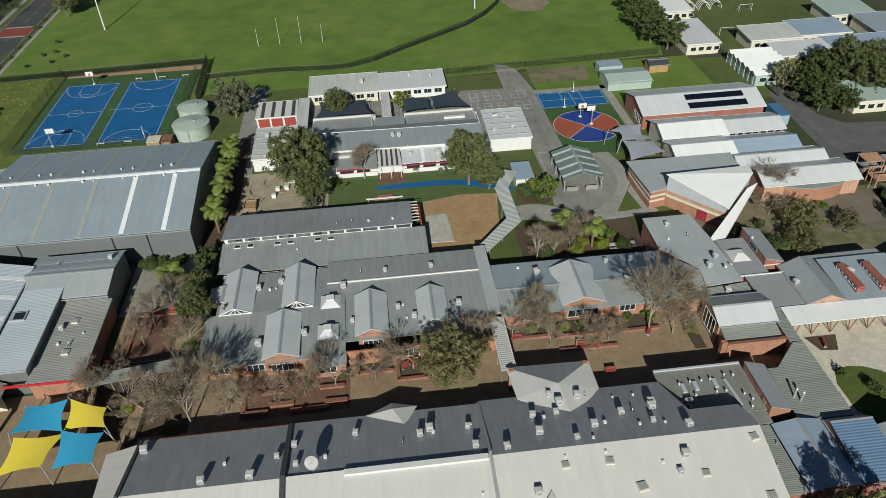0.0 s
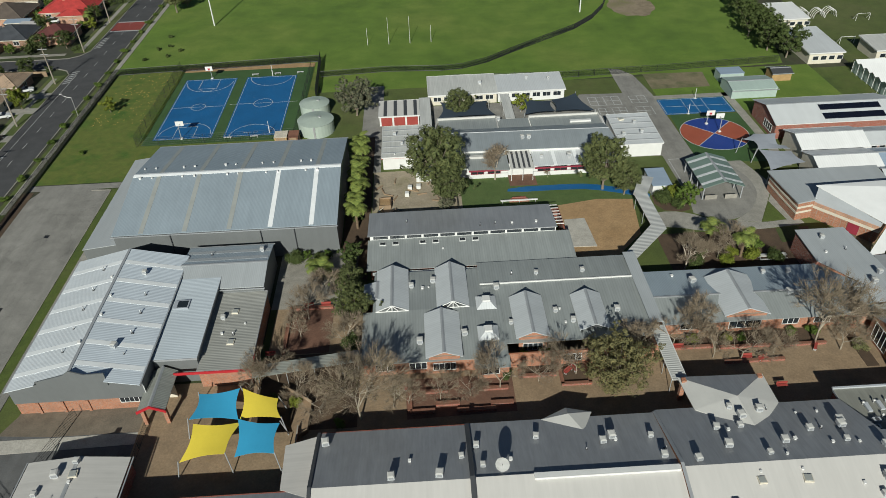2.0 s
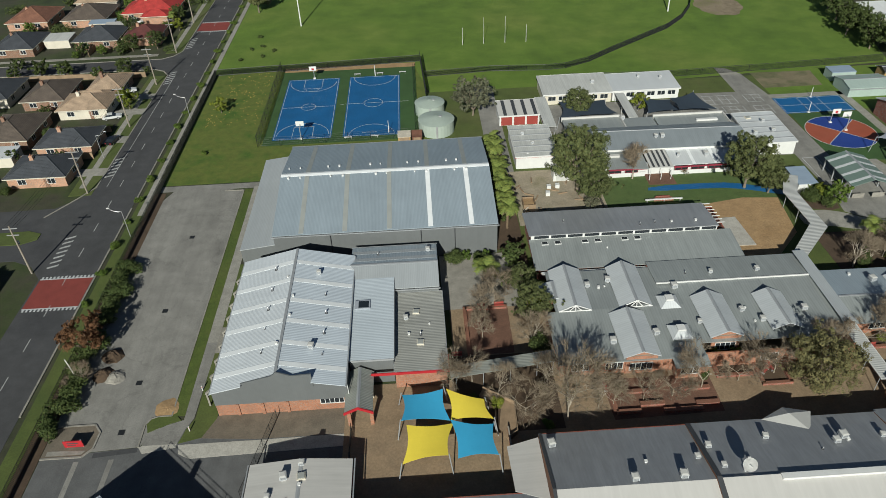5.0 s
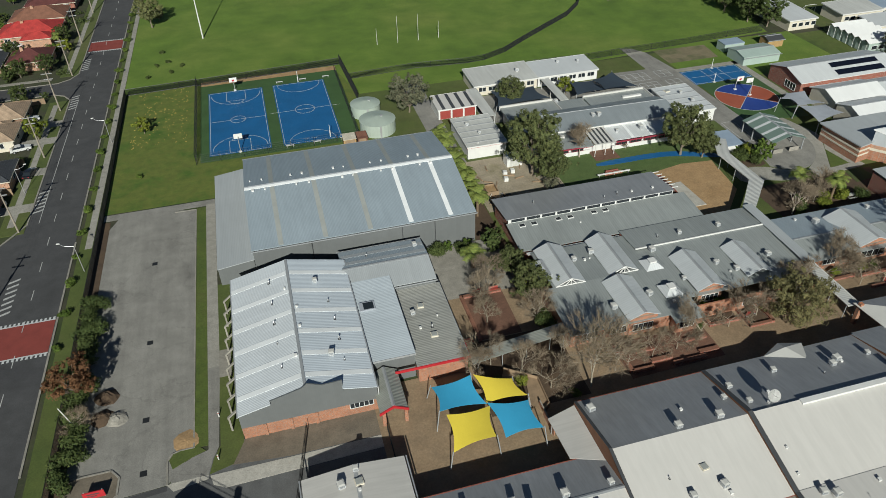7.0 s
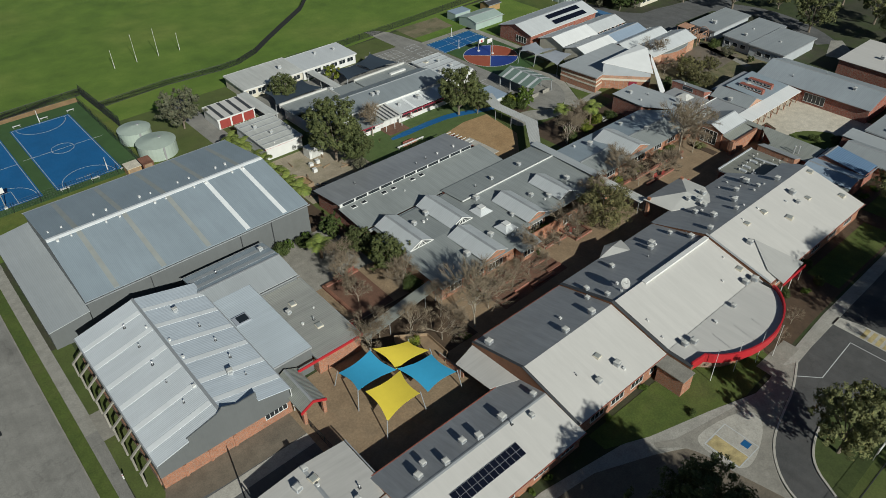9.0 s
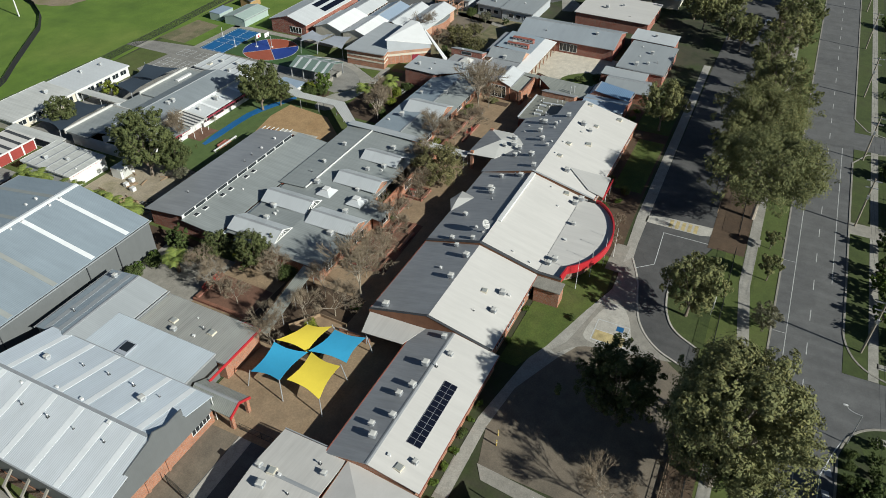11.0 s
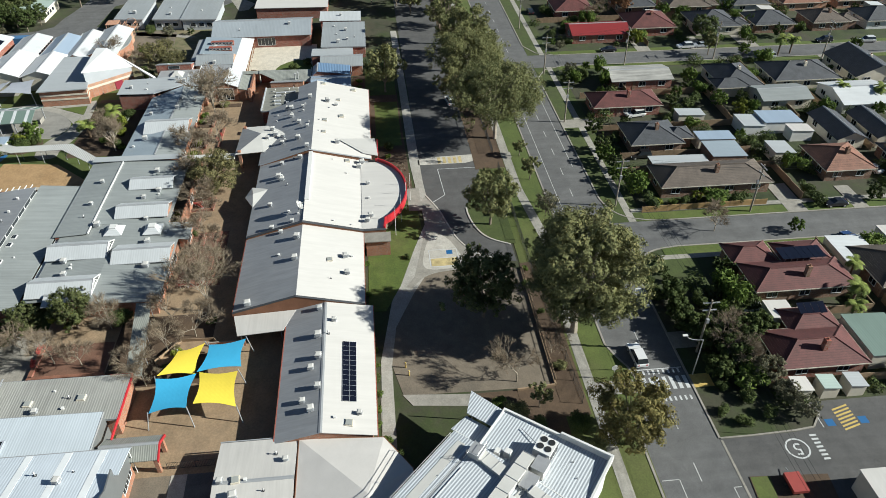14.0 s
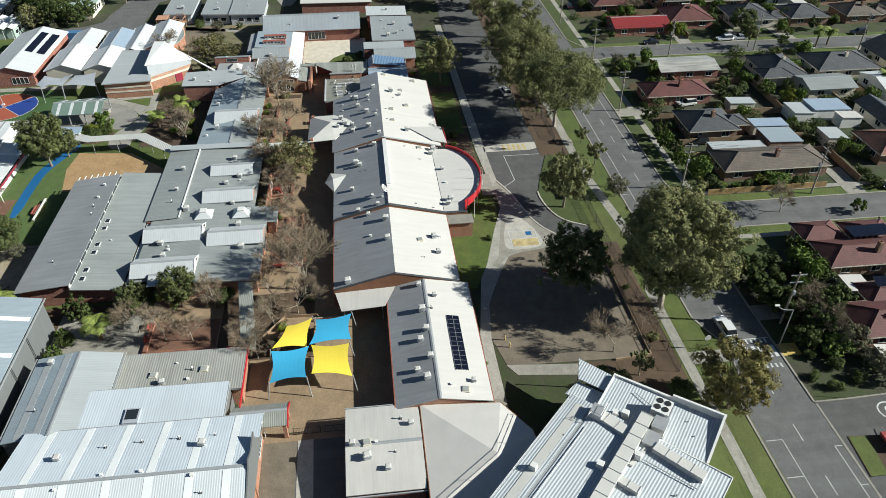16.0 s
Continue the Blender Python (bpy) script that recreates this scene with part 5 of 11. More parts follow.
def gym_z(x):
    return GE + (GR - GE) * ((x - GX0) / (GC - GX0) if x < GC else (GX1 - x) / (GX1 - GC))


def gym_strip(xa, xb, y):
    pts = [(xa, y, gym_z(xa)), (xb, y, gym_z(xb)), (xb, GY1 + 0.3, gym_z(xb)), (xa, GY1 + 0.3, gym_z(xa))]
    add_roof(pts)
    part("roof_slope", sheet(bmesh.new(), pts, 0.12), M["gymroof"] if xb <= GC else M["gymroofb"], b)


gym_strip(GX0, -75.6, 71.2)
gym_strip(-75.6, GC, 71.95)
gym_strip(GC, -66.0, 71.95)
top = ((-75.7, 0.05), (GC - 0.6, 0.12), (GC + 0.3, 0.75), (-68.6, 0.3), (-65.9, 1.05), (-65.9, -0.2))
bm = bmesh.new()
lo = [bm.verts.new((x, 71.72, gym_z(x) + z)) for x, z in top] + [bm.verts.new((-65.9, 71.72, GE - 0.3)), bm.verts.new((-75.7, 71.72, GE - 0.3))]
hi = [bm.verts.new((v.co.x, 71.9, v.co.z)) for v in lo]
bm.faces.new(lo); bm.faces.new(hi[::-1])
for i in range(len(lo)):
    j = (i + 1) % len(lo)
    bm.faces.new((lo[j], lo[i], hi[i], hi[j]))
part("parapet", bm, M["greywall"], b, "grey clad parapet with a notched top")
gym_strip(-66.0, GX1, 71.2)
part("ridge_cap", box_of(GC - 0.2, 71.95, GR - 0.06, GC + 0.2, GY1 + 0.3, GR + 0.06), M["steel"], b)
for y in (97.0, 92.4, 87.6, 83.0, 78.4, 74.2):
    for xa, xb in ((GX0 + 0.05, GC - 0.3), (GC + 0.3, GX1 - 0.05)):
        part("skylight_strip", sheet(bmesh.new(), [(xa, y - 0.45, gym_z(xa) + 0.035), (xb, y - 0.45, gym_z(xb) + 0.035), (xb, y + 0.45, gym_z(xb) + 0.035), (xa, y + 0.45, gym_z(xa) + 0.035)], 0.03), M["gymstrip"], b)
# Dark sheet over the orange brick, standing for the shade behind the frames.
part("shadow_wall", box_of(GX0 - 0.2, GY0 + 1.4, 0.05, GX0 - 0.06, GY1 - 0.6, 2.2), M["brownbrick"], b, "brown brick facing toned dark for the shade between the frames")
for k in range(9):
    y = 74 + k * 3.1
    fin = part("frame_leg", box_of(GX0 - 1.75, y - 0.12, 0, GX0 - 1.5, y + 0.12, 2.6), M["concrete"], b, "pale concrete portal leg")
    part("frame_beam", sheet(bmesh.new(), [(GX0 - 1.8, y - 0.15, 2.75), (GX0, y - 0.15, 4.2), (GX0, y + 0.15, 4.2), (GX0 - 1.8, y + 0.15, 2.75)], 0.3), M["concrete"], fin)
window(b, "S", GY0 + 0.6, -65.4, -62.0, 1.3, 3.0, 5, M["white"])
part("downpipe", rod_of((-61.2, 71.7, 0.2), (-61.2, 71.7, 5.2), 0.06), M["white"], b)
gutters(b, GX0, GY0, GX1, GY1, GE, M["steel"], "WE", 0.08)
for x in (-77, -73.5, -70):
    part("brick_pier", box_of(x - 0.2, GY0 + 0.42, 0, x + 0.2, GY0 + 0.6, 2.25), M["brick"], b)

b = flat_house("gym_side_wing", "side wing with pale corrugated roof and square skylight", -61.2, 76.5, -54.9, 95.4, (4.9, 4.9, 5.2, 5.2), M["wingroof"], M["greywall"], 0.12, "school building", M["steel"])
part("skylight", sheet(bmesh.new(), [(-60.9, 87.1, 5.3), (-58.5, 87.1, 5.3), (-58.5, 89.0, 5.34), (-60.9, 89.0, 5.34)], 0.2), M["sailgrey"], b)
part("skylight_pane", sheet(bmesh.new(), [(-60.3, 87.3, 5.33), (-58.7, 87.3, 5.33), (-58.7, 88.8, 5.36), (-60.3, 88.8, 5.36)], 0.02), M["glass"], b)
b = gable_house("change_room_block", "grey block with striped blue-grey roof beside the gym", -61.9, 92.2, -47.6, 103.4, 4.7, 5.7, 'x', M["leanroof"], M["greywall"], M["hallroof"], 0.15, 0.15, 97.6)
for y in (99.2, 101.6):
    za = roof_z(-55, y)
    part("skylight_strip", sheet(bmesh.new(), [(-61.8, y - 0.5, za + 0.12), (-47.6, y - 0.5, za + 0.12), (-47.6, y + 0.5, za - 0.05), (-61.8, y + 0.5, za - 0.05)], 0.03), M["leanroof"], b)
b = flat_house("link_block", "low block with olive corrugated roof and red fascia", -54.7, 75.2, -47.2, 92.0, (3.5, 3.5, 3.7, 3.7), M["linkroof"], M["brick"], 0.15, "school building", M["steel"])
part("red_fascia", box_of(-58.2, 74.85, 3.05, -46.9, 75.0, 3.5), M["red"], b)
part("red_fascia", box_of(-47.0, 75.0, 3.05, -46.85, 78, 3.5), M["red"], b)
b = thing("gym_porch", (-59.8, 71, 0), "gabled entry porch with red fascia and grey roof", "porch")
gable_roof(b, -61.6, 68.6, -57.9, 75.8, 3.1, 4.1, 'y', M["oliveroof"], None, 0.1, 0.1)
for x in (-61.4, -58.3):
    part("pier", box_of(x, 68.7, 0, x + 0.5, 69.2, 3.0), M["brick"], b)
bm = bmesh.new()
sheet(bm, [(-61.8, 68.35, 3.05), (-59.75, 68.35, 4.12), (-59.75, 68.5, 4.12), (-61.8, 68.5, 3.05)], 0.45)
sheet(bm, [(-59.75, 68.35, 4.12), (-57.7, 68.35, 3.05), (-57.7, 68.5, 3.05), (-59.75, 68.5, 4.12)], 0.45)
part("red_fascia", bm, M["red"], b)
part("back_wall", box_of(-61.4, 73.5, 0, -58, 73.7, 3.1), M["cream"], b)

# covered way from the gym to the classrooms
b = thing("covered_way", (-39, 75.5, 0), "long low covered way with grey metal roof", "covered way")
pts = [(-46.8, 73.9, 2.7), (-31.2, 76.0, 2.7), (-31.2, 78.2, 2.9), (-46.8, 76.1, 2.9)]
part("roof_slope", sheet(bmesh.new(), pts, 0.1), M["oliveroof"], b)
for x in (-46, -42, -38, -34, -31.6):
    y = 74.1 + (x + 46.8) * 0.1346
    part("post", rod_of((x, y, 0), (x, y, 2.6), 0.06), M["steel"], b)

# shade sails
def sail(name, mat, c, sag, label, tops, group="shade sails over the court", post=True, category="shade sail"):
    """c: four corners (x, y, z) round; the edges curve inwards."""
    b = thing(name, (sum(p[0] for p in c) / len(c), sum(p[1] for p in c) / len(c), 0), label, category, group)
    bm = bmesh.new()
    n = 8
    g = []
    P4 = [Vector(p) for p in c]
    mid = sum(P4, Vector()) / 4
    for i in range(n + 1):
        row = []
        for j in range(n + 1):
            u, v = i / n, j / n
            p = P4[0] * (1 - u) * (1 - v) + P4[1] * u * (1 - v) + P4[2] * u * v + P4[3] * (1 - u) * v
            pull = sag * (4 * u * (1 - u) * (2 * v - 1) ** 2 + 4 * v * (1 - v) * (2 * u - 1) ** 2)
            p = p + (mid - p) * pull
            row.append((bm.verts.new(p), bm.verts.new(p - Vector((0, 0, 0.03)))))
        g.append(row)
    for i in range(n):
        for j in range(n):
            q = (g[i][j], g[i + 1][j], g[i + 1][j + 1], g[i][j + 1])
            bm.faces.new([v[0] for v in q])
            bm.faces.new([v[1] for v in q[::-1]])
    rim = [g[i][0] for i in range(n)] + [g[n][j] for j in range(n)] + [g[n - i][n] for i in range(n)] + [g[0][n - j] for j in range(n)]
    for (a, a2), (e, e2) in zip(rim, rim[1:] + rim[:1]):
        bm.faces.new((a2, e2, e, a))
    part("canopy", bm, M[mat], b)
    if post:
        for p in tops:
            d = Vector((p[0] - mid.x, p[1] - mid.y, 0)).normalized()
            part("post", rod_of((p[0] + d.x * 0.8, p[1] + d.y * 0.8, 0), (p[0] + d.x * 0.1, p[1] + d.y * 0.1, p[2] + 0.3), 0.08), M["steel"], b)
    return b


SN = "stretched over the brown court"
sail("shade_sail", "sailblue", [(-53.9, 66.3, 3.4), (-47.3, 66.2, 2.9), (-48.0, 71.6, 3.2), (-53.8, 71.4, 2.7)], 0.14, "blue shade sail " + SN, [(-53.9, 66.3, 3.4), (-48.0, 71.6, 3.2), (-53.8, 71.4, 2.7)])
sail("shade_sail", "sailyellow", [(-47.2, 66.5, 2.7), (-41.5, 65.9, 3.1), (-42.4, 69.7, 2.7), (-47.6, 71.5, 3.3)], 0.14, "yellow shade sail " + SN, [(-41.5, 65.9, 3.1), (-42.4, 69.7, 2.7)])
sail("shade_sail", "sailyellow", [(-53.8, 59.9, 2.7), (-47.9, 60.3, 3.4), (-46.9, 65.9, 2.7), (-53.2, 65.6, 3.3)], 0.14, "yellow shade sail " + SN, [(-53.8, 59.9, 2.7), (-47.9, 60.3, 3.4)])
sail("shade_sail", "sailblue", [(-46.7, 60.0, 3.0), (-41.5, 59.9, 3.4), (-41.6, 65.3, 2.8), (-47.3, 66.1, 3.2)], 0.14, "blue shade sail " + SN, [(-41.5, 59.9, 3.4), (-41.6, 65.3, 2.8)])

# small southern block, hipped block, solar block
b = gable_house("music_block", "low block with pale metal roof and brick walls", -73, 51.4, -60.3, 60.7, 3.1, 3.9, 'y', M["whiteroofy"], M["redbrick"], None, 0.2, 0.2, -66.5)
window(b, "N", 60.7, -66, -63, 1, 2.2, 2)
b = thing("octagonal_hall", (-68, 44, 0), "hipped block with pale metal roof and brown gutters", "school building")
poly = [(-60.6, 51.0), (-61.4, 40.2), (-66.4, 36.8), (-71.5, 36.2), (-76.5, 41.5), (-76.5, 51.0)]
part("wall", prism(bmesh.new(), [((x + 68.5) * 0.96 - 68.5, (y - 44) * 0.96 + 44) for x, y in poly], 0, 3.2), M["brownbrick"], b)
for k in range(len(poly)):
    (xa, ya), (xb, yb) = poly[k], poly[(k + 1) % len(poly)]
    pts = [(xa, ya, 3.4), (-70.4, 42.3, 4.9), (xb, yb, 3.4)]
    part("roof_slope", sheet(bmesh.new(), pts[::-1], 0.12), M["palewarm"], b)
    add_roof(pts)
    part("gutter", rod_of((xa, ya, 3.32), (xb, yb, 3.32), 0.11), M["firewall"], b)

b = thing("solar_block", (-48.5, 47.8, 0), "classroom block with white metal roof, north slope darkened for shade, and solar panels", "school building")
part("wall", ring_wall(-60.8, 41.6, -36.2, 53.6, 0, 3.2), M["brick"], b)
gable_ends(b, -60.8, 41.6, -36.2, 53.6, 3.2, 4.7, 'x', M["brick"], 48.2)
# The north slope is the darker copy that holds shade in its colour.
gable_roof(b, -60.8, 41.3, -36.1, 53.9, 3.3, 4.7, 'x', M["whiteroof"], M["shaderoof"], 0.3, 0.1, 48.2)
gutters(b, -60.8, 41.3, -36.2, 53.9, 3.25, M["redbrick"], "SN", 0.35)
for x in (-57, -51, -45, -40):
    window(b, "S", 41.6, x, x + 2.6, 1.0, 2.4, 3)
SX0, SX1, SY0, SY1 = -55.6, -44.4, 43.6, 45.5
for k in range(12):
    xa = SX0 + k * (SX1 - SX0) / 12
    za, zb = roof_z(xa + .4, SY0) + 0.1, roof_z(xa + .4, SY1) + 0.1
    fr = part("solar_panel", sheet(bmesh.new(), [(xa, SY0, za), (xa + 0.92, SY0, za), (xa + 0.92, SY1, zb), (xa, SY1, zb)], 0.05), M["galv"], b)
    for u, v in ((0.02, 0.485), (0.515, 0.98)):
        ya, yb = SY0 + (SY1 - SY0) * u, SY0 + (SY1 - SY0) * v
        part("cell_sheet", sheet(bmesh.new(), [(xa + 0.025, ya, za + (zb - za) * u + 0.015), (xa + 0.895, ya, za + (zb - za) * u + 0.015), (xa + 0.895, yb, za + (zb - za) * v + 0.015), (xa + 0.025, yb, za + (zb - za) * v + 0.015)], 0.02), M["solar"], fr)

# long front building in three parts with brown fire walls between them
b = thing("front_building", (4, 52, 0), "long front building with white metal roof, north slopes darkened for shade", "school building")
part("wall", ring_wall(-35.8, 42.6, 8.4, 62.2, 0, 3.3), M["brick"], b)
part("wall", ring_wall(8.5, 40.6, 33.7, 62.4, 0, 3.3), M["brick"], b)
part("wall", ring_wall(33.7, 40.6, 42.0, 56.7, 0, 3.3), M["brick"], b)
RY = 52.6
def slope(pts, mat, nm="roof_slope"):
    add_roof(pts)
    part(nm, sheet(bmesh.new(), pts, 0.12), mat, b)


# Same sheet both ways; north slopes carry their shade in the colour.
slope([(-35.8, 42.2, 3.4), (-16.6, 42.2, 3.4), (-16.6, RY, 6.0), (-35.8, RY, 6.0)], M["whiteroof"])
slope([(-35.8, RY, 6.0), (-16.6, RY, 6.0), (-16.6, 62.6, 3.4), (-35.8, 62.6, 3.4)], M["shaderoof"])
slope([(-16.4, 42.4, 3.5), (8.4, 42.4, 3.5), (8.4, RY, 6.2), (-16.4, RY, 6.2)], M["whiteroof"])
slope([(-16.4, RY - 0.1, 6.02), (8.4, RY - 0.1, 6.02), (8.4, 62.8, 3.4), (-16.4, 62.8, 3.4)], M["shaderoof"])
part("ridge_upstand", box_of(-9.2, RY - 0.75, 5.95, 8.2, RY + 0.03, 6.36), M["white"], b, "white box capping along the ridge")
part("clerestory", box_of(-9.5, RY - 0.1, 5.6, 8.3, RY + 0.05, 6.14), M["bluedeep"], b, "narrow blue clerestory wall")
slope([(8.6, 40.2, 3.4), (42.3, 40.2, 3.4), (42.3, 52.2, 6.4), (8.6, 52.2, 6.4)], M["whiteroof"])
slope([(8.6, 52.2, 6.4), (42.3, 52.2, 6.4), (42.3, 54.0, 5.9), (41.8, 56.6, 5.2), (35.2, 56.6, 5.2), (33.7, 63.2, 3.4), (8.6, 63.2, 3.4)], M["shaderoof"])
part("upper_wall", box_of(35.2, 56.2, 3.0, 41.9, 56.45, 5.05), M["darkgrey"], b)
part("gable", prism(bmesh.new(), [(41.9, 41.0), (42.1, 41.0), (42.1, 54.0), (41.9, 54.0)], 3.0, 3.4), M["brick"], b)


def fire_wall(x, ys, lift, w=0.35):
    bm = bmesh.new()
    top = [(y, z + lift) for y, z in ys]
    pts = [(ys[0][0], 0.0)] + top + [(ys[-1][0], 0.0)]
    lo = [bm.verts.new((x - w / 2, y, z)) for y, z in pts]
    hi = [bm.verts.new((x + w / 2, y, z)) for y, z in pts]
    bm.faces.new(lo[::-1]); bm.faces.new(hi)
    for i in range(len(pts)):
        j = (i + 1) % len(pts)
        bm.faces.new((lo[i], lo[j], hi[j], hi[i]))
    bmesh.ops.recalc_face_normals(bm, faces=bm.faces[:])
    part("fire_wall", bm, M["firewall"], b, "brown rendered fire wall above the roof")
    cap = bmesh.new()
    for (ya, za), (yb, zb) in zip(top, top[1:]):
        sheet(cap, [(x - w / 2 - 0.06, ya, za + 0.07), (x + w / 2 + 0.06, ya, za + 0.07), (x + w / 2 + 0.06, yb, zb + 0.07), (x - w / 2 - 0.06, yb, zb + 0.07)], 0.06)
    part("capping", cap, M["darkgrey"] if w > 0.29 else M["steel"], b, "folded grey metal capping")


fire_wall(-35.9, [(42.2, 3.4), (RY, 6.0), (62.6, 3.4)], 0.15, 0.3)
fire_wall(-16.5, [(38.2, 3.5), (42.2, 3.5), (RY, 6.2), (62.6, 3.4)], 0.25, 0.5)
fire_wall(8.5, [(40.2, 3.5), (RY, 6.5), (62.8, 3.4)], 0.12, 0.28)
part("gable", prism(bmesh.new(), rect(-35.8, 42.6, -35.5, 62.2), 0, 3.3), M["redbrick"], b)
# bowed office roof with red fascia
arc = [(8.4, 42.4), (7.4, 39.4)] + [(-3.2 + 11.6 * math.cos(radians(a)), 42.2 + 8.3 * math.sin(radians(a))) for a in range(-24, -156, -8)] + [(-14.6, 38.4), (-16.3, 38.6), (-16.3, 42.4)]
bm = bmesh.new()
part("bowed_roof", prism(bm, arc, 3.35, 3.58), M["whiteroof"], b)
ROOFS.append((arc, Vector((0, 40, 3.58)), Vector((0, 0, 1))))
bm = bmesh.new()
run = arc[1:-1]
rings = []
for i, (x, y) in enumerate(run):
    (xa, ya), (xb, yb) = run[max(i - 1, 0)], run[min(i + 1, len(run) - 1)]
    d = Vector((xb - xa, yb - ya, 0)).normalized()
    rings.append([bm.verts.new(p) for p in ((x, y, 2.7), (x - d.y * 0.25, y + d.x * 0.25, 2.7), (x - d.y * 0.25, y + d.x * 0.25, 4.25), (x, y, 4.25))])
for p, q in zip(rings, rings[1:]):
    for i in range(4):
        j = (i + 1) % 4
        bm.faces.new((p[i], p[j], q[j], q[i]))
bm.faces.new(rings[0][::-1]); bm.faces.new(rings[-1])
part("red_fascia", bm, M["red"], b, "curved red fascia")
part("parapet_cap", prism(bmesh.new(), [(7.3, 39.6), (7.6, 39.4), (7.6, 41), (7.3, 41)], 2.9, 3.95), M["black"], b)
part("office_wall", prism(bmesh.new(), [(-3.2 + 10.4 * math.cos(radians(a)), 42.4 + 7.2 * math.sin(radians(a))) for a in range(0, -181, -10)], 0, 3.3), M["brick"], b)
for k in range(5):
    x = 12 + k * 6
    window(b, "S", 40.6, x, x + 3, 1, 2.4, 3)
for k in range(4):
    x = -33 + k * 4.4
    window(b, "S", 42.6, x, x + 2.8, 1, 2.4, 3)
for k in range(9):
    x = -33 + k * 5
    if x < 5:
        window(b, "N", 62.2, x, x + 2.6, 1, 2.4, 3)
gutters(b, -35.5, 42.2, -16.8, 62.6, 3.4, M["redbrick"], "SN", 0.05)
gutters(b, 8.8, 40.2, 42.1, 63.2, 3.4, M["redbrick"], "S", 0.05)
# small raised brick corner by the office and gablet on the yard side
part("entry_box", box_of(-19.3, 37.6, 0, -16.8, 41.8, 3.2), M["brick"], b)
part("entry_roof", box_of(-19.6, 37.4, 3.2, -16.8, 42.1, 3.35), M["concrete"], b)
pk = [(-6.6, 62.7, 3.45), (-3.0, 64.5, 3.35), (0.3, 63.5, 3.45), (-1.5, 60.0, 4.05)]
part("gablet", sheet(bmesh.new(), [pk[0], pk[3], (-3.0, 62.9, 4.1)][::-1], 0.1), M["palesmooth"], b)
part("gablet", sheet(bmesh.new(), [pk[3], pk[2], (-3.0, 62.9, 4.1)][::-1], 0.1), M["palesmooth"], b)
part("gablet", sheet(bmesh.new(), [pk[2], pk[1], (-3.0, 62.9, 4.1)][::-1], 0.1), M["palesmooth"], b)
part("gablet", sheet(bmesh.new(), [pk[1], pk[0], (-3.0, 62.9, 4.1)][::-1], 0.1), M["palesmooth"], b)
# wide pale hip over the yard entrance
apex = (19.7, 63.5, 4.9)
ring = [(13.4, 68.5, 3.6), (25.3, 68.2, 3.6), (25.3, 62.9, 3.75), (20.3, 57.9, 4.55), (13.9, 62.6, 3.7)]
for k in range(5):
    p, q = ring[k], ring[(k + 1) % 5]
    pts = [p, apex, q]
    add_roof(pts)
    # North face takes the shade-toned sheet, the other faces stay pale.
    part("entrance_hip", sheet(bmesh.new(), pts, 0.1), M["shaderoof"] if k == 0 else M["palesmooth"], b)
for x, y in ((14, 67.6), (24.6, 67.6)):
    part("entrance_pier", box_of(x - 0.3, y - 0.3, 0, x + 0.3, y + 0.3, 4.1), M["brick"], b)
pts = [(10.1, 38.8, 3.42), (17.6, 39.3, 3.42), (14.9, 47.2, 5.3), (10.5, 41.9, 4.0)]
add_roof(pts)
part("porch_roof", sheet(bmesh.new(), pts, 0.1), M["porchroof"], b)
part("porch_valley", rod_of((10.5, 41.9, 4.02), (14.9, 47.2, 5.3), 0.05, None, 5), M["steel"], b)
part("porch_fascia", box_of(10.2, 38.75, 2.75, 17.5, 38.9, 3.35), M["red"], b, "red porch fascia")
part("porch_wall", box_of(17.3, 39.3, 0, 17.5, 40.5, 3.2), M["maroon"], b, "dark red porch wall")
for x in (10.6, 13.8, 17.1):
    part("porch_post", rod_of((x, 39.0, 0), (x, 39.0, 3.1), 0.07, None, 6), M["white"], b)
# western canopy of the front building
b = thing("west_canopy", (-38, 57.5, 0), "white metal canopy at the end of the front building", "canopy")
part("roof_slope", sheet(bmesh.new(), [(-40.1, 54.6, 3.2), (-36.1, 52.8, 3.6), (-36.1, 62.4, 3.1), (-40.3, 61.4, 2.9)], 0.1), M["whiteroofy"], b)
for x, y in ((-39.8, 61.0), (-39.7, 55.0), (-38.2, 61.4)):
    part("post", rod_of((x, y, 0), (x, y, 2.95), 0.07), M["steel"], b)

# plant deck block and eastern bits
b = flat_house("plant_block", "flat olive roofed block carrying small vents and pale ducts", 34.0, 56.9, 46.2, 65.0, (3.15, 3.15, 3.15, 3.15), M["deckroof"], M["redbrick"], 0.1, "school building", M["steel"])
part("coping", box_of(33.8, 65.02, 3.16, 46.3, 65.3, 3.4), M["cladsmooth"], b, "pale grey coping")
part("deck_return", box_of(42.4, 54.6, 3.02, 46.2, 56.85, 3.15), M["deckroof"], b)
part("cable_tray", sheet(bmesh.new(), [(42.7, 62.4, 3.5), (43.1, 62.4, 3.5), (43.5, 57.8, 3.5), (43.1, 57.8, 3.5)], 0.2), M["cladsmooth"], b, "pale covered cable tray")
for x, y in ((36.8, 61.6), (38.6, 61.8), (41.4, 61.9)):
    part("duct", box_of(x - 0.28, y - 0.75, 3.2, x + 0.28, y + 0.75, 3.5), M["cladsmooth"], b, "pale rooftop duct")
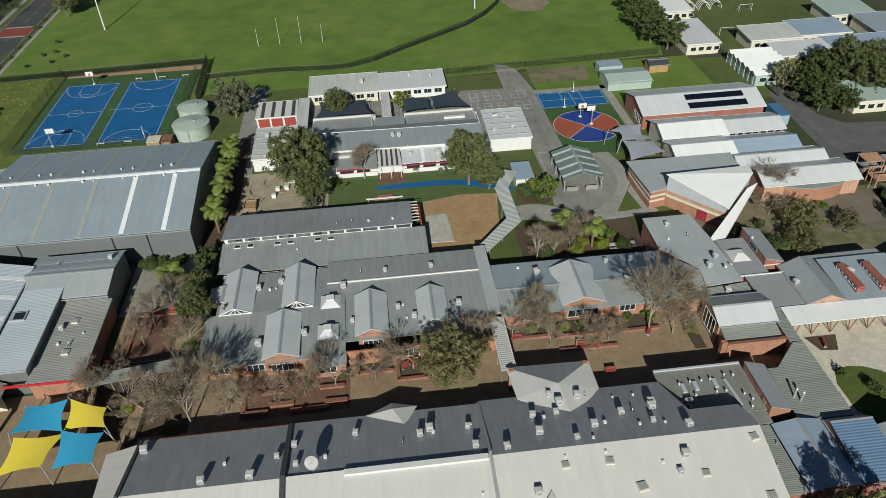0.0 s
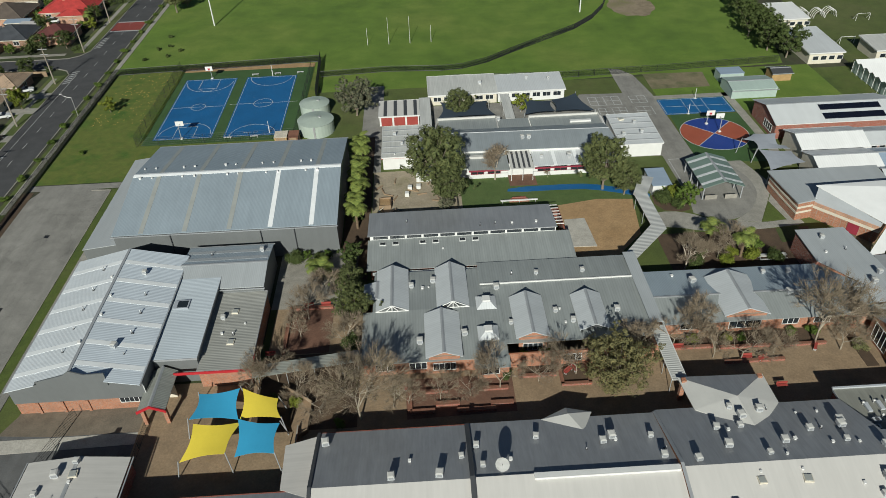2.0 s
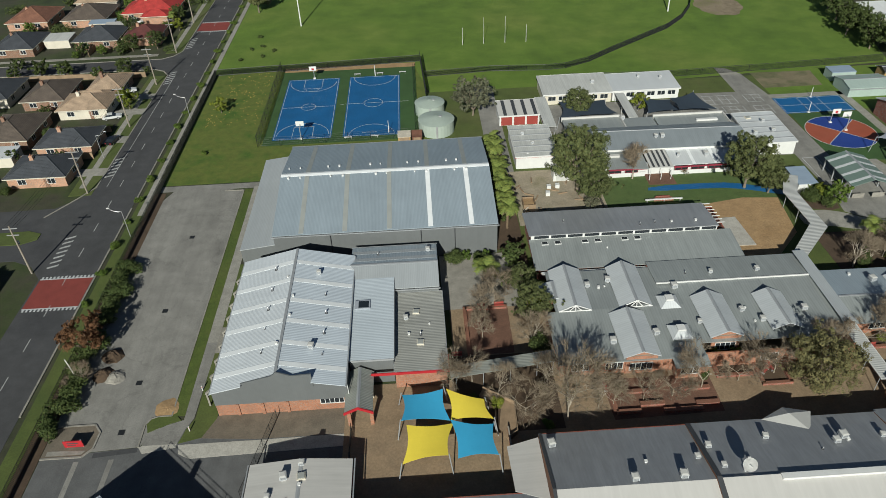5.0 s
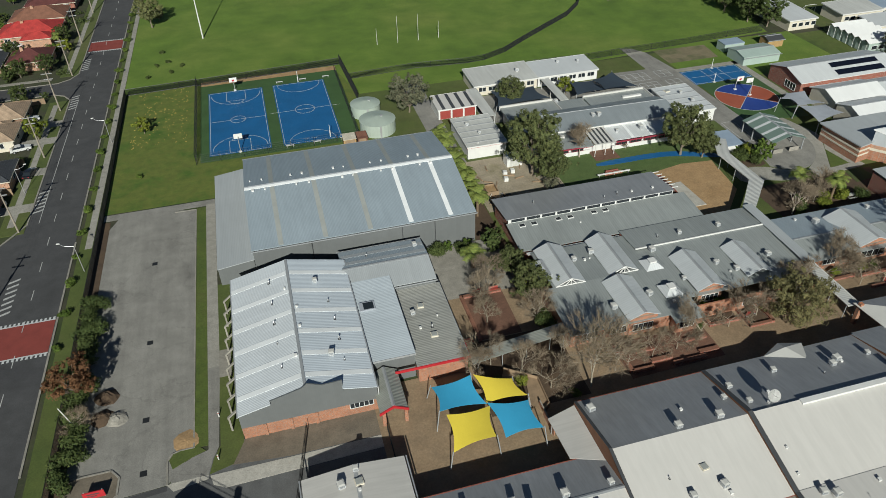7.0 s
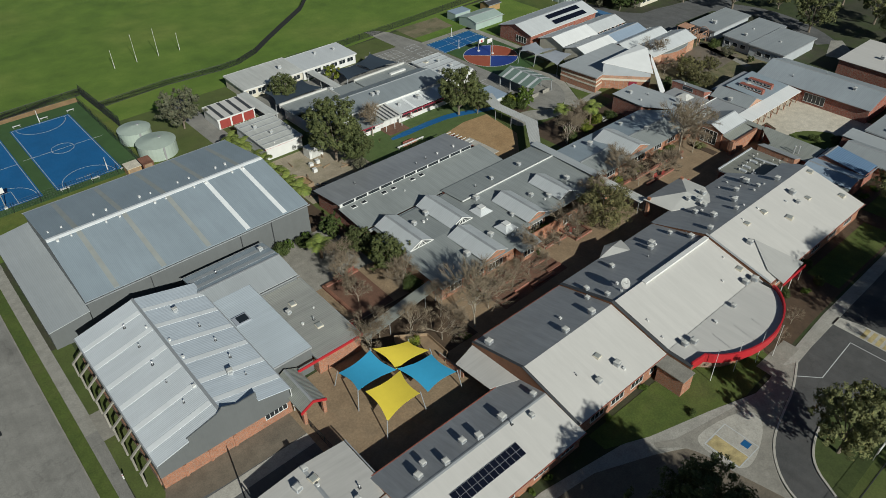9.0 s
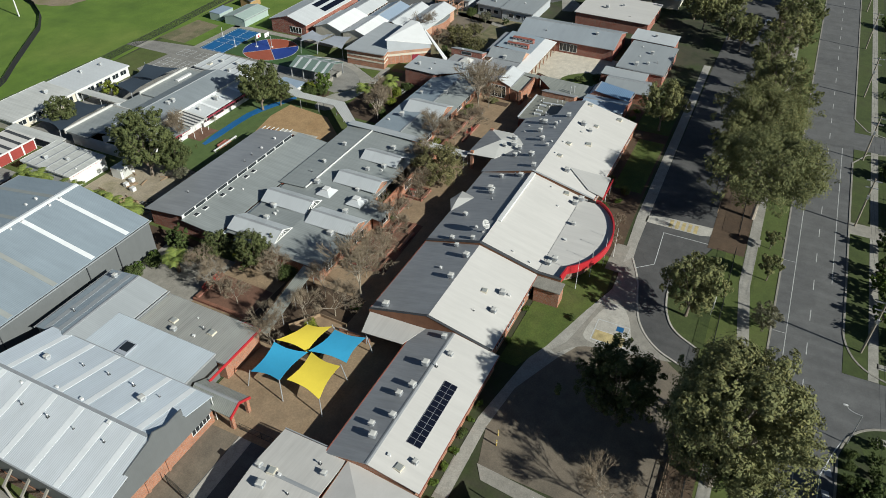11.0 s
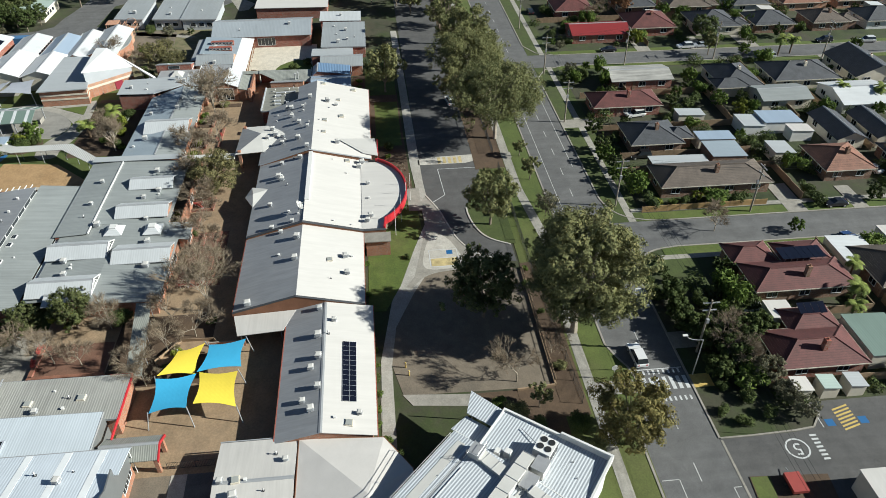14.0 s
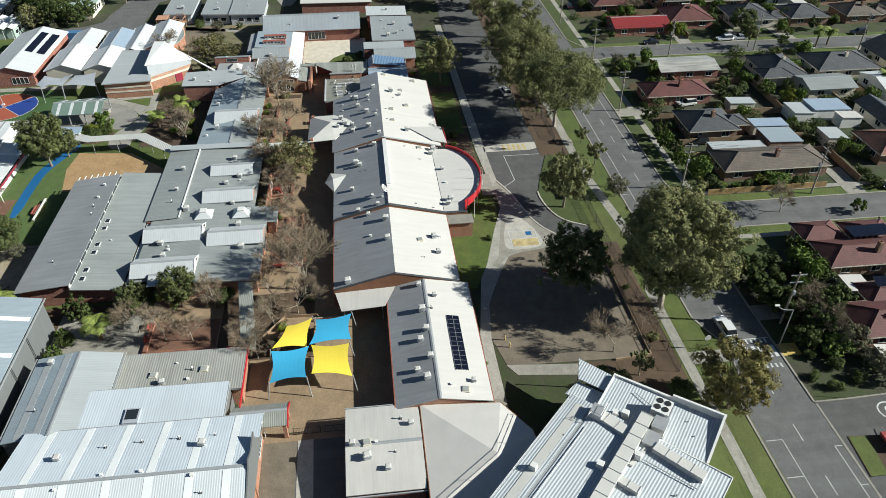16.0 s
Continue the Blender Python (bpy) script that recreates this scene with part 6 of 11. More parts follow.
for x, y in ((36.4, 62.2), (38.0, 62.4), (39.6, 62.4), (40.9, 62.5), (43.1, 63.0), (44.3, 62.8), (37.9, 60.0), (40.9, 60.2), (42.2, 60.2), (44.4, 59.4), (45.1, 58.4), (44.5, 57.2)):
    p = part("vent_pipe", rod_of((x, y, 3.1), (x, y, 3.62), 0.07, None, 6), M["galv"], b)
    part("vent_cap", rod_of((x, y, 3.62), (x, y, 3.8), 0.17, 0.12, 8), M["white"], p, "white vent cap")
for x, y in ((36.6, 59.2), (36.0, 58.1)):
    p = part("fan_unit", box_of(x - 0.5, y - 0.35, 3.16, x + 0.5, y + 0.35, 3.85), M["cladsmooth"], b, "pale condenser unit")
    part("fan_grille", rod_of((x, y, 3.85), (x, y, 3.88), 0.27, None, 10), M["darkgrey"], p)
b = flat_house("red_clad_block", "low block with rust red side wall and grey roof", 46.4, 56.1, 49.3, 64.0, (4.6, 3.6, 3.6, 4.6), M["greycap"], M["brick"], 0.12)
part("wall_panel", box_of(46.32, 57.4, 3.2, 46.38, 58.2, 3.9), M["palebrick"], b)
b = flat_house("east_store", "narrow olive roofed store at the end of the front building", 42.5, 44.4, 45.5, 54.4, (3.0, 3.0, 3.1, 3.1), M["oliveroof"], M["redbrick"], 0.05)
for x, y in ((43.8, 51.4), (45.0, 51.4), (43.5, 48.3)):
    part("vent_pipe", rod_of((x, y, 2.9), (x, y, 3.5), 0.09, None, 6), M["galv"], b)
b = gable_house("pale_blue_block", "block with pale blue-grey roof beside the drive", 45.9, 44.6, 52.2, 54.2, 3.1, 3.9, 'y', M["bluesteel"], M["redbrick"], M["bluesteel"], 0.15, 0.2)
b = gable_house("blue_roof_block", "block with deep blue corrugated roof beside the drive", 52.8, 44.8, 58.1, 54.2, 3.1, 4.3, 'x', M["bluedeep"], M["redbrick"], M["bluedeep"], 0.15, 0.2, 53.0)
b = flat_house("striped_walkway", "covered way with wide grey corrugated roof", 49.9, 54.7, 57.3, 63.6, (2.9, 2.9, 3.1, 3.1), M["oliveroof"], M["redbrick"], 0.06)
part("end_roof", sheet(bmesh.new(), [(51.4, 63.68, 3.1), (57.36, 63.68, 3.1), (57.36, 67.95, 3.2), (55.8, 67.95, 3.2)], 0.1), M["oliveroof"], b)
part("end_wall", box_of(56.9, 63.6, 0, 57.2, 67.8, 3.0), M["redbrick"], b)
for x, y in ((51.0, 58.4), (51.6, 57.7)):
    p = part("flue", rod_of((x, y, 2.9), (x, y, 4.6), 0.14, None, 8), M["galv"], b, "tall galvanised flue")
    part("flue_cap", rod_of((x, y, 4.6), (x, y, 4.85), 0.24, 0.1, 8), M["galv"], p)
b = gable_house("brick_gable_room", "orange brick room with large gridded gable window", 46.4, 72.2, 55.4, 78.0, 3.9, 5.1, 'x', M["paleroof"], M["brick"], M["shaderoof"], 0.3, 0.15)
window(b, "W", 46.4, 73.2, 77.0, 0.5, 3.6, 4)
for k in range(5):
    window(b, "S", 72.2, 46.9 + k * 1.7, 48.4 + k * 1.7, 3.36, 3.84, 2)
b = flat_house("gable_room_lean_to", "lean-to with grey corrugated roof behind a brick parapet", 46.7, 69.5, 55.2, 72.1, (2.7, 2.7, 3.3, 3.3), M["oliveroof"], M["brick"], 0.05)
part("parapet", box_of(46.5, 68.9, 0, 55.4, 69.2, 3.1), M["brick"], b)
part("coping", box_of(46.45, 68.82, 3.1, 55.45, 69.28, 3.2), M["tileterra"], b)
part("buttress", box_of(45.6, 68.9, 0, 46.4, 69.6, 3.4), M["brick"], b)
b = flat_house("corner_link", "narrow grey corrugated roof joining the covered ways", 55.7, 68.1, 57.3, 75.2, (3.0, 3.0, 3.2, 3.2), M["oliveroof"], M["brick"], 0.1)
b = thing("white_verandah", (69, 73.4, 0), "long open verandah with bright white roof on brown struts", "verandah")
part("roof_slope", sheet(bmesh.new(), [(57.6, 71.6, 2.9), (80.5, 71.7, 2.9), (80.5, 75.2, 3.3), (57.6, 75.2, 3.3)], 0.12), M["brightroof"], b)
add_roof([(57.6, 71.6, 2.9), (80.5, 71.7, 2.9), (80.5, 75.2, 3.3), (57.6, 75.2, 3.3)])
part("back_wall", box_of(57.6, 75.0, 0, 62.2, 75.2, 3.0), M["cream"], b)
for k in range(8):
    x = 58.8 + k * 3.0
    st = bmesh.new()
    rod(st, (x, 72.0, 0), (x - 0.7, 72.0, 2.8), 0.08, None, 6)
    rod(st, (x, 72.0, 0), (x + 0.7, 72.0, 2.8), 0.08, None, 6)
    part("strut", st, M["firewall"], b, "brown steel strut")
slab("garden_bed", [(60.3, 71.4), (65.3, 71.4), (64.0, 68.3), (61.4, 68.6)], 0.1, M["mulch"], "bed of bark mulch in the courtyard", "garden bed")
b = gable_house("courtyard_gable", "brick gable wing with grey roof beside the courtyard", 62.4, 75.3, 68.4, 84.8, 3.3, 4.8, 'y', M["midroofy"], M["palebrick"], None, 0.3, 0.1)
b = flat_house("red_skylight_block", "blue-grey roofed block with two red skylight rows", 68.6, 75.3, 80.2, 84.6, (3.3, 3.3, 3.9, 3.9), M["hallroof"], M["redbrick"], 0.2)
part("back_roof", sheet(bmesh.new(), [(65.4, 85.1, 3.35), (80.4, 85.1, 3.35), (80.4, 86.9, 3.2), (65.4, 86.7, 3.2)], 0.1), M["greycap"], b)
part("back_wall", box_of(65.6, 86.3, 0, 80.2, 86.5, 3.1), M["redbrick"], b)
for x in (71.2, 75.3):
    p = part("skylight_row", prism(bmesh.new(), rect(x - 0.6, 76.6, x + 0.6, 82.6), 3.2, 4.5), M["redbrick"], b)
    part("skylight_top", sheet(bmesh.new(), [(x - 0.7, 76.5, 4.5), (x + 0.7, 76.5, 4.05), (x + 0.7, 82.7, 4.05), (x - 0.7, 82.7, 4.5)], 0.06), M["maroon"], p)
    for k in range(6):
        window(b, "W", x - 0.6, 76.9 + k * 0.95, 77.7 + k * 0.95, 3.8, 4.4, 1)
b = gable_house("courtyard_hall", "large blue-grey roofed hall at the end of the courtyard", 81, 56, 94.5, 83.4, 3.5, 5.6, 'y', M["dullblue"], M["redbrick"], M["dullblue"], 0.4, 0.3)
window(b, "W", 81, 66, 71, 0.6, 2.8, 5)
b = flat_house("garden_store", "red brick store with sloping grey roof and one grey panel", 60.0, 85.4, 63.2, 94.2, (4.7, 3.7, 3.7, 4.7), M["midroofy"], M["redbrick"], 0.1)
window(b, "W", 60.0, 88.4, 91.2, 3.4, 4.3, 1, M["steel"])
part("coping", box_of(59.9, 85.2, 3.16, 64.6, 85.34, 3.32), M["white"], b)
b = flat_house("link_roof", "low plain grey roof between the classroom wings", 55.7, 75.4, 62.0, 83.1, (3.12, 3.12, 3.12, 3.12), M["greycap"], M["redbrick"], 0.06)
part("gutter", box_of(54.9, 83.17, 3.1, 62.6, 83.33, 3.3), M["white"], b)
b = flat_house("flat_deck_block", "flat grey roofed block carrying a pyramid skylight", 54.9, 83.5, 59.9, 93.2, (3.1, 3.1, 3.1, 3.1), M["greycap"], M["redbrick"], 0.06)
x, y = 57.0, 88.6
bm = bmesh.new()
v = [bm.verts.new(p) for p in ((x - 1.7, y - 1.7, 3.05), (x + 1.7, y - 1.7, 3.05), (x + 1.7, y + 1.7, 3.05), (x - 1.7, y + 1.7, 3.05), (x - 0.5, y - 0.5, 4.0), (x + 0.5, y - 0.5, 4.0), (x + 0.5, y + 0.5, 4.0), (x - 0.5, y + 0.5, 4.0))]
for f in ((3, 2, 1, 0), (4, 5, 6, 7), (0, 1, 5, 4), (1, 2, 6, 5), (2, 3, 7, 6), (3, 0, 4, 7)):
    bm.faces.new([v[i] for i in f])
part("pyramid_skirt", bm, M["palesmooth"], b, "pale pyramid skylight skirt")

# classroom wing with gabled roof lanterns
b = thing("classroom_wing", (-9, 84, 0), "long classroom wing with grey metal roof and brick bays", "school building")
part("wall", ring_wall(-30.8, 75.4, 13.2, 91.2, 0, 2.9), M["brick"], b)
part("wall", ring_wall(-12.2, 91.4, 13.4, 96.6, 0, 2.9), M["redbrick"], b)
slope([(-31.1, 74.9, 2.9), (-9.3, 74.9, 2.9), (-9.3, 85.6, 3.5), (-31.1, 85.6, 3.5)], M["midroof"])
slope([(-29.6, 85.6, 3.5), (-9.3, 85.6, 3.5), (-9.3, 95.8, 3.0), (-29.6, 95.8, 3.0)], M["midroof"])
slope([(-9.3, 77.6, 2.95), (13.4, 77.6, 2.95), (13.4, 90.8, 3.5), (-9.3, 90.8, 3.5)], M["midroof"])
slope([(-12.2, 90.9, 3.6), (13.4, 90.9, 3.6), (13.4, 97.0, 3.2), (-12.2, 97.0, 3.2)], M["midroof"])
part("gutter", box_of(-12.2, 90.75, 3.5, 13.4, 90.95, 3.72), M["white"], b)
part("bay_wall", box_of(-14, 73.6, 0, -9.4, 75.0, 2.6), M["brick"], b)
part("bay_roof", sheet(bmesh.new(), [(-14.4, 73.2, 2.6), (-9.2, 73.2, 2.6), (-9.2, 75.2, 2.95), (-14.4, 75.2, 2.95)], 0.1), M["midroof"], b)
for x in (-29, -24, -13.4, -1, 8.5):
    window(b, "S", 75.4 if x > -9 or x < -14 else 73.6, x, x + 2.6, 0.9, 2.3, 3)


def lantern(x0, y0, x1, y1, ze, zr, front, mat=None):
    """A gabled roof rising out of the low roof, ridge along y; front: white truss, brick or plain."""
    g = thing("roof_gable", ((x0 + x1) / 2, (y0 + y1) / 2, 2.9), {"truss": "pale grey gabled roof with white truss front", "brick": "pale grey gabled roof over an orange brick front"}.get(front, "pale grey gabled roof"), "roof gable", "gabled roofs of the classrooms")
    part("side_wall", box_of(x0 + 0.2, y0 + 0.2, 2.9, x0 + 0.35, y1 - 0.2, ze), M["greywall"], g)
    part("side_wall", box_of(x1 - 0.35, y0 + 0.2, 2.9, x1 - 0.2, y1 - 0.2, ze), M["greywall"], g)
    gable_ends(g, x0 + 0.2, y0 + 0.2, x1 - 0.2, y1 - 0.2, ze, zr, 'y', M["brick"] if front == "brick" else M["darkgrey"])
    gable_roof(g, x0, y0, x1, y1, ze + 0.1, zr, 'y', mat or M["paleroofy"], None, 0.25, 0.25)
    if front == "truss":
        c, t = (x0 + x1) / 2, bmesh.new()
        for a, e in (((x0 - 0.2, ze), (x1 + 0.2, ze)), ((x0 - 0.2, ze), (c, zr)), ((c, zr), (x1 + 0.2, ze)), ((c, ze), (c, zr)), ((c - 1, ze), (c, zr - 0.1)), ((c + 1, ze), (c, zr - 0.1))):
            rod(t, (a[0], y0 - 0.28, a[1]), (e[0], y0 - 0.28, e[1]), 0.09, None, 4)
        part("truss", t, M["white"], g)
    if front == "brick":
        part("front_wall", box_of(x0 + 0.2, y0 - 0.05, 0, x1 - 0.2, y0 + 0.2, ze), M["brick"], g)
        window(g, "S", y0 - 0.05, x0 + 0.8, x1 - 0.8, 0.7, 2.2, 4)
    return g


lantern(-28.9, 85.8, -24.1, 95.6, 3.5, 4.7, "truss")
lantern(-31.0, 88.6, -27.0, 92.4, 3.3, 3.9, "plain")
lantern(-19.2, 86.0, -14.5, 95.6, 3.5, 4.8, "truss")
lantern(-21.3, 75.2, -16.3, 84.4, 3.5, 4.6, "brick")
lantern(-7.6, 78.2, -2.9, 87.2, 3.5, 4.7, "brick")
lantern(2.2, 79.2, 6.5, 87.0, 3.5, 4.6, "plain")
for x, y in ((-11.6, 86.4), (-11.9, 79.6)):
    g = thing("roof_lantern", (x, y, 3.2), "square pyramid skylight with white top on the roof", "skylight", "pyramid skylights")
    part("base", box_of(x - 1.5, y - 1.5, 3.0, x + 1.5, y + 1.5, 3.5), M["midroof"], g)
    bm = bmesh.new()
    v = [bm.verts.new(p) for p in ((x - 1.6, y - 1.6, 3.5), (x + 1.6, y - 1.6, 3.5), (x + 1.6, y + 1.6, 3.5), (x - 1.6, y + 1.6, 3.5), (x - 0.7, y - 0.7, 4.2), (x + 0.7, y - 0.7, 4.2), (x + 0.7, y + 0.7, 4.2), (x - 0.7, y + 0.7, 4.2))]
    for f in ((3, 2, 1, 0), (4, 5, 6, 7), (0, 1, 5, 4), (1, 2, 6, 5), (2, 3, 7, 6), (3, 0, 4, 7)):
        bm.faces.new([v[i] for i in f])
    part("skirt", bm, M["paleroof"], g)
    part("cap", box_of(x - 0.6, y - 0.6, 4.2, x + 0.6, y + 0.6, 4.5), M["white"], g)

b = thing("classroom_wing_east", (35, 84, 0), "eastern classroom wing with grey metal roof and brick bays", "school building")
part("wall", ring_wall(15.0, 80.4, 44.6, 90.0, 0, 2.9), M["brick"], b)
part("wall", ring_wall(44.6, 79.6, 54.7, 91.0, 0, 2.9), M["brick"], b)
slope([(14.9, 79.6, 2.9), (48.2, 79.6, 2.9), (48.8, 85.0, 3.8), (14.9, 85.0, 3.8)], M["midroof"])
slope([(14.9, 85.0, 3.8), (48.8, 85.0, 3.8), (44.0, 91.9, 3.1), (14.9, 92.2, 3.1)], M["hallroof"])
part("ridge_cap", box_of(14.9, 84.85, 3.8, 48.8, 85.15, 3.88), M["steel"], b)
slope([(44.0, 91.4, 4.1), (54.2, 91.2, 3.75), (53.0, 100.4, 3.95), (44.0, 99.9, 4.3)], M["leanroof"])
slope([(44.0, 91.4, 4.1), (48.8, 85.2, 3.95), (48.2, 81.2, 3.6), (54.8, 82.0, 3.4), (54.2, 91.2, 3.75)], M["leanroof"])
slope([(47.4, 78.3, 3.0), (55.2, 78.3, 3.0), (55.2, 81.7, 3.25), (47.4, 81.1, 3.25)], M["oliveroof"])
part("wall", ring_wall(44.2, 91.6, 53.0, 99.6, 0, 3.7), M["redbrick"], b)
for x in (18, 34, 39):
    window(b, "S", 80.4, x, x + 2.6, 0.9, 2.3, 3)
lantern(24.8, 80.4, 31.4, 89.4, 3.5, 4.9, "brick")
# flat link with translucent walkway between the two wings
b = thing("link_walkway", (14, 81, 0), "covered walkway with ribbed translucent roof", "covered way")
part("roof_slope", sheet(bmesh.new(), [(12.9, 68.6, 2.9), (15.0, 68.6, 2.9), (15.0, 79.6, 3.0), (12.9, 79.6, 3.0)], 0.1), M["walkroof"], b)
part("roof_slope", sheet(bmesh.new(), [(12.9, 79.6, 3.7), (14.9, 79.6, 3.7), (14.9, 97.0, 3.8), (12.9, 97.0, 3.8)], 0.1), M["leanroof"], b)
for y in (69, 72.5, 76):
    for x in (13.0, 14.9):
        part("post", rod_of((x, y, 0), (x, y, 2.85), 0.05), M["steel"], b)
for x in (12.9, 15.0):
    part("beam", box_of(x - 0.06, 68.6, 2.9, x + 0.06, 97, 3.04), M["white"], b)

# long block with clerestory
b = thing("long_block", (-13, 105, 0), "long low block with split grey roof and brick ends", "school building")
part("wall", ring_wall(-30.4, 97.8, 4.8, 112.6, 0, 2.9), M["redbrick"], b)
slope([(-31.0, 96.8, 2.9), (5.2, 96.8, 2.9), (5.2, 104.6, 3.6), (-31.0, 104.6, 3.6)], M["midroof"])
slope([(-31.0, 104.4, 4.6), (3.0, 104.4, 4.6), (3.0, 113.2, 3.6), (-31.0, 113.2, 3.6)], M["shaderoof"])
part("clerestory", box_of(-30.6, 104.6, 3.4, 2.8, 104.75, 4.45), M["white"], b, "white clerestory wall with low windows")
for k in range(11):
    x = -30.0 + k * 3.0
    part("clerestory_pane", box_of(x, 104.52, 3.75, x + 2.6, 104.62, 4.3), M["glass"], b)
part("upper_wall", prism(bmesh.new(), rect(-30.4, 104.8, 2.7, 112.6), 2.9, 3.5), M["redbrick"], b)
for x, y in ((-28.3, 103.4), (-26.0, 103.4), (-21.2, 103.4), (-18.9, 103.4), (-14.1, 103.5), (-11.8, 103.5)):
    z = roof_z(x, y)
    p = part("roof_window", box_of(x - 0.6, y - 0.45, z - 0.05, x + 0.6, y + 0.45, z + 0.1), M["white"], b)
    part("pane", box_of(x - 0.48, y - 0.35, z + 0.1, x + 0.48, y + 0.35, z + 0.12), M["glass"], p)
for k in range(7):
    y = 105.5 + k * 1.2
    part("outrigger", box_of(3.0, y, roof_z(2.5, y) - 0.14, 4.4, y + 0.12, roof_z(2.5, y) - 0.02), M["white"], b)
part("verandah_roof", sheet(bmesh.new(), [(-30, 96.0, 2.5), (5, 96.0, 2.5), (5, 96.7, 2.55), (-30, 96.7, 2.55)], 0.06), M["white"], b)

# covered footbridge walkway, bent
b = thing("bent_walkway", (20, 106, 0), "bent covered walkway with pale ribbed roof", "covered way")
for p in ([(12.6, 96.4, 2.9), (14.8, 95.6, 2.9), (22.9, 104.2, 3.0), (20.4, 105.6, 3.0)], [(20.4, 105.6, 3.0), (22.9, 104.2, 3.0), (22.6, 115.6, 3.1), (20.0, 115.6, 3.1)], [(19.8, 115.6, 3.1), (22.6, 115.6, 3.1), (25.5, 121.5, 3.0), (23, 122.6, 3.0)]):
    part("roof_slope", sheet(bmesh.new(), p, 0.1), M["walkroof"], b)
for x, y in ((13.5, 96.6), (16.2, 99.4), (19.2, 102.5), (21.2, 105.6), (22.4, 110), (20.4, 110), (22.4, 115), (20.3, 115)):
    part("post", rod_of((x, y, 0), (x, y, 2.85), 0.06), M["steel"], b)

# northern blocks
b = flat_house("portable_classroom", "long portable classroom with weathered off-white roof", -18.0, 165.0, -1.2, 175.2, (2.8, 2.8, 3.2, 3.2), M["offwhite"], M["cream"], 0.3, "school building", M["white"])
for k in range(6):
    window(b, "S", 165.0, -17 + k * 2.6, -15 + k * 2.6, 1.0, 2.2, 2)
b = flat_house("portable_classroom", "portable classroom with white roof and blue trim", -0.8, 165.2, 15.8, 174.4, (2.8, 2.8, 3.1, 3.1), M["paleroof"], M["white"], 0.3, "school building", M["white"])
for k in range(6):
    window(b, "S", 165.2, 0 + k * 2.6, 2 + k * 2.6, 1.0, 2.2, 2)
b = flat_house("red_garage", "white garage with three red roller doors", -30.2, 155.2, -20.8, 162.8, (2.6, 2.6, 2.9, 2.9), M["whiteroof"], M["white"], 0.15, "garage", M["white"])
for k in range(3):
    part("roller_door", box_of(-29.8 + k * 3.05, 155.1, 0.1, -27.2 + k * 3.05, 155.2, 2.25), M["dullred"], b, "red roller door")
for k in range(4):
    x = -29.2 + k * 2.4
    part("roof_strip", sheet(bmesh.new(), [(x, 155.2, 2.66), (x + 0.8, 155.2, 2.66), (x + 0.8, 162.8, 2.94), (x, 162.8, 2.94)], 0.03), M["darkgrey"], b)
b = flat_house("art_block", "white block with pale roof and thin red trim", -29.0, 135.0, -20.2, 148.4, (3.1, 3.1, 3.3, 3.3), M["offwhite"], M["white"], 0.2, "school building", M["white"])
part("red_trim", box_of(-29.3, 134.75, 2.75, -20, 134.85, 2.95), M["red"], b)
b = thing("old_block", (2, 138, 0), "old weatherboard block with blue-grey roof and verandah", "school building")
part("wall", ring_wall(-15.8, 130.0, 21.4, 149.6, 0, 2.8), M["white"], b)
part("clerestory", prism(bmesh.new(), [(-12.4, 134.4), (21.0, 133.6), (20.2, 139.2), (-15.4, 140.4)], 2.6, 3.95), M["white"], b)
slope([(-13.0, 134.0, 4.05), (21.5, 133.2, 4.05), (20.4, 139.2, 5.2), (-16.0, 140.2, 5.2)], M["oldgrey"])
slope([(-16.0, 140.2, 5.2), (20.4, 139.2, 5.2), (20.4, 143.6, 4.0), (-16.0, 144.0, 4.0)], M["oldgrey"])
part("ridge_cap", rod_of((-16.0, 140.2, 5.2), (20.4, 139.2, 5.2), 0.1), M["steel"], b)
part("gutter", box_of(-12.9, 133.75, 3.85, 21.4, 133.95, 4.05), M["white"], b)
# flat roofs with raised white edges north of the ridge
for x0, x1, y0, y1 in ((-16.4, -3.2, 143.8, 150.2), (4.6, 20.4, 143.6, 149.4)):
    part("flat_roof", box_of(x0, y0, 2.9, x1, y1, 3.3), M["midroof"], b)
    part("parapet", box_of(x0 - 0.15, y1, 2.7, x1 + 0.15, y1 + 0.35, 3.75), M["palesmooth"], b)
    part("parapet", box_of(x1, y0, 2.7, x1 + 0.25, y1, 3.7), M["palesmooth"], b)
slope([(-3.0, 144.0, 3.1), (4.4, 144.0, 3.1), (4.4, 150.0, 3.0), (-3.0, 150.0, 3.0)], M["midroof"])
part("roof_duct", box_of(13.4, 146.0, 3.3, 18.2, 146.7, 3.7), M["white"], b)
part("roof_duct", box_of(-12.6, 132.2, 3.0, -7.6, 132.9, 3.6), M["palesmooth"], b)
# southern lean-to roofs either side of the striped entry canopy
slope([(-11.0, 128.2, 2.75), (-2.6, 127.8, 2.75), (-2.6, 134.4, 3.35), (-12.2, 134.6, 3.35)], M["midroof"])
slope([(2.6, 128.6, 2.75), (21.6, 128.6, 2.75), (21.6, 133.8, 3.3), (2.6, 134.2, 3.3)], M["paleroof"])
slope([(-2.4, 127.6, 3.0), (2.5, 127.4, 3.0), (2.3, 134.4, 3.55), (-2.4, 134.5, 3.55)], M["palesmooth"])
for k in range(4):
    x = -1.8 + k * 1.05
    part("roof_strip", sheet(bmesh.new(), [(x, 127.8, 3.06), (x + 0.45, 127.8, 3.06), (x + 0.45, 133.8, 3.53), (x, 133.8, 3.53)], 0.03), M["darkgrey"], b)
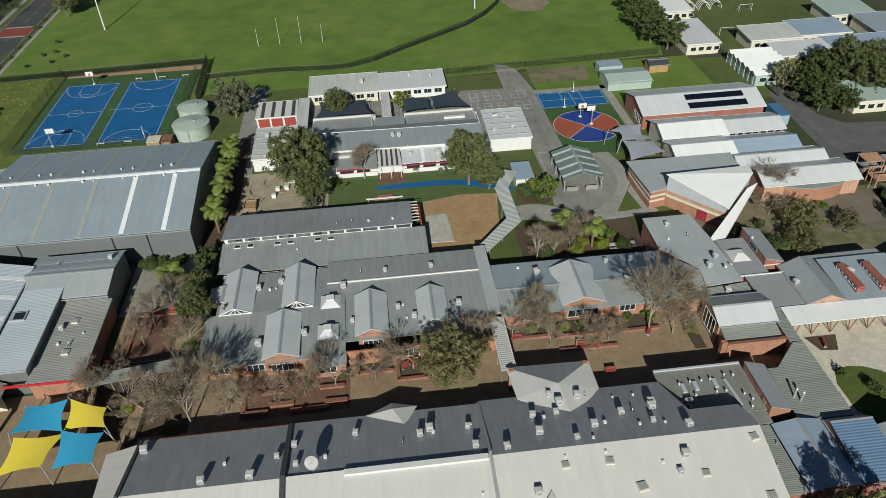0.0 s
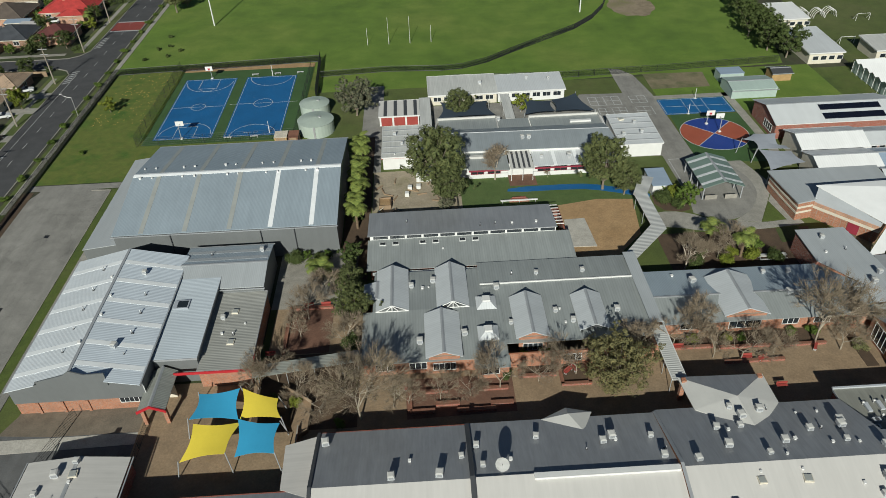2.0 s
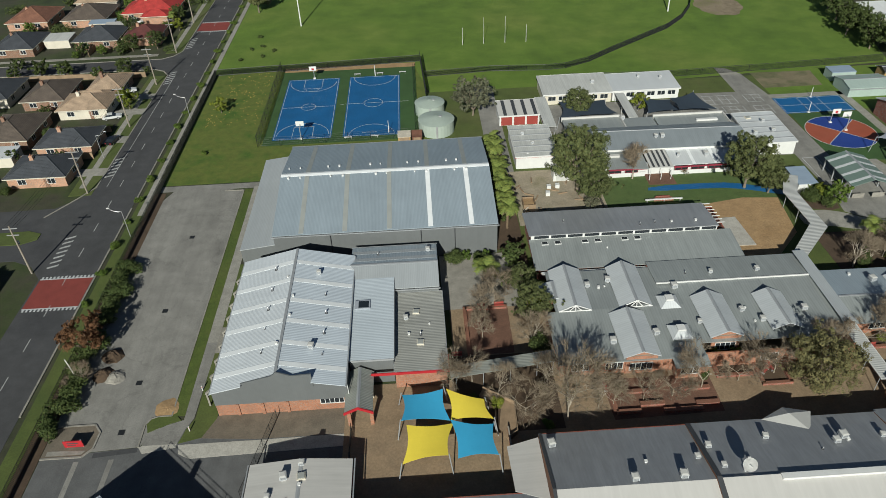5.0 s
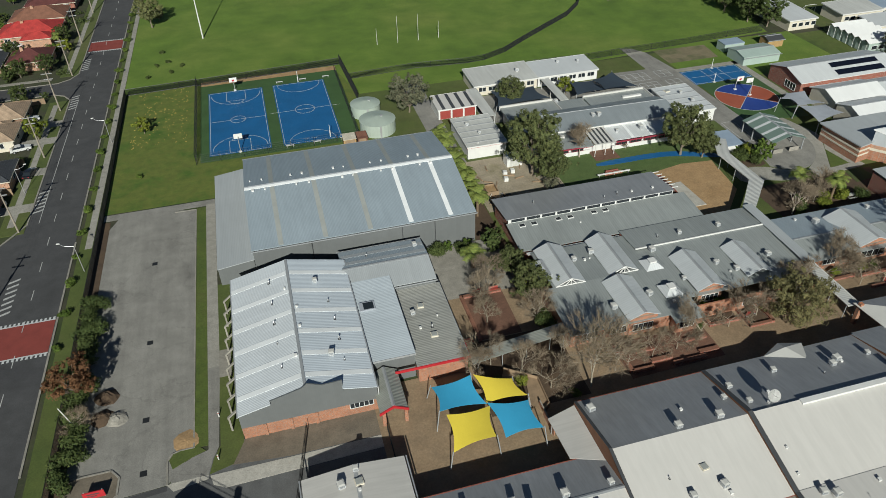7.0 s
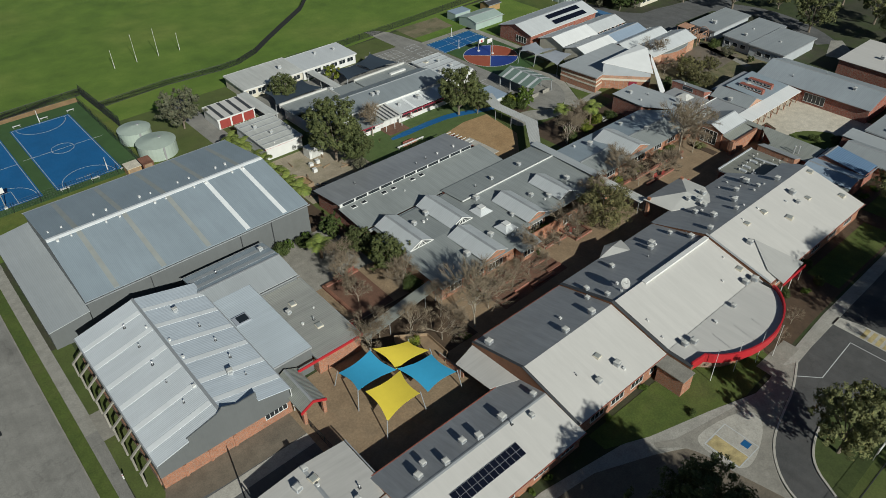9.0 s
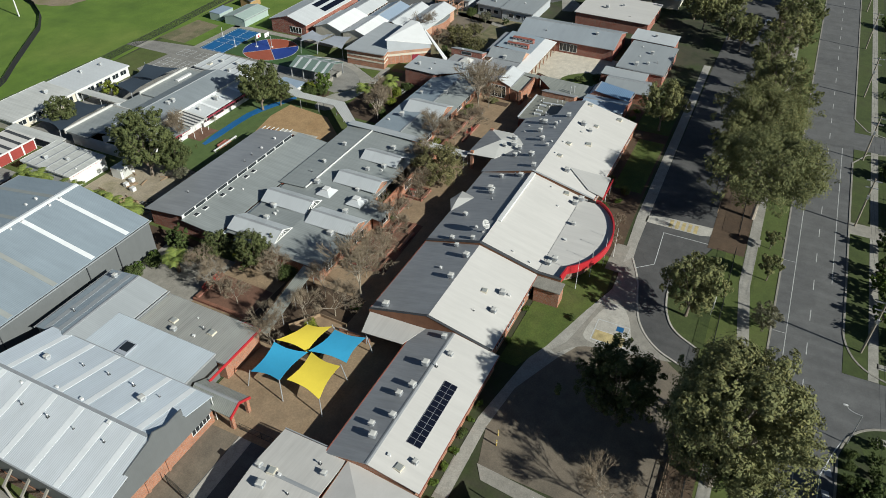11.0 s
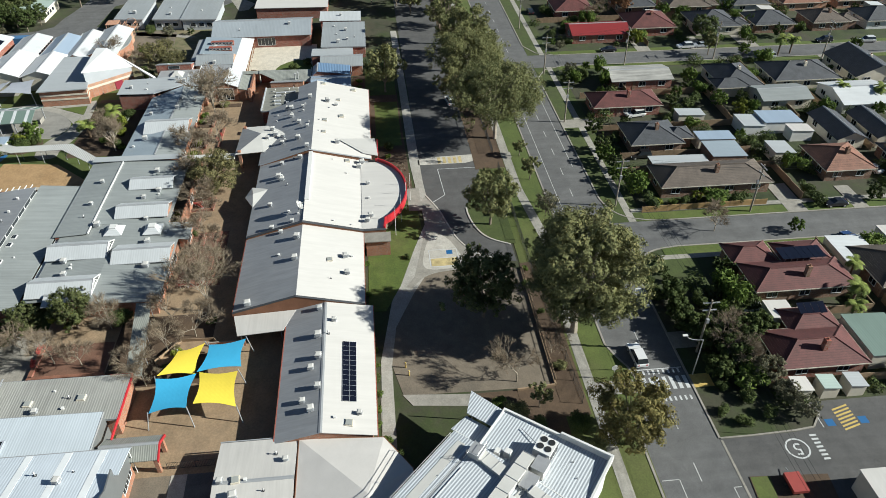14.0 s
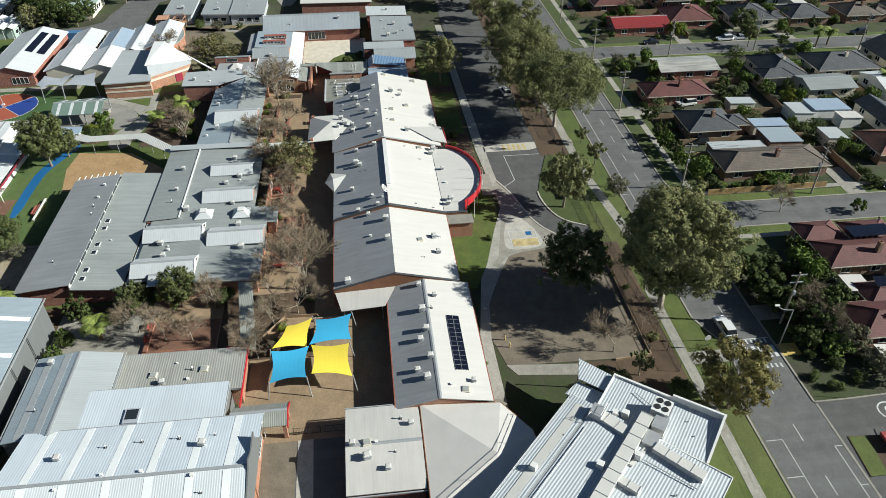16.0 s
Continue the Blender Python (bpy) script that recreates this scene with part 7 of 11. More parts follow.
for x in (6.8, 11.4, 16.2):
    part("skylight_strip", sheet(bmesh.new(), [(x, 128.7, 2.82), (x + 0.7, 128.7, 2.82), (x + 0.7, 133.6, 3.34), (x, 133.6, 3.34)], 0.03), M["clear"], b)
part("roof_edge", box_of(2.5, 133.9, 3.25, 16.0, 134.1, 3.6), M["white"], b)
part("roof_edge", box_of(-12.2, 134.4, 3.3, -2.6, 134.6, 3.6), M["white"], b)
for x in (-2.2, 0.2, 2.3):
    part("canopy_post", rod_of((x, 127.7, 0), (x, 127.7, 3.0), 0.07), M["white"], b)
for xa, xb in ((-11, -2.7), (2.7, 21.4)):
    part("maroon_trim", box_of(xa, 127.95, 2.45, xb, 128.1, 2.75), M["maroon"], b)
    part("verandah_wall", box_of(xa, 129.3, 0, xb, 129.5, 1.0), M["white"], b)
for k in range(9):
    if k not in (2, 3):
        window(b, "S", 129.3, -10.5 + k * 3.5, -7.8 + k * 3.5, 1.05, 2.4, 2, M["maroon"])
slab("pavement_old_entry", [(-2.7, 125.8), (3.0, 125.6), (3.0, 130), (-2.7, 130)], 0.05, M["redpave"], "red brick paving below the entry canopy")
b = flat_house("old_block_annex", "white annex with bright metal roof", 22.4, 135.0, 31.4, 148.4, (3.2, 3.2, 3.5, 3.5), M["paleroof"], M["white"], 0.2, "school building", M["white"])
for x0, y0, x1, y1 in ((-20.6, 148.6, -17.9, 164.4), (-0.6, 151, 1.6, 164.2)):
    g = thing("covered_way", ((x0 + x1) / 2, (y0 + y1) / 2, 0), "narrow covered way with pale roof", "covered way", "covered ways of the old block")
    part("roof_slope", sheet(bmesh.new(), [(x0, y0, 2.6), (x1, y0, 2.6), (x1, y1, 2.6), (x0, y1, 2.6)], 0.1), M["offwhite"], g)
    for y in (y0 + 0.5, (y0 + y1) / 2, y1 - 0.5):
        for x in (x0 + 0.2, x1 - 0.2):
            part("post", rod_of((x, y, 0), (x, y, 2.5), 0.05), M["white"], g)
for x0, y0, x1, y1, z0, z1 in ((22.4, 135.0, 31.4, 148.4, 3.2, 3.5), (-29.0, 135.0, -20.2, 148.4, 3.1, 3.3)):
    for k in range(5):
        y = y0 + 1.6 + k * 2.5
        z = z0 + (z1 - z0) * (y - y0) / (y1 - y0)
        g = whole("roof_seam", box_of(x0, y - 0.14, z + 0.02, x1, y + 0.14, z + 0.12), M["steel"], "grey raised roof seam on a white roof", "roof seam", "roof seams")
b = flat_house("blue_awning_shed", "small shed with pale blue roof", 25.0, 119.5, 28.6, 125.5, (2.4, 2.4, 2.6, 2.6), M["bluesteel"], M["white"], 0.2, "shed")
sail("shade_sail", "sailnavy", [(4.0, 151.8, 3.0), (11.0, 151.6, 3.6), (11.2, 158.5, 2.9), (4.6, 158.6, 3.6)], 0.16, "dark navy shade sail behind the old block", [(4.0, 151.8, 3.0), (4.6, 158.6, 3.6)], "navy shade sails")
sail("shade_sail", "sailnavy", [(11.2, 151.6, 3.6), (20.5, 152.2, 2.9), (17.5, 160.5, 3.6), (11.2, 158.8, 3.0)], 0.16, "dark navy shade sail behind the old block", [(20.5, 152.2, 2.9), (17.5, 160.5, 3.6)], "navy shade sails")
sail("shade_sail", "sailnavy", [(-16.5, 152, 2.8), (-3.0, 152.2, 3.2), (-4, 160.5, 2.8), (-15.5, 160.0, 3.2)], 0.16, "dark navy shade sail behind the old block", [(-16.5, 152, 2.8), (-4, 160.5, 2.8)], "navy shade sails")

# open playground shelter
b = thing("picnic_shelter", (38, 122, 0), "open steel shelter with green and white striped gable roof", "shelter")
gable_roof(b, 34.2, 116.8, 42.0, 127.8, 3.0, 4.3, 'y', M["greenroof"], None, 0.2, 0.2)
for k in range(4):
    y = 118.0 + k * 2.8
    for xa, xb in ((34.0, 37.9), (38.3, 42.2)):
        za, zb = roof_z(xa + .05, y), roof_z(xb - .05, y)
        part("roof_strip", sheet(bmesh.new(), [(xa, y - 0.34, za + 0.03), (xb, y - 0.34, zb + 0.03), (xb, y + 0.34, zb + 0.03), (xa, y + 0.34, za + 0.03)], 0.03), M["paleroof"], b)
for y in (117, 120.5, 124, 127.6):
    for x in (34.3, 41.9):
        part("post", box_of(x - 0.1, y - 0.1, 0, x + 0.1, y + 0.1, 3.0), M["steel"], b)
for x in (36, 40):
    part("end_screen", box_of(x - 1.2, 116.9, 0, x + 1.2, 117.0, 1.0), M["concrete"], b)

# sheds on the northern lawn
b = gable_house("green_shed", "pale green steel shed with vaulted roof", 56.4, 160.2, 67.6, 167.6, 2.3, 3.1, 'x', M["palegreen"], M["palegreen"], None, 0.1, 0.1, None, "shed")
b = flat_house("blue_container", "small pale blue container", 57, 170, 63.2, 173.8, (2.3, 2.3, 2.4, 2.4), M["bluesteel"], M["palegreen"], 0.05, "container")
b = gable_house("yellow_shed", "small tan timber shed with dark roof", 70.2, 169, 75.2, 172.8, 2.2, 2.9, 'x', M["darkgrey"], M["fencewood"], None, 0.2, 0.2, None, "shed")

# north-eastern classroom blocks
def block(x0, y0, x1, y1, ze, zr, rm, wm, label, rm2=None, ridge=None):
    return gable_house("classroom_block", label, x0, y0, x1, y1, ze, zr, 'x', rm, wm, rm2, 0.4, 0.4, ridge, "school building", M["white"], "brick classroom blocks")


b = block(58.0, 139.4, 86.4, 151.4, 3.8, 5.6, M["paleroof"], M["redbrick"], "brick classroom block with pale roof and solar panels")
for y0, y1 in ((139.9, 141.7), (142.7, 144.4)):
    for k in range(12):
        xa = 69 + k * 1.15
        p = sheet(bmesh.new(), [(xa, y0, roof_z(xa, y0) + 0.13), (xa + 1.1, y0, roof_z(xa, y0) + 0.13), (xa + 1.1, y1, roof_z(xa, y1) + 0.13), (xa, y1, roof_z(xa, y1) + 0.13)], 0.05)
        part("solar_panel", p, M["solar"], b)
window(b, "W", 58.0, 141, 145, 0.8, 2.6, 4)
b = block(58.6, 127.9, 72.4, 136.4, 3.8, 5.4, M["brightroof"], M["cream"], "classroom block with cream ends and bright white roof")
b = block(72.6, 128.6, 85.6, 135.6, 3.8, 5.0, M["paleroof"], M["redbrick"], "brick classroom block with grey roof and high windows")
for k in range(7):
    window(b, "S", 128.6, 73.4 + k * 1.7, 74.8 + k * 1.7, 2.6, 3.5, 1, M["white"])
b = block(58.2, 118.8, 70.6, 127.0, 3.8, 5.3, M["brightroof"], M["cream"], "classroom block with cream ends and bright white roof")
b = block(70.8, 120.2, 84.8, 126.6, 3.8, 5.0, M["bluesteel"], M["redbrick"], "brick classroom block with pale blue roof")
b = block(69.4, 114.8, 87.6, 120.2, 3.6, 4.8, M["paleroof"], M["redbrick"], "brick classroom block with grey roof")
b = block(71.0, 107.6, 90.2, 114.8, 3.6, 5.0, M["paleroof"], M["palebrick"], "pale brick classroom block with grey roof")
window(b, "S", 107.6, 76, 79, 0.9, 2.4, 3)

# white folded-roof hall
b = thing("white_roof_hall", (57, 108, 0), "brick hall with sharply folded bright white roof", "school building")
HF = [(52.1, 109.3), (59.8, 100.3), (67.5, 107.6), (68.2, 110.6)]
LOWF = [(48.4, 114.0), (48.8, 108.5), (52.2, 109.2), (68.2, 110.6), (69, 119.4), (48.2, 119.4)]
part("wall", prism(bmesh.new(), HF, 0, 2.2), M["brick"], b)
part("wall", prism(bmesh.new(), LOWF, 0, 4.0), M["brick"], b)
part("cream_band", prism(bmesh.new(), [(HF[0][0] - 0.06, HF[0][1]), (HF[1][0], HF[1][1] - 0.08), (HF[2][0] + 0.06, HF[2][1]), HF[3]], 2.2, 2.75), M["cream"], b, "cream brick band")
part("pale_band", prism(bmesh.new(), [(HF[0][0] - 0.03, HF[0][1]), (HF[1][0], HF[1][1] - 0.04), (HF[2][0] + 0.03, HF[2][1]), HF[3]], 2.75, 3.5), M["palebrick"], b, "pale brick band")
for z in (1.5, 2.6):
    part("cream_band", prism(bmesh.new(), [(48.33, 113.95), (48.74, 108.4), (52.0, 109.1), (52.2, 109.4), (48.13, 119.45)], z, z + 0.4), M["cream"], b, "cream brick band")
part("flat_roof", prism(bmesh.new(), [(47.9, 114.0), (48.4, 108.0), (52.3, 108.9), (68.4, 110.6), (69.3, 119.7), (47.5, 119.7)], 4.0, 4.25), M["leanroof"], b)
A1, A3, A2, A0 = (51.7, 109.6, 6.95), (60.2, 100.0, 4.55), (67.9, 107.8, 6.7), (68.5, 110.7, 6.6)
for p in ([A1, A3, A2], [A1, A2, A0]):
    part("folded_roof", sheet(bmesh.new(), p, 0.2), M["brightsmooth"], b)
bm = bmesh.new()
lo = [bm.verts.new((x, y, 3.5)) for x, y in HF]
hi = [bm.verts.new((x, y, z)) for (x, y), z in zip(HF, (6.75, 4.4, 6.5, 6.4))]
for i in range(4):
    j = (i + 1) % 4
    bm.faces.new((lo[i], lo[j], hi[j], hi[i]))
part("upper_wall", bm, M["cladsmooth"], b, "pale grey cladding under the folded roof")
part("white_blade", sheet(bmesh.new(), [(65.8, 105.0, 5.3), (68.8, 106.9, 5.0), (57.4, 94.2, 2.7), (53.6, 92.9, 3.4)][::-1], 0.25), M["brightsmooth"], b, "long sloping white blade of roof")
for x, y, z in ((55.2, 93.6, 2.9), (58.4, 96.0, 3.1)):
    part("blade_post", rod_of((x, y, 0), (x, y, z), 0.12), M["white"], b)
part("red_doorway", prism(bmesh.new(), [(56.4, 104.1), (57.7, 102.6), (57.8, 102.7), (56.5, 104.2)], 0.1, 2.1), M["maroon"], b, "maroon framed doorway")
# curved brick bay on the garden side of the pale brick block
b = thing("curved_brick_bay", (81, 108, 0), "curved orange brick bay with flat grey roof", "school building")
arc = [(81 + 8.0 * math.cos(radians(a)), 110.5 + 4.4 * math.sin(radians(a))) for a in range(180, 361, 15)]
part("wall", prism(bmesh.new(), arc, 0, 3.0), M["brick"], b)
part("flat_roof", prism(bmesh.new(), [(81 + (x - 81) * 1.03, 110.5 + (y - 110.5) * 1.04) for x, y in arc], 3.0, 3.25), M["midroof"], b)
# timber climbing tower beside the service lane
b = thing("climbing_tower", (96.4, 110, 0), "faded pink steel climbing tower with bent hoops", "play equipment")
for x, y in ((94.8, 108.6), (98, 108.6), (94.8, 111.6), (98, 111.6)):
    part("post", box_of(x - 0.09, y - 0.09, 0, x + 0.09, y + 0.09, 3.2), M["palebrick"], b)
for z in (1.6,):
    part("deck", box_of(94.7, 108.5, z, 98.1, 111.7, z + 0.15), M["palebrick"], b)
for y in (108.6, 111.6):
    part("rail", box_of(94.8, y - 0.06, 3.0, 98, y + 0.06, 3.15), M["palebrick"], b)
for x in (93.4, 98.9):
    bm = bmesh.new()
    hoop = [(x, 110 + 1.5 * math.cos(radians(a)), 2.6 + 1.2 * math.sin(radians(a))) for a in range(0, 181, 30)]
    hoop = [(x, 111.5, 0)] + hoop + [(x, 108.5, 0)]
    for p, q in zip(hoop, hoop[1:]):
        rod(bm, p, q, 0.07, None, 6)
    part("hoop", bm, M["palebrick"], b)
sail("shade_sail", "sailgrey", [(48.4, 134.2, 3.4), (55.0, 131.0, 3.0), (56.4, 136.0, 3.4), (52.0, 137.0, 3.0)], 0.12, "slate grey shade sail beside the round court", [(48.4, 134.2, 3.4)], "grey shade sails")
sail("shade_sail", "sailgrey", [(49.4, 121.8, 3.0), (57.2, 123.6, 3.4), (56.7, 128.9, 3.0), (50.0, 129.6, 3.4)], 0.12, "slate grey shade sail beside the round court", [(49.4, 121.8, 3.0), (50.0, 129.6, 3.4)], "grey shade sails")
sail("shade_sail", "sailgrey", [(50.0, 130.0, 3.2), (56.6, 129.2, 3.4), (56.8, 131.0, 3.0), (50.4, 133.4, 3.4)], 0.12, "slate grey shade sail beside the round court", [(50.0, 130.0, 3.2)], "grey shade sails")

# far eastern blocks
for x0, y0, x1, y1 in ((99.4, 107.0, 117.8, 114.6), (98.2, 95.4, 117, 103.2), (97.2, 85.2, 114.4, 94.8)):
    b = flat_house("portable_classroom", "flat grey roofed portable classroom in the far yard", x0, y0, x1, y1, (3.2, 3.2, 3.5, 3.5), M["midroofy"], M["cladsmooth"], 0.4, "school building", M["steel"], "far portable classrooms")
    for k in range(3):
        window(b, "W", x0, y0 + 1 + k * 2.4, y0 + 2.6 + k * 2.4, 1, 2.2, 1)
b = flat_house("far_white_block", "far block with white roof and red brick walls", 103.6, 52, 122, 73.6, (3.6, 3.6, 3.9, 3.9), M["whiteroof"], M["redbrick"], 0.4)

# ---- white metal-roofed building turned to the street corner ----
b = thing("white_plant_building", (-61.2, 24.6, 0), "white metal-roofed building with large roof ducts", "building")
b.matrix_world = pose(-61.2, 24.6, 0, 0, 0, 51.7)
OFF[b] = Vector((0, 0, 0))
WR = ribbed("white_standing_seam_roof", (0.51, 0.54, 0.57), 'X', 0.37, 0.4, 0.06, 0.06, 0, 1.1, 0.06)
TURN = pose(3.6, 6.4, 0, 0, 0, -5.1)          # the main block stands slightly turned against the end block


def turned(name, bm, mat, label=""):
    ob = part(name, bm, mat, b, label)
    ob.matrix_basis = TURN
    return ob


part("wall", ring_wall(-14, -0.2, 0.1, 6.4, 0, 5.85), M["white"], b)
turned("wall", ring_wall(-20.6, 0.2, -0.2, 34.6, 0, 6.5), M["white"])
part("roof_slope", sheet(bmesh.new(), [(-14.1, -0.3, 5.9), (0.2, -0.3, 5.9), (0.2, 6.3, 6.1), (-14.1, 7.6, 6.1)], 0.15), WR, b)
turned("roof_slope", sheet(bmesh.new(), [(-20.9, 0, 6.65), (-3.4, 0, 7.0), (-3.4, 34.8, 7.0), (-20.9, 34.8, 6.65)], 0.15), WR)
turned("roof_slope", sheet(bmesh.new(), [(-3.0, 0, 7.0), (0.1, 0, 6.75), (0.1, 34.8, 6.75), (-3.0, 34.8, 7.0)], 0.15), WR)
turned("box_gutter", box_of(-3.42, 0.05, 6.85, -2.98, 34.7, 6.93), M["steel"], "grey box gutter between the roof sheets")
turned("end_wall", prism(bmesh.new(), [(-20.7, 0.02), (-0.05, 0.02), (-0.05, 0.2), (-20.7, 0.2)], 5.6, 6.6), M["white"])
turned("barge_trim", box_of(-20.9, -0.12, 6.45, 0.1, -0.003, 6.8), M["white"])
turned("barge_trim", box_of(-21.0, -0.1, 6.3, -20.9, 34.8, 6.72), M["white"])
turned("walkway", sheet(bmesh.new(), [(-2.3, 1.0, 7.02), (-1.2, 1.0, 6.93), (-1.2, 34, 6.93), (-2.3, 34, 7.02)], 0.05), M["palesmooth"], "plain pale roof walkway")
par = bmesh.new()
for xa, xb, za, zb in ((-14.3, -7.6, 6.95, 6.75), (-7.6, 0.4, 6.25, 6.15)):
    v = [par.verts.new(p) for p in ((xa, -0.6, 4.9), (xb, -0.6, 4.9), (xb, -0.3, 4.9), (xa, -0.3, 4.9), (xa, -0.6, za), (xb, -0.6, zb), (xb, -0.3, zb), (xa, -0.3, za))]
    for f in ((3, 2, 1, 0), (4, 5, 6, 7), (0, 1, 5, 4), (1, 2, 6, 5), (2, 3, 7, 6), (3, 0, 4, 7)):
        par.faces.new([v[i] for i in f])
part("parapet", par, M["white"], b, "white clad parapet stepping up to the corner")
part("side_parapet", sheet(bmesh.new(), [(-14.4, -0.6, 6.95), (-14.1, -0.6, 6.95), (-14.1, 7.2, 6.2), (-14.4, 7.2, 6.2)], 1.0), M["white"], b)
part("barge_trim", box_of(0.2, -0.3, 5.7, 0.35, 6.3, 6.2), M["white"], b)
part("awning", sheet(bmesh.new(), [(0.3, -0.5, 5.6), (5.7, -1.2, 5.5), (4.3, 2.3, 5.5), (0.3, 2.5, 5.6)][::-1], 0.12), WR, b)
part("awning", sheet(bmesh.new(), [(0.3, 2.6, 5.1), (4.3, 2.4, 5.0), (4.9, 5.2, 5.0), (0.3, 5.4, 5.1)][::-1], 0.12), WR, b)
for x, y in ((5.3, -0.9), (4.2, 2.2), (4.6, 5.0)):
    part("awning_post", rod_of((x, y, 0), (x, y, 4.9), 0.08), M["galv"], b)
# roof edge rails and stack
for xa, ya, xb, yb in ((-16.8, 33.4, -1.2, 33.4), (-0.2, 1.2, -0.2, 33.4)):
    for z in (7.3, 7.8):
        turned("edge_rail", rod_of((xa, ya, z), (xb, yb, z), 0.035), M["galv"])
    for k in range(6):
        x, y = xa + (xb - xa) * k / 5, ya + (yb - ya) * k / 5
        turned("rail_post", rod_of((x, y, 6.6), (x, y, 7.85), 0.035), M["galv"])
part("stack", box_of(2.6, 31.6, 6.3, 3.2, 32.3, 10.0), M["white"], b, "tall white exhaust stack")


def duct_run(pts, w, z0, z1, step, mat="palesmooth"):
    """A sheet-metal air duct along pts, with a flange at every joint."""
    d = None
    for (xa, ya), (xb, yb) in zip(pts, pts[1:]):
        n = Vector((-(yb - ya), xb - xa, 0)).normalized() * w / 2
        q = [(xa - n.x, ya - n.y), (xb - n.x, yb - n.y), (xb + n.x, yb + n.y), (xa + n.x, ya + n.y)]
        d = part("duct", prism(bmesh.new(), q, z0, z1), M[mat], b, "wide white sheet-metal air duct")
        long = math.hypot(xb - xa, yb - ya)
        u = Vector(((xb - xa) / long, (yb - ya) / long, 0))
        for k in range(int(long / step) + 1):
            c = Vector((xa, ya, 0)) + u * min(k * step, long - 0.08)
            m = n * 1.06
            q = [(c.x - m.x, c.y - m.y), (c.x + u.x * 0.08 - m.x, c.y + u.y * 0.08 - m.y), (c.x + u.x * 0.08 + m.x, c.y + u.y * 0.08 + m.y), (c.x + m.x, c.y + m.y)]
            part("flange", prism(bmesh.new(), q, z0, z1 + 0.05), M["galv"], d)


duct_run([(-5.95, 5.2), (-5.3, 16.8), (-4.7, 27.0)], 1.6, 6.2, 7.8, 2.0)
duct_run([(-8.2, 9.1), (-14.5, 10.2)], 1.3, 6.2, 7.5, 1.6)
duct_run([(-0.1, 7.8), (-4.9, 8.8)], 1.5, 6.3, 7.4, 1.6)
duct_run([(-6.0, 15.6), (-8.7, 15.9)], 1.0, 6.3, 7.4, 1.3)
duct_run([(-7.4, 9.6), (-6.6, 13.0)], 0.5, 6.3, 7.0, 1.7)
for x0, y0, x1, y1, z1 in ((-8.5, 4.6, -6.9, 6.6, 7.6), (-8.3, 7.1, -6.7, 9.3, 7.3), (-1.2, 7.2, 0.3, 8.9, 7.9)):
    g = part("duct_box", box_of(x0, y0, 6.0, x1, y1, z1), M["palesmooth"], b)
    part("lid", box_of(x0 - 0.06, y0 - 0.06, z1, x1 + 0.06, y1 + 0.06, z1 + 0.06), M["galv"], g)
c = part("chiller", box_of(-8.2, 1.9, 6.2, -6.0, 4.4, 7.95), M["white"], b, "white chiller with four fans")
for x in (-7.6, -6.6):
    for y in (2.5, 3.6):
        part("fan", rod_of((x, y, 7.95), (x, y, 8.02), 0.42, None, 16), M["black"], c)
for k in range(4):
    part("grille", box_of(-8.24, 2.0 + k * 0.6, 6.5, -8.2, 2.45 + k * 0.6, 7.6), M["darkgrey"], c)
for x, y, w, h in ((2.9, 19.3, 0.85, 0.8), (-3.6, 14.9, 0.95, 0.7), (-7.0, 11.5, 0.8, 0.9), (-2.3, 6.0, 0.9, 0.6), (-3.4, 5.6, 0.9, 0.9), (2.5, 27.0, 0.8, 0.7)):
    part("exhaust_hood", taper(x, y, 5.95 if y < 6.3 else 6.6, (6.1 if y < 6.3 else 6.9) + h, w / 2, w / 2, w * 0.42, w * 0.42), M["white"], b)
for x, y in ((-10.5, 2.2), (-11.8, 4.1), (-12.4, 14.0), (-10.2, 19.5), (-15.0, 17.2), (1.8, 13.0)):
    part("roof_anchor", rod_of((x, y, 5.9 if y < 6 else 6.6), (x, y, 6.2 if y < 6 else 7.1), 0.09), M["galv"], b)
part("conduit", rod_of((-14.2, 12.0, 6.9), (-6.4, 11.4, 7.1), 0.06), M["galv"], b)
part("conduit", rod_of((-3.0, 1.2, 6.15), (-6.2, 2.6, 6.3), 0.05), M["galv"], b)
part("conduit", rod_of((0.0, 10.6, 7.15), (1.9, 30.0, 7.15), 0.05), M["galv"], b)
lad = bmesh.new()
for y in (8.9, 9.4):
    rod(lad, (0.6, y, 6.9), (0.1, y, 8.3), 0.035, None, 4)
for k in range(6):
    rod(lad, (0.6 - 0.09 * k, 8.9, 7.0 + 0.24 * k), (0.6 - 0.09 * k, 9.4, 7.0 + 0.24 * k), 0.03, None, 4)
part("ladder", lad, M["galv"], b)
rail = bmesh.new()
for p, q in (((0.3, 7.0, 7.9), (0.3, 9.2, 7.9)), ((-1.2, 7.0, 8.6), (-1.2, 9.2, 8.6)), ((-1.2, 7.0, 7.6), (-1.2, 7.0, 8.6)), ((-1.2, 9.2, 7.6), (-1.2, 9.2, 8.6)), ((0.3, 9.2, 7.9), (0.3, 9.2, 8.6)), ((0.3, 9.2, 8.6), (-1.2, 9.2, 8.6))):
    rod(rail, p, q, 0.035, None, 4)
part("platform_rail", rail, M["galv"], b)

# eastern row beside the drive
g = flat_house("east_wing", "grey roofed wing with roof vents at the end of the courtyard", 70.8, 40.6, 89.6, 52.4, (3.3, 3.3, 3.6, 3.6), M["midroofy"], M["redbrick"], 0.2, "school building", M["steel"])
window(g, "S", 40.6, 74, 78, 1, 2.4, 3)
window(g, "S", 40.6, 81, 86, 1, 2.4, 3)
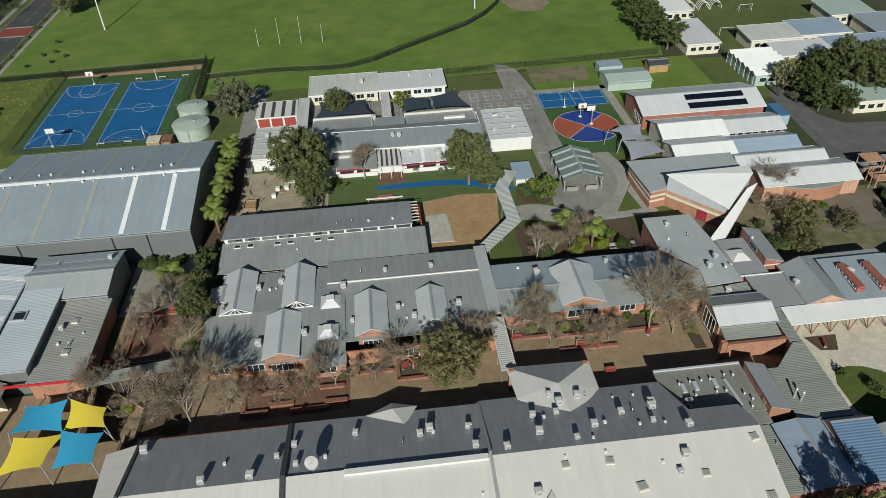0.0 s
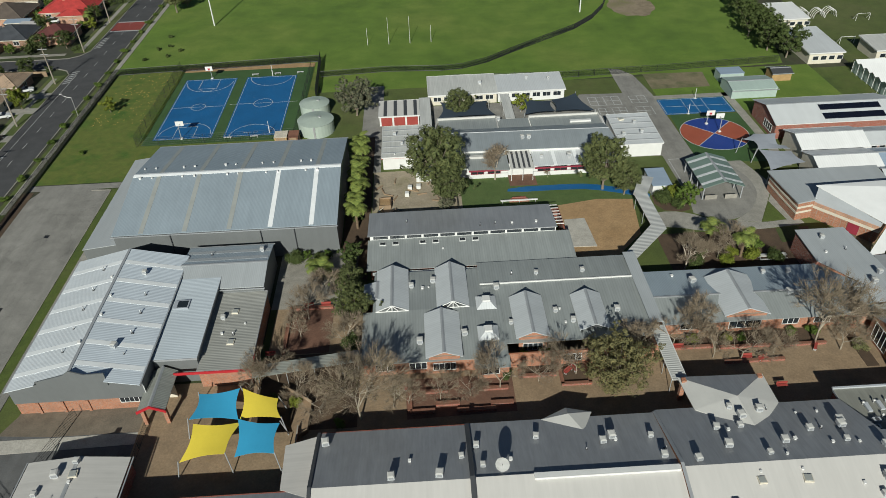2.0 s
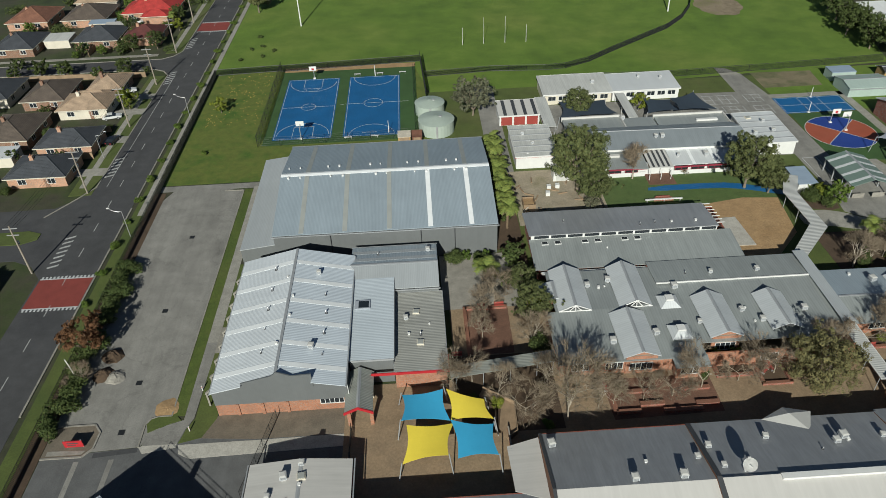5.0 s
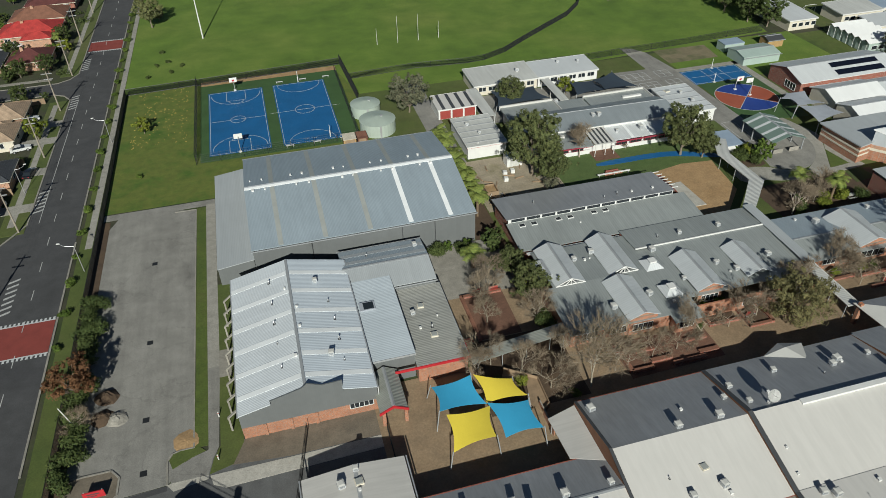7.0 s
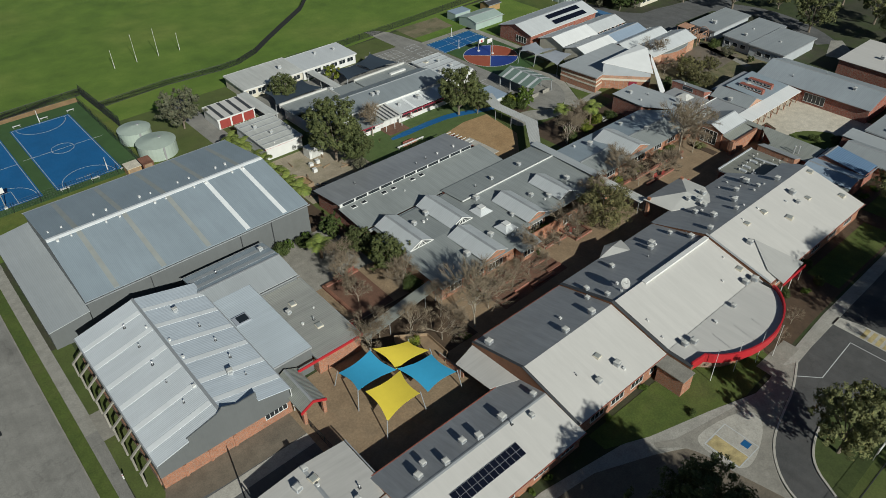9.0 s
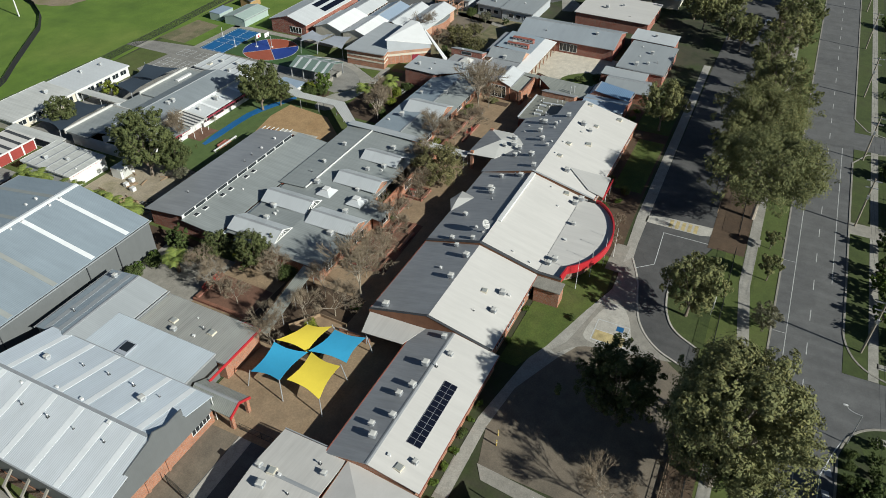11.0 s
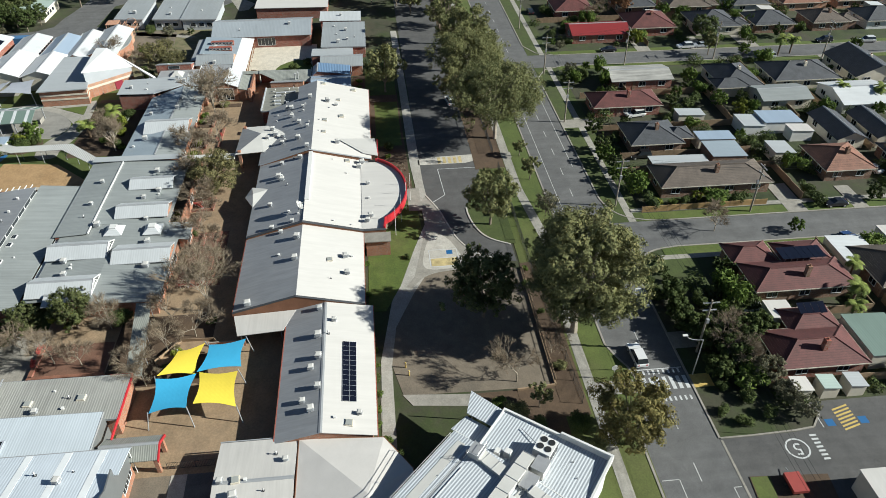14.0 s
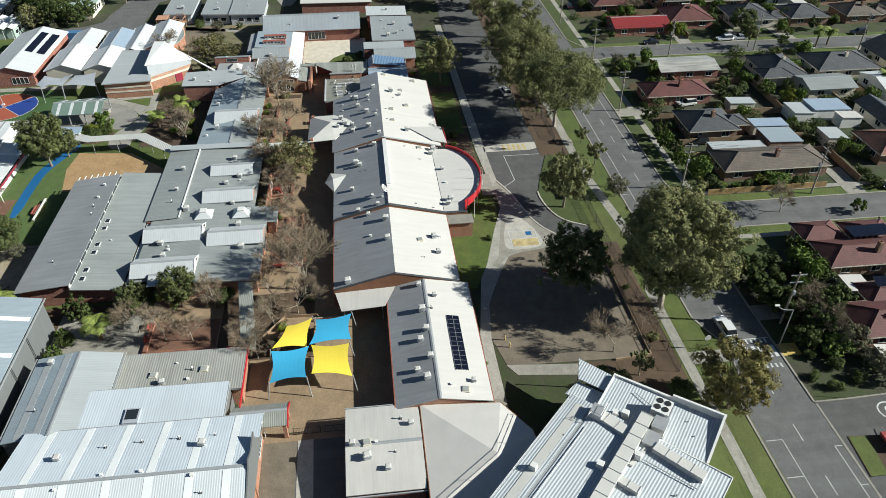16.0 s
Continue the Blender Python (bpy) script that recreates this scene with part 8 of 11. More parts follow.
g = flat_house("east_wing_end", "small grey roofed block beyond the wing", 90.4, 41.8, 98, 53.4, (3.6, 3.6, 3.9, 3.9), M["paleroofy"], M["redbrick"], 0.3)
g = gable_house("east_gable", "orange brick gable with grey roof beside the drive", 58.6, 41.6, 65.6, 52.2, 3.0, 4.3, 'y', M["midroofy"], M["brick"], None, 0.3, 0.3)
window(g, "S", 41.6, 60.5, 63.6, 0.9, 2.3, 3)
g = flat_house("east_link", "low pale roof beside the courtyard", 65.8, 44, 70.6, 55, (3.0, 3.0, 3.1, 3.1), M["leanroof"], M["redbrick"], 0.1)

# ---- roof equipment ----
PROTO = {}


def put(key, maker, m):
    """Builds a thing the first time, copies it afterwards."""
    if key not in PROTO:
        ob = maker()
        PROTO[key] = ob
        ob.matrix_basis = m
        return ob
    return copy_thing(PROTO[key], m)


def at(x, y, z=0.0, rz=0.0, s=1.0, sz=None):
    return Matrix.LocRotScale((x, y, z), Euler((0, 0, radians(rz))), (s, s, sz or s))


def make_cooler():
    t = thing("roof_cooler", (0, 0, 0), "white evaporative cooler with louvred sides on the roof", "roof vent", "rooftop coolers")
    part("body", taper(0, 0, 0.3, 0.92, 0.5, 0.55, 0.44, 0.5), M["cladsmooth"], t)
    lv = bmesh.new()
    for k in range(3):
        z = 0.4 + k * 0.16
        box(lv, -0.34, -0.585, z, 0.34, -0.5, z + 0.09)
        box(lv, -0.525, -0.36, z, -0.46, 0.36, z + 0.09)
    part("louvres", lv, M["steel"], t)
    part("lid", taper(0, 0, 0.92, 1.02, 0.5, 0.57, 0.3, 0.34), M["palesmooth"], t)
    part("stand", taper(0, 0, -0.25, 0.3, 0.34, 0.4, 0.3, 0.34), M["galv"], t)
    return t


def make_cowl():
    t = thing("roof_vent", (0, 0, 0), "small white square vent on the roof", "roof vent", "rooftop vents")
    part("base", box_of(-0.3, -0.3, -0.15, 0.3, 0.3, 0.3), M["white"], t)
    part("hood", sheet(bmesh.new(), [(-0.38, -0.38, 0.45), (0.38, -0.38, 0.45), (0.38, 0.38, 0.5), (-0.38, 0.38, 0.5)], 0.08), M["white"], t)
    part("neck", box_of(-0.2, -0.2, 0.3, 0.2, 0.2, 0.4), M["darkgrey"], t)
    return t


def make_flue():
    t = thing("roof_flue", (0, 0, 0), "thin galvanised flue pipe with cap on the roof", "roof vent", "rooftop flues")
    part("pipe", rod_of((0, 0, -0.2), (0, 0, 0.62), 0.1), M["galv"], t)
    part("cap", rod_of((0, 0, 0.66), (0, 0, 0.86), 0.2, 0.04, 10), M["galv"], t)
    part("flashing", box_of(-0.25, -0.25, -0.1, 0.25, 0.25, 0.05), M["darkgrey"], t)
    return t


def make_skydome():
    t = thing("roof_skylight", (0, 0, 0), "square grey framed roof skylight", "skylight", "flat skylights")
    part("frame", box_of(-0.6, -0.6, -0.1, 0.6, 0.6, 0.18), M["cream"], t)
    part("dome", box_of(-0.48, -0.48, 0.18, 0.48, 0.48, 0.26), M["dullclear"], t)
    return t


MK = {"c": make_cooler, "v": make_cowl, "f": make_flue, "s": make_skydome}
ROOF_KIT = (
    "v -74.6 121 v -72.4 121 v -66.6 121 v -64.3 121 v -58 121 v -56 121 v -50.6 121 v -48.4 121 v -43 121 v -40.8 121 "
    "v -75 125.2 v -72.8 125.2 v -67.4 125.2 v -65.2 125.2 v -59.2 125.2 v -57.2 125.2 v -52 125.2 v -49.8 125.2 v -44.4 125.2 v -42.4 125.2 "
    "c -66.5 77.8 c -66.8 94.5 f -73.9 95.9 f -73.8 90.7 f -73.8 86.1 f -73.7 81.8 f -73.5 76.9 f -65.4 89.5 f -65 85.3 f -65 80.9 f -64.9 76.6 v -71.6 93.2 v -70.2 88.4 v -70.2 84 v -71.4 78.1 "
    "s -51.4 87.4 c -53 85.9 s -50.9 80.6 v -52.6 82.5 f -50.8 82.2 v -49.4 84.5 c -49 101.2 f -57.5 100.6 "
    "c -26.2 53.4 c -20.4 53.4 c -17.6 56.4 c -15.6 58.2 v -12.9 53.6 v -24 56.2 c -34.8 60.3 "
    "c -15.1 54.6 c -7.9 59.2 c 0.3 57.6 v 2 57.8 c 1.6 58.4 c 6.5 58.1 v 6.9 58.6 c 7 54.4 f 7.6 55.7 v -11.6 55.4 f -2 56.4 "
    "c 18.2 58.8 c 15.1 58.7 v 16.5 58.2 c 15.2 55.3 c 19.5 53.5 v 21.5 53.2 c 10.7 53.2 c 22.3 55.5 v 23.8 55.8 v 26.5 60.8 v 29.3 60.8 c 26.4 57.4 f 28 57.5 c 30.6 57.8 c 29.8 55.1 v 31.2 54.6 v 28 54.8 c 33.8 53.6 c 30.9 58.6 f 22.9 61.6 "
    "s 17.2 50 s 22.6 49.9 c 13.3 47.1 c 31.8 49.5 c 30.6 47.6 s 33.6 47.2 s 41 50.8 s 40.3 43.8 s 25.6 46.5 v 17.4 51 v 22.4 51 v 28.9 49 "
    "c 21.7 61.3 c 19.0 60.4 c 18.0 62.0 "
    "s -25.7 47.8 c -28.8 44.9 c -24.5 45.2 v -24.1 44.2 f -30.5 47.5 "
    "v -15 44.2 c -13.6 41.4 c -12.2 40.8 v -6 41 c -1 41.1 v -14.5 47.4 s 7.2 45.1 c 5.3 42.8 c 7 42.2 v 6.9 48 v 2.4 45.2 "
    "c -49.5 49.9 c -47.6 48.9 c -43.3 49.1 c -40.1 46.8 c -37.4 49.1 c -53.2 48.8 c -56.9 49.6 f -43 47.6 c -57.6 43.2 c -55.2 50.8 s -59.2 44.6 v -58.4 46.4 "
    "f -62.7 53.7 c -63.8 52.4 c -66.4 60.0 s -66.3 58.2 v -66.4 57.0 c -68.5 58.2 c -70.2 55.7 f -68 54.7 "
    "c -23.4 91.5 c -19.8 92.6 c -9.6 89.9 c -8.2 81.7 c -1 83.7 c 1.4 81.4 c -15.5 79.8 c -22.3 78.6 c -2.6 92.9 c 5.1 92.9 f -6.7 93.1 v -12.4 77.4 v -21.6 91 v -20.6 91.2 v -0.2 84.2 v 0.2 81.2 c 8.6 83.2 "
    "c 22.2 88.6 c 34.4 90 c 38.5 89.9 c 50.3 85.4 c 51.3 80 v 52.8 84.7 v 53.9 85 c 52.1 87.3 f 47 84 c 36.2 84.4 v 19.5 90.5 c 41.5 84.5 "
    "f -10.7 106.3 f -7.9 106.7 v -4.9 106.6 v -0.5 106.6 v -17.7 101.4 f -24 109 "
    "c 1.2 137.2 c 2.6 137.1 c 10.3 131.4 c -24.8 140.1 v -26.4 136 c 23.8 138.8 c 16.1 146.6 c 18.6 147.6 c 7.2 172 c 27.5 144 c 28 139.5 s 25 146 c -2.6 149.4 c 4.6 131.6 c -10 145.6 c -26.4 144.4 c 10.2 147.4 c -5 170 c 12.6 171 "
    "c 47.6 97.4 f 50.2 94.2 v 46.5 93.5 c 73.5 48 c 75.5 45.5 v 79.5 48.5 c 82.6 46 v 86 49.2 f 77.5 43.5 c 94.5 47.5 c 85.5 62 f 88 70 f 83.6 76 c 104 110 v 106 112 c 102 99 v 108 100 v 104.5 90 c 111 66 c 115 62 v 107 58 "
    "c 62.5 80 v 60.2 91 c 72 81 f 66 83 c 59 62 v 53.5 65"
).split()
for k in range(0, len(ROOF_KIT), 3):
    kind, x, y = ROOF_KIT[k], float(ROOF_KIT[k + 1]), float(ROOF_KIT[k + 2])
    put("kit_" + kind, MK[kind], at(x, y, roof_z(x, y) + 0.05, (k * 37) % 20 - 10, (0.8 if kind == "c" else 0.86 if kind == "s" else 0.6) + 0.09 * ((k * 7) % 5)))
# dish
t = thing("satellite_dish", (-12.9, 53.2, 0), "large white satellite dish on a steel stand", "satellite dish")
dz = roof_z(-12.9, 53.2)
bm = bmesh.new()
q = Vector((-0.15, -0.75, 0.62)).to_track_quat('Z', 'Y')
rings = []
for i in range(6):
    r = 0.85 * i / 5
    rings.append([bm.verts.new(Vector((-12.9, 53.2, dz + 1.7)) + q @ Vector((r * math.cos(a * math.pi / 8), r * math.sin(a * math.pi / 8), 0.2 * r * r))) for a in range(16)])
for i in range(1, 5):
    for a in range(16):
        c2 = (a + 1) % 16
        bm.faces.new((rings[i][a], rings[i][c2], rings[i + 1][c2], rings[i + 1][a]))
bm.faces.new(rings[1])
for v in rings[0]:
    bm.verts.remove(v)
bmesh.ops.solidify(bm, geom=bm.faces[:], thickness=0.04)
part("reflector", bm, M["white"], t)
part("mast", rod_of((-12.85, 53.5, dz - 0.2), (-12.88, 53.35, dz + 1.6), 0.08), M["galv"], t)
part("feed_arm", rod_of((-12.9, 53.2, dz + 1.7), tuple(Vector((-12.9, 53.2, dz + 1.7)) + q @ Vector((0, 0, 1.1))), 0.03), M["galv"], t)

# ---- houses ----
def hip_roof(b, x0, y0, x1, y1, ze, pitch, mat, o=0.5):
    x0, y0, x1, y1 = x0 - o, y0 - o, x1 + o, y1 + o
    w = min(x1 - x0, y1 - y0) / 2
    zr = ze + w * pitch
    if x1 - x0 >= y1 - y0:
        c = (y0 + y1) / 2
        r0, r1 = (x0 + w, c, zr), (x1 - w, c, zr)
        faces = [[(x0, y0, ze), (x1, y0, ze), r1, r0], [(x1, y1, ze), (x0, y1, ze), r0, r1], [(x0, y1, ze), (x0, y0, ze), r0], [(x1, y0, ze), (x1, y1, ze), r1]]
    else:
        c = (x0 + x1) / 2
        r0, r1 = (c, y0 + w, zr), (c, y1 - w, zr)
        faces = [[(x0, y0, ze), (x1, y0, ze), r0], [(x1, y0, ze), (x1, y1, ze), r1, r0], [(x1, y1, ze), (x0, y1, ze), r1], [(x0, y1, ze), (x0, y0, ze), r0, r1]]
    bm = bmesh.new()
    for f in faces:
        sheet(bm, f, 0.14)
    part("roof", bm, mat, b)
    cap = bmesh.new()
    rod(cap, r0, r1, 0.13, None, 5)
    for (x, y) in ((x0, y0), (x1, y0), (x1, y1), (x0, y1)):
        e = min((r0, r1), key=lambda r: (r[0] - x) ** 2 + (r[1] - y) ** 2)
        rod(cap, (x, y, ze), e, 0.12, None, 5)
    part("ridge_tiles", cap, mat, b)
    part("gutter", ring_wall(x0 - 0.05, y0 - 0.05, x1 + 0.05, y1 + 0.05, ze - 0.2, ze - 0.02, 0.12), M["cream"], b)
    return zr


TAKEN = []


def house(x0, y0, x1, y1, roof, wall, label, wing=None, gable=None, front="S", chim=True, pitch=0.42, far=False):
    TAKEN.append((x0, y0, x1, y1))
    if wing:
        TAKEN.append(tuple(wing))
    faces = "SE" if x1 < -100 else "NW"
    b = thing("house", ((x0 + x1) / 2, (y0 + y1) / 2, 0), label, "house", "houses of the suburb")
    part("wall", ring_wall(x0, y0, x1, y1, 0.0, 2.75), M[wall], b)
    if gable:
        gable_ends(b, x0, y0, x1, y1, 2.75, 2.75 + pitch * min(x1 - x0, y1 - y0) / 2, gable, M[wall])
        gable_roof(b, x0, y0, x1, y1, 2.8, 2.85 + pitch * min(x1 - x0, y1 - y0) / 2, gable, M[roof], None, 0.5, 0.4)
    else:
        hip_roof(b, x0, y0, x1, y1, 2.7, pitch, M[roof])
    if wing:
        part("wing_wall", ring_wall(*wing, 0.0, 2.7), M[wall], b)
        hip_roof(b, *wing, 2.66, pitch, M[roof])
    cx, cy = (x0 + x1) / 2, (y0 + y1) / 2
    for s, atp, lo, hi in (("S", y0, x0, x1), ("N", y1, x0, x1), ("W", x0, y0, y1), ("E", x1, y0, y1)):
        if s not in faces or far and s == "N":
            continue
        n = max(1, int((hi - lo) / 5))
        for k in range(n):
            c = lo + (hi - lo) * (k + 0.5) / n
            window(b, s, atp, c - 0.9, c + 0.9, 0.9, 2.2, 2)
    if front in "SN":
        door(b, front, y0 if front == "S" else y1, cx + 1.6, cx + 2.5, 2.1, M["brownbrick"])
    else:
        door(b, front, x0 if front == "W" else x1, cy + 1.6, cy + 2.5, 2.1, M["brownbrick"])
    if chim:
        ch = part("chimney", box_of(cx - 1.9, cy - 0.9, 2.6, cx - 1.1, cy - 0.2, 5.6), M[wall], b)
        part("chimney_pot", rod_of((cx - 1.5, cy - 0.55, 5.6), (cx - 1.5, cy - 0.55, 5.95), 0.14), M["tileterra"], ch)
    return b


def flat_shed(x0, y0, x1, y1, roof, wall, label, z=2.5):
    TAKEN.append((x0, y0, x1, y1))
    g = flat_house("garden_shed", label, x0, y0, x1, y1, (z, z, z + 0.3, z + 0.3), M[roof], M[wall], 0.15, "shed", None, "backyard sheds")
    return g


house(-139.4, 171.0, -127.4, 180.4, "tilebeige", "cream", "brick house with beige tiled hip roof", (-137.5, 179, -130, 182))
house(-135.8, 183.2, -127.4, 192.4, "tilebeige", "brownbrick", "brick house with light brown tiled hip roof")
house(-151.0, 177.5, -140.4, 190.4, "tilebrown", "brownbrick", "house with dark brown tiled roof")
house(-137.0, 151.6, -124.6, 160.8, "tilegrey", "palebrick", "house with charcoal tiled roof and pale orange wall")
house(-138.0, 138.4, -125.6, 148.0, "tilegrey", "palebrick", "house with charcoal tiled roof")
house(-152.0, 156.0, -141.0, 170.0, "tilebrown", "brownbrick", "house with brown tiled roof")
house(-145.8, 244.0, -128.4, 255.6, "tilebrightred", "palebrick", "house with bright red tiled hip roof", (-138, 240, -130, 245))
house(-138.2, 220.6, -127.4, 230.4, "tilered", "palebrick", "red tiled brick house at the corner")
house(-153.0, 219.6, -140.0, 231.6, "tilegrey", "brownbrick", "brick house with charcoal tiled roof behind trees")
flat_shed(-163.0, 222, -155.4, 228, "offwhite", "cream", "white roofed carport beside a house", 2.5)
house(-145.0, 259.0, -128.6, 270.0, "tileterra", "palebrick", "house with terracotta tiled roof")
house(-143.0, 274.0, -127.6, 286.0, "tilered", "redbrick", "house with dull red tiled roof")
house(-164.0, 240.0, -150.0, 254.0, "tilebrown", "palebrick", "house with brown tiled roof")
house(-168.0, 180.0, -156.0, 193.0, "tilegrey", "cream", "house with charcoal roof")
house(-176.0, 216.0, -164.0, 229.0, "tilegrey", "brownbrick", "house with charcoal roof")
house(-166.0, 258.0, -152.0, 272.0, "tilebeige", "cream", "house with beige roof")
house(-182.0, 240.0, -169.0, 254.0, "tileterra", "palebrick", "house with terracotta roof")
house(-139.0, 90.0, -126.0, 104.0, "tilebrown", "brownbrick", "house with brown tiled roof")
house(-139.0, 68.0, -126.0, 84.0, "tilegrey", "brownbrick", "house with charcoal roof")
for x0, y0, x1, y1, r in ((-148, 231, -142, 236, "whiteroofy"), (-152, 196, -140, 199.6, "offwhite"), (-160, 199, -152, 200.8, "offwhite"), (-148, 162, -142, 170, "paleroof"), (-154, 236, -146, 239, "bluesteel"), (-148, 148, -141, 153, "paleroof"), (-172, 200, -162, 210, "paleroof")):
    if y0 not in (196, 199, 200):
        flat_shed(x0, y0, x1, y1, r, "cream", "pale roofed backyard shed")

house(-6.6, -38.6, 1.4, -16.6, "tilebrown", "brownbrick", "wide brick house with weathered brown tiled hip roof", None, None, "W")
flat_shed(3.0, -38.2, 9.4, -30.8, "hallroof", "brownbrick", "flat blue-grey roofed house extension", 2.9)
flat_shed(11.0, -39.2, 14.6, -31.2, "bluesteel", "cream", "pale blue roofed backyard shed")
flat_shed(2.2, -29.5, 5.0, -17.5, "leanroof", "brownbrick", "low lean-to with grey roof")
house(-38.2, -37.6, -31.6, -21.0, "tilered", "brownbrick", "red tiled house with solar panels", (-31.6, -37, -26.6, -29), None, "W")
house(-30.8, -27.4, -26.0, -20.4, "tilered", "brownbrick", "red tiled corner wing of a house", None, None, "W", False)
house(-54.6, -29.6, -47.6, -17.0, "tilered", "redbrick", "brick house with red tiled roof and solar panels", (-48, -29.4, -43.2, -22), None, "N")
flat_shed(-44.6, -24.4, -40.8, -20.6, "whiteroofy", "cream", "open carport with white metal roof")
flat_shed(-54.0, -38, -45.4, -31.0, "greenroof", "cream", "open carport with green metal roof", 2.7)
flat_shed(-33.5, -46.0, -25.5, -39.5, "paleroof", "cream", "pale grey roofed garage")
for k in range(3):
    flat_shed(-58.6, -19.6 - 4.0 * k, -56.2, -17.2 - 4.0 * k, ("whiteroofy", "palegreen", "leanroof")[k], "cream", "small backyard shed along the fence", 2.1)
house(74.2, -35.6, 83.6, -19.0, "redmetal", "redbrick", "brick house with bright red metal roof", None, 'y', "W", False, 0.3)
house(42.4, -36.6, 51.0, -21.2, "rustroof", "redbrick", "house with weathered pale roof", None, 'y', "W", False, 0.22)
house(28.6, -28.6, 36.4, -12.8, "tilered", "redbrick", "brick house with red tiled hip roof", None, None, "W")
house(10.4, -27.0, 20.2, -16.0, "tilegrey", "brownbrick", "house with charcoal tiled gabled roof", (12.5, -30, 17, -25), None, "W")
house(36.4, -57.6, 49.6, -47.6, "tilegrey", "cream", "house with charcoal tiled roof", (36, -54, 41, -46))
house(38.6, -79.0, 49.6, -62.4, "tilegrey", "cream", "house with charcoal tiled roof", None, None, "E")
house(39.0, -96.0, 54.4, -84.0, "tilegrey", "cream", "house with charcoal tiled roof and white gable", None, 'x', "E")
flat_shed(16.6, -57.6, 22.4, -48.8, "bluesteel", "white", "pale blue roofed white granny flat", 2.7)
flat_shed(12.6, -58.2, 15.8, -53.2, "whiteroofy", "white", "small white roofed garage")
flat_shed(16.0, -48.4, 21.6, -43.6, "leanroof", "white", "grey roofed white garage", 2.5)
flat_shed(22.8, -37.2, 26.0, -31.0, "leanroof", "cream", "backyard shed with weathered grey roof", 2.4)
flat_shed(4.0, -49.5, 9.0, -45.0, "leanroof", "cream", "grey flat roofed shed", 2.4)
house(-4.0, -62.0, 6.0, -52.0, "tileterra", "brownbrick", "house with terracotta tiled roof", None, None, "W")
house(8.2, -67.6, 20.6, -61.4, "tilegrey", "cream", "long house with charcoal roof", None, 'x', "E", False)
house(8.0, -76.6, 20.2, -70.6, "tilegrey", "cream", "long house with charcoal roof", None, 'x', "E", False)
house(28.0, -66.0, 36.0, -54.0, "midroof", "cream", "house with grey metal roof", None, 'y', "E", False, 0.25)
house(24.0, -86.0, 36.0, -72.0, "paleroof", "white", "house with pale metal roof and skylights", None, 'y', "E", False, 0.25)
rng = random.Random(5)
ROW = []
for x0 in (76, 94, 112, 130, 148):
    for y0 in (-52, -70, -88, -106, -124, -142):
        ROW.append((x0, y0))
for x0 in (94, 112, 130, 148, 166, 184):
    ROW.append((x0, -32))
for x0 in (38, 22, 4, -10, -42, -58):
    for y0 in (-114, -132, -150):
        ROW.append((x0, y0))
ROW += [(-8, -82), (-8, -98), (22, -102), (8, -94), (-40, -56), (-40, -72), (-40, -90), (-58, -56), (-58, -74), (-76, -60), (-76, -80)]
STY = (("tilegrey", "cream", "house with charcoal tiled roof"), ("tilegrey", "brownbrick", "brick house with charcoal tiled roof"), ("tilebrown", "brownbrick", "brick house with brown tiled roof"),
       ("tilered", "redbrick", "brick house with red tiled roof"), ("tileterra", "palebrick", "pale brick house with terracotta tiled roof"), ("tilegrey", "white", "white house with charcoal roof"))
for k, (x0, y0) in enumerate(ROW):
    r, w, lab = STY[rng.choice((0, 0, 1, 2, 3, 4, 5, 5))]
    a, c = rng.uniform(10, 13), rng.uniform(10.5, 13.5)
    dx, dy = rng.uniform(0, 2), rng.uniform(0, 2)
    house(x0 + dx, y0 + dy, x0 + dx + a, y0 + dy + c, r, w, lab, (x0 + dx + 1, y0 + dy - 3, x0 + dx + 6, y0 + dy + 2) if k % 2 else None, None, "N", k % 3 == 0, 0.42, x0 > 100 or y0 < -90)
    if k % 2 == 0:
        flat_shed(x0 + 13.4, y0 + 1, x0 + 16.6, y0 + 5.5, rng.choice(("paleroof", "bluesteel", "whiteroofy")), "cream", "pale roofed backyard shed")
# north-eastern neighbours beyond the lane
for x0, y0, x1, y1, r in ((102, 178, 116, 187, "offwhite"), (116.4, 179, 131, 188.5, "bluesteel"), (104.4, 166.5, 119, 174, "paleroof"), (84, 178.4, 93, 195, "paleroof"), (119.8, 167.5, 138, 175.3, "bluesteel"), (133, 192, 146, 203, "palegreen"), (138, 176, 156, 190, "hallroof"), (87, 204, 95.4, 216, "brightroof"), (108.4, 138.8, 122, 148, "palegreen"), (130, 48, 150, 68, "whiteroof")):
    g = flat_house("neighbour_hall", "low neighbouring building with pale metal roof", x0, y0, x1, y1, (3.2, 3.2, 3.8, 3.8), M[r], M["cream"], 0.4, "building", M["white"], "neighbouring buildings")
    for k in range(4):
        window(g, "S", y0, x0 + 1 + k * 2.2, x0 + 2.6 + k * 2.2, 1, 2.2, 1)
# building with a pleated roof beside the lane
g = thing("pleated_roof_hall", (98, 164, 0), "low white hall with pleated pale metal roof", "building", "neighbouring buildings")
part("wall", ring_wall(93, 156.6, 103.4, 172.4, 0, 3.0), M["palegreen"], g)
for k in range(6):
    y = 156.2 + k * 2.75
    part("roof_fold", sheet(bmesh.new(), [(92.4, y, 3.1), (104, y, 3.1), (104, y + 1.5, 3.75), (92.4, y + 1.5, 3.75)], 0.08), M["brightroof"], g)
    part("roof_fold", sheet(bmesh.new(), [(92.4, y + 1.5, 3.75), (104, y + 1.5, 3.75), (104, y + 2.75, 3.1), (92.4, y + 2.75, 3.1)], 0.08), M["midroof"], g)
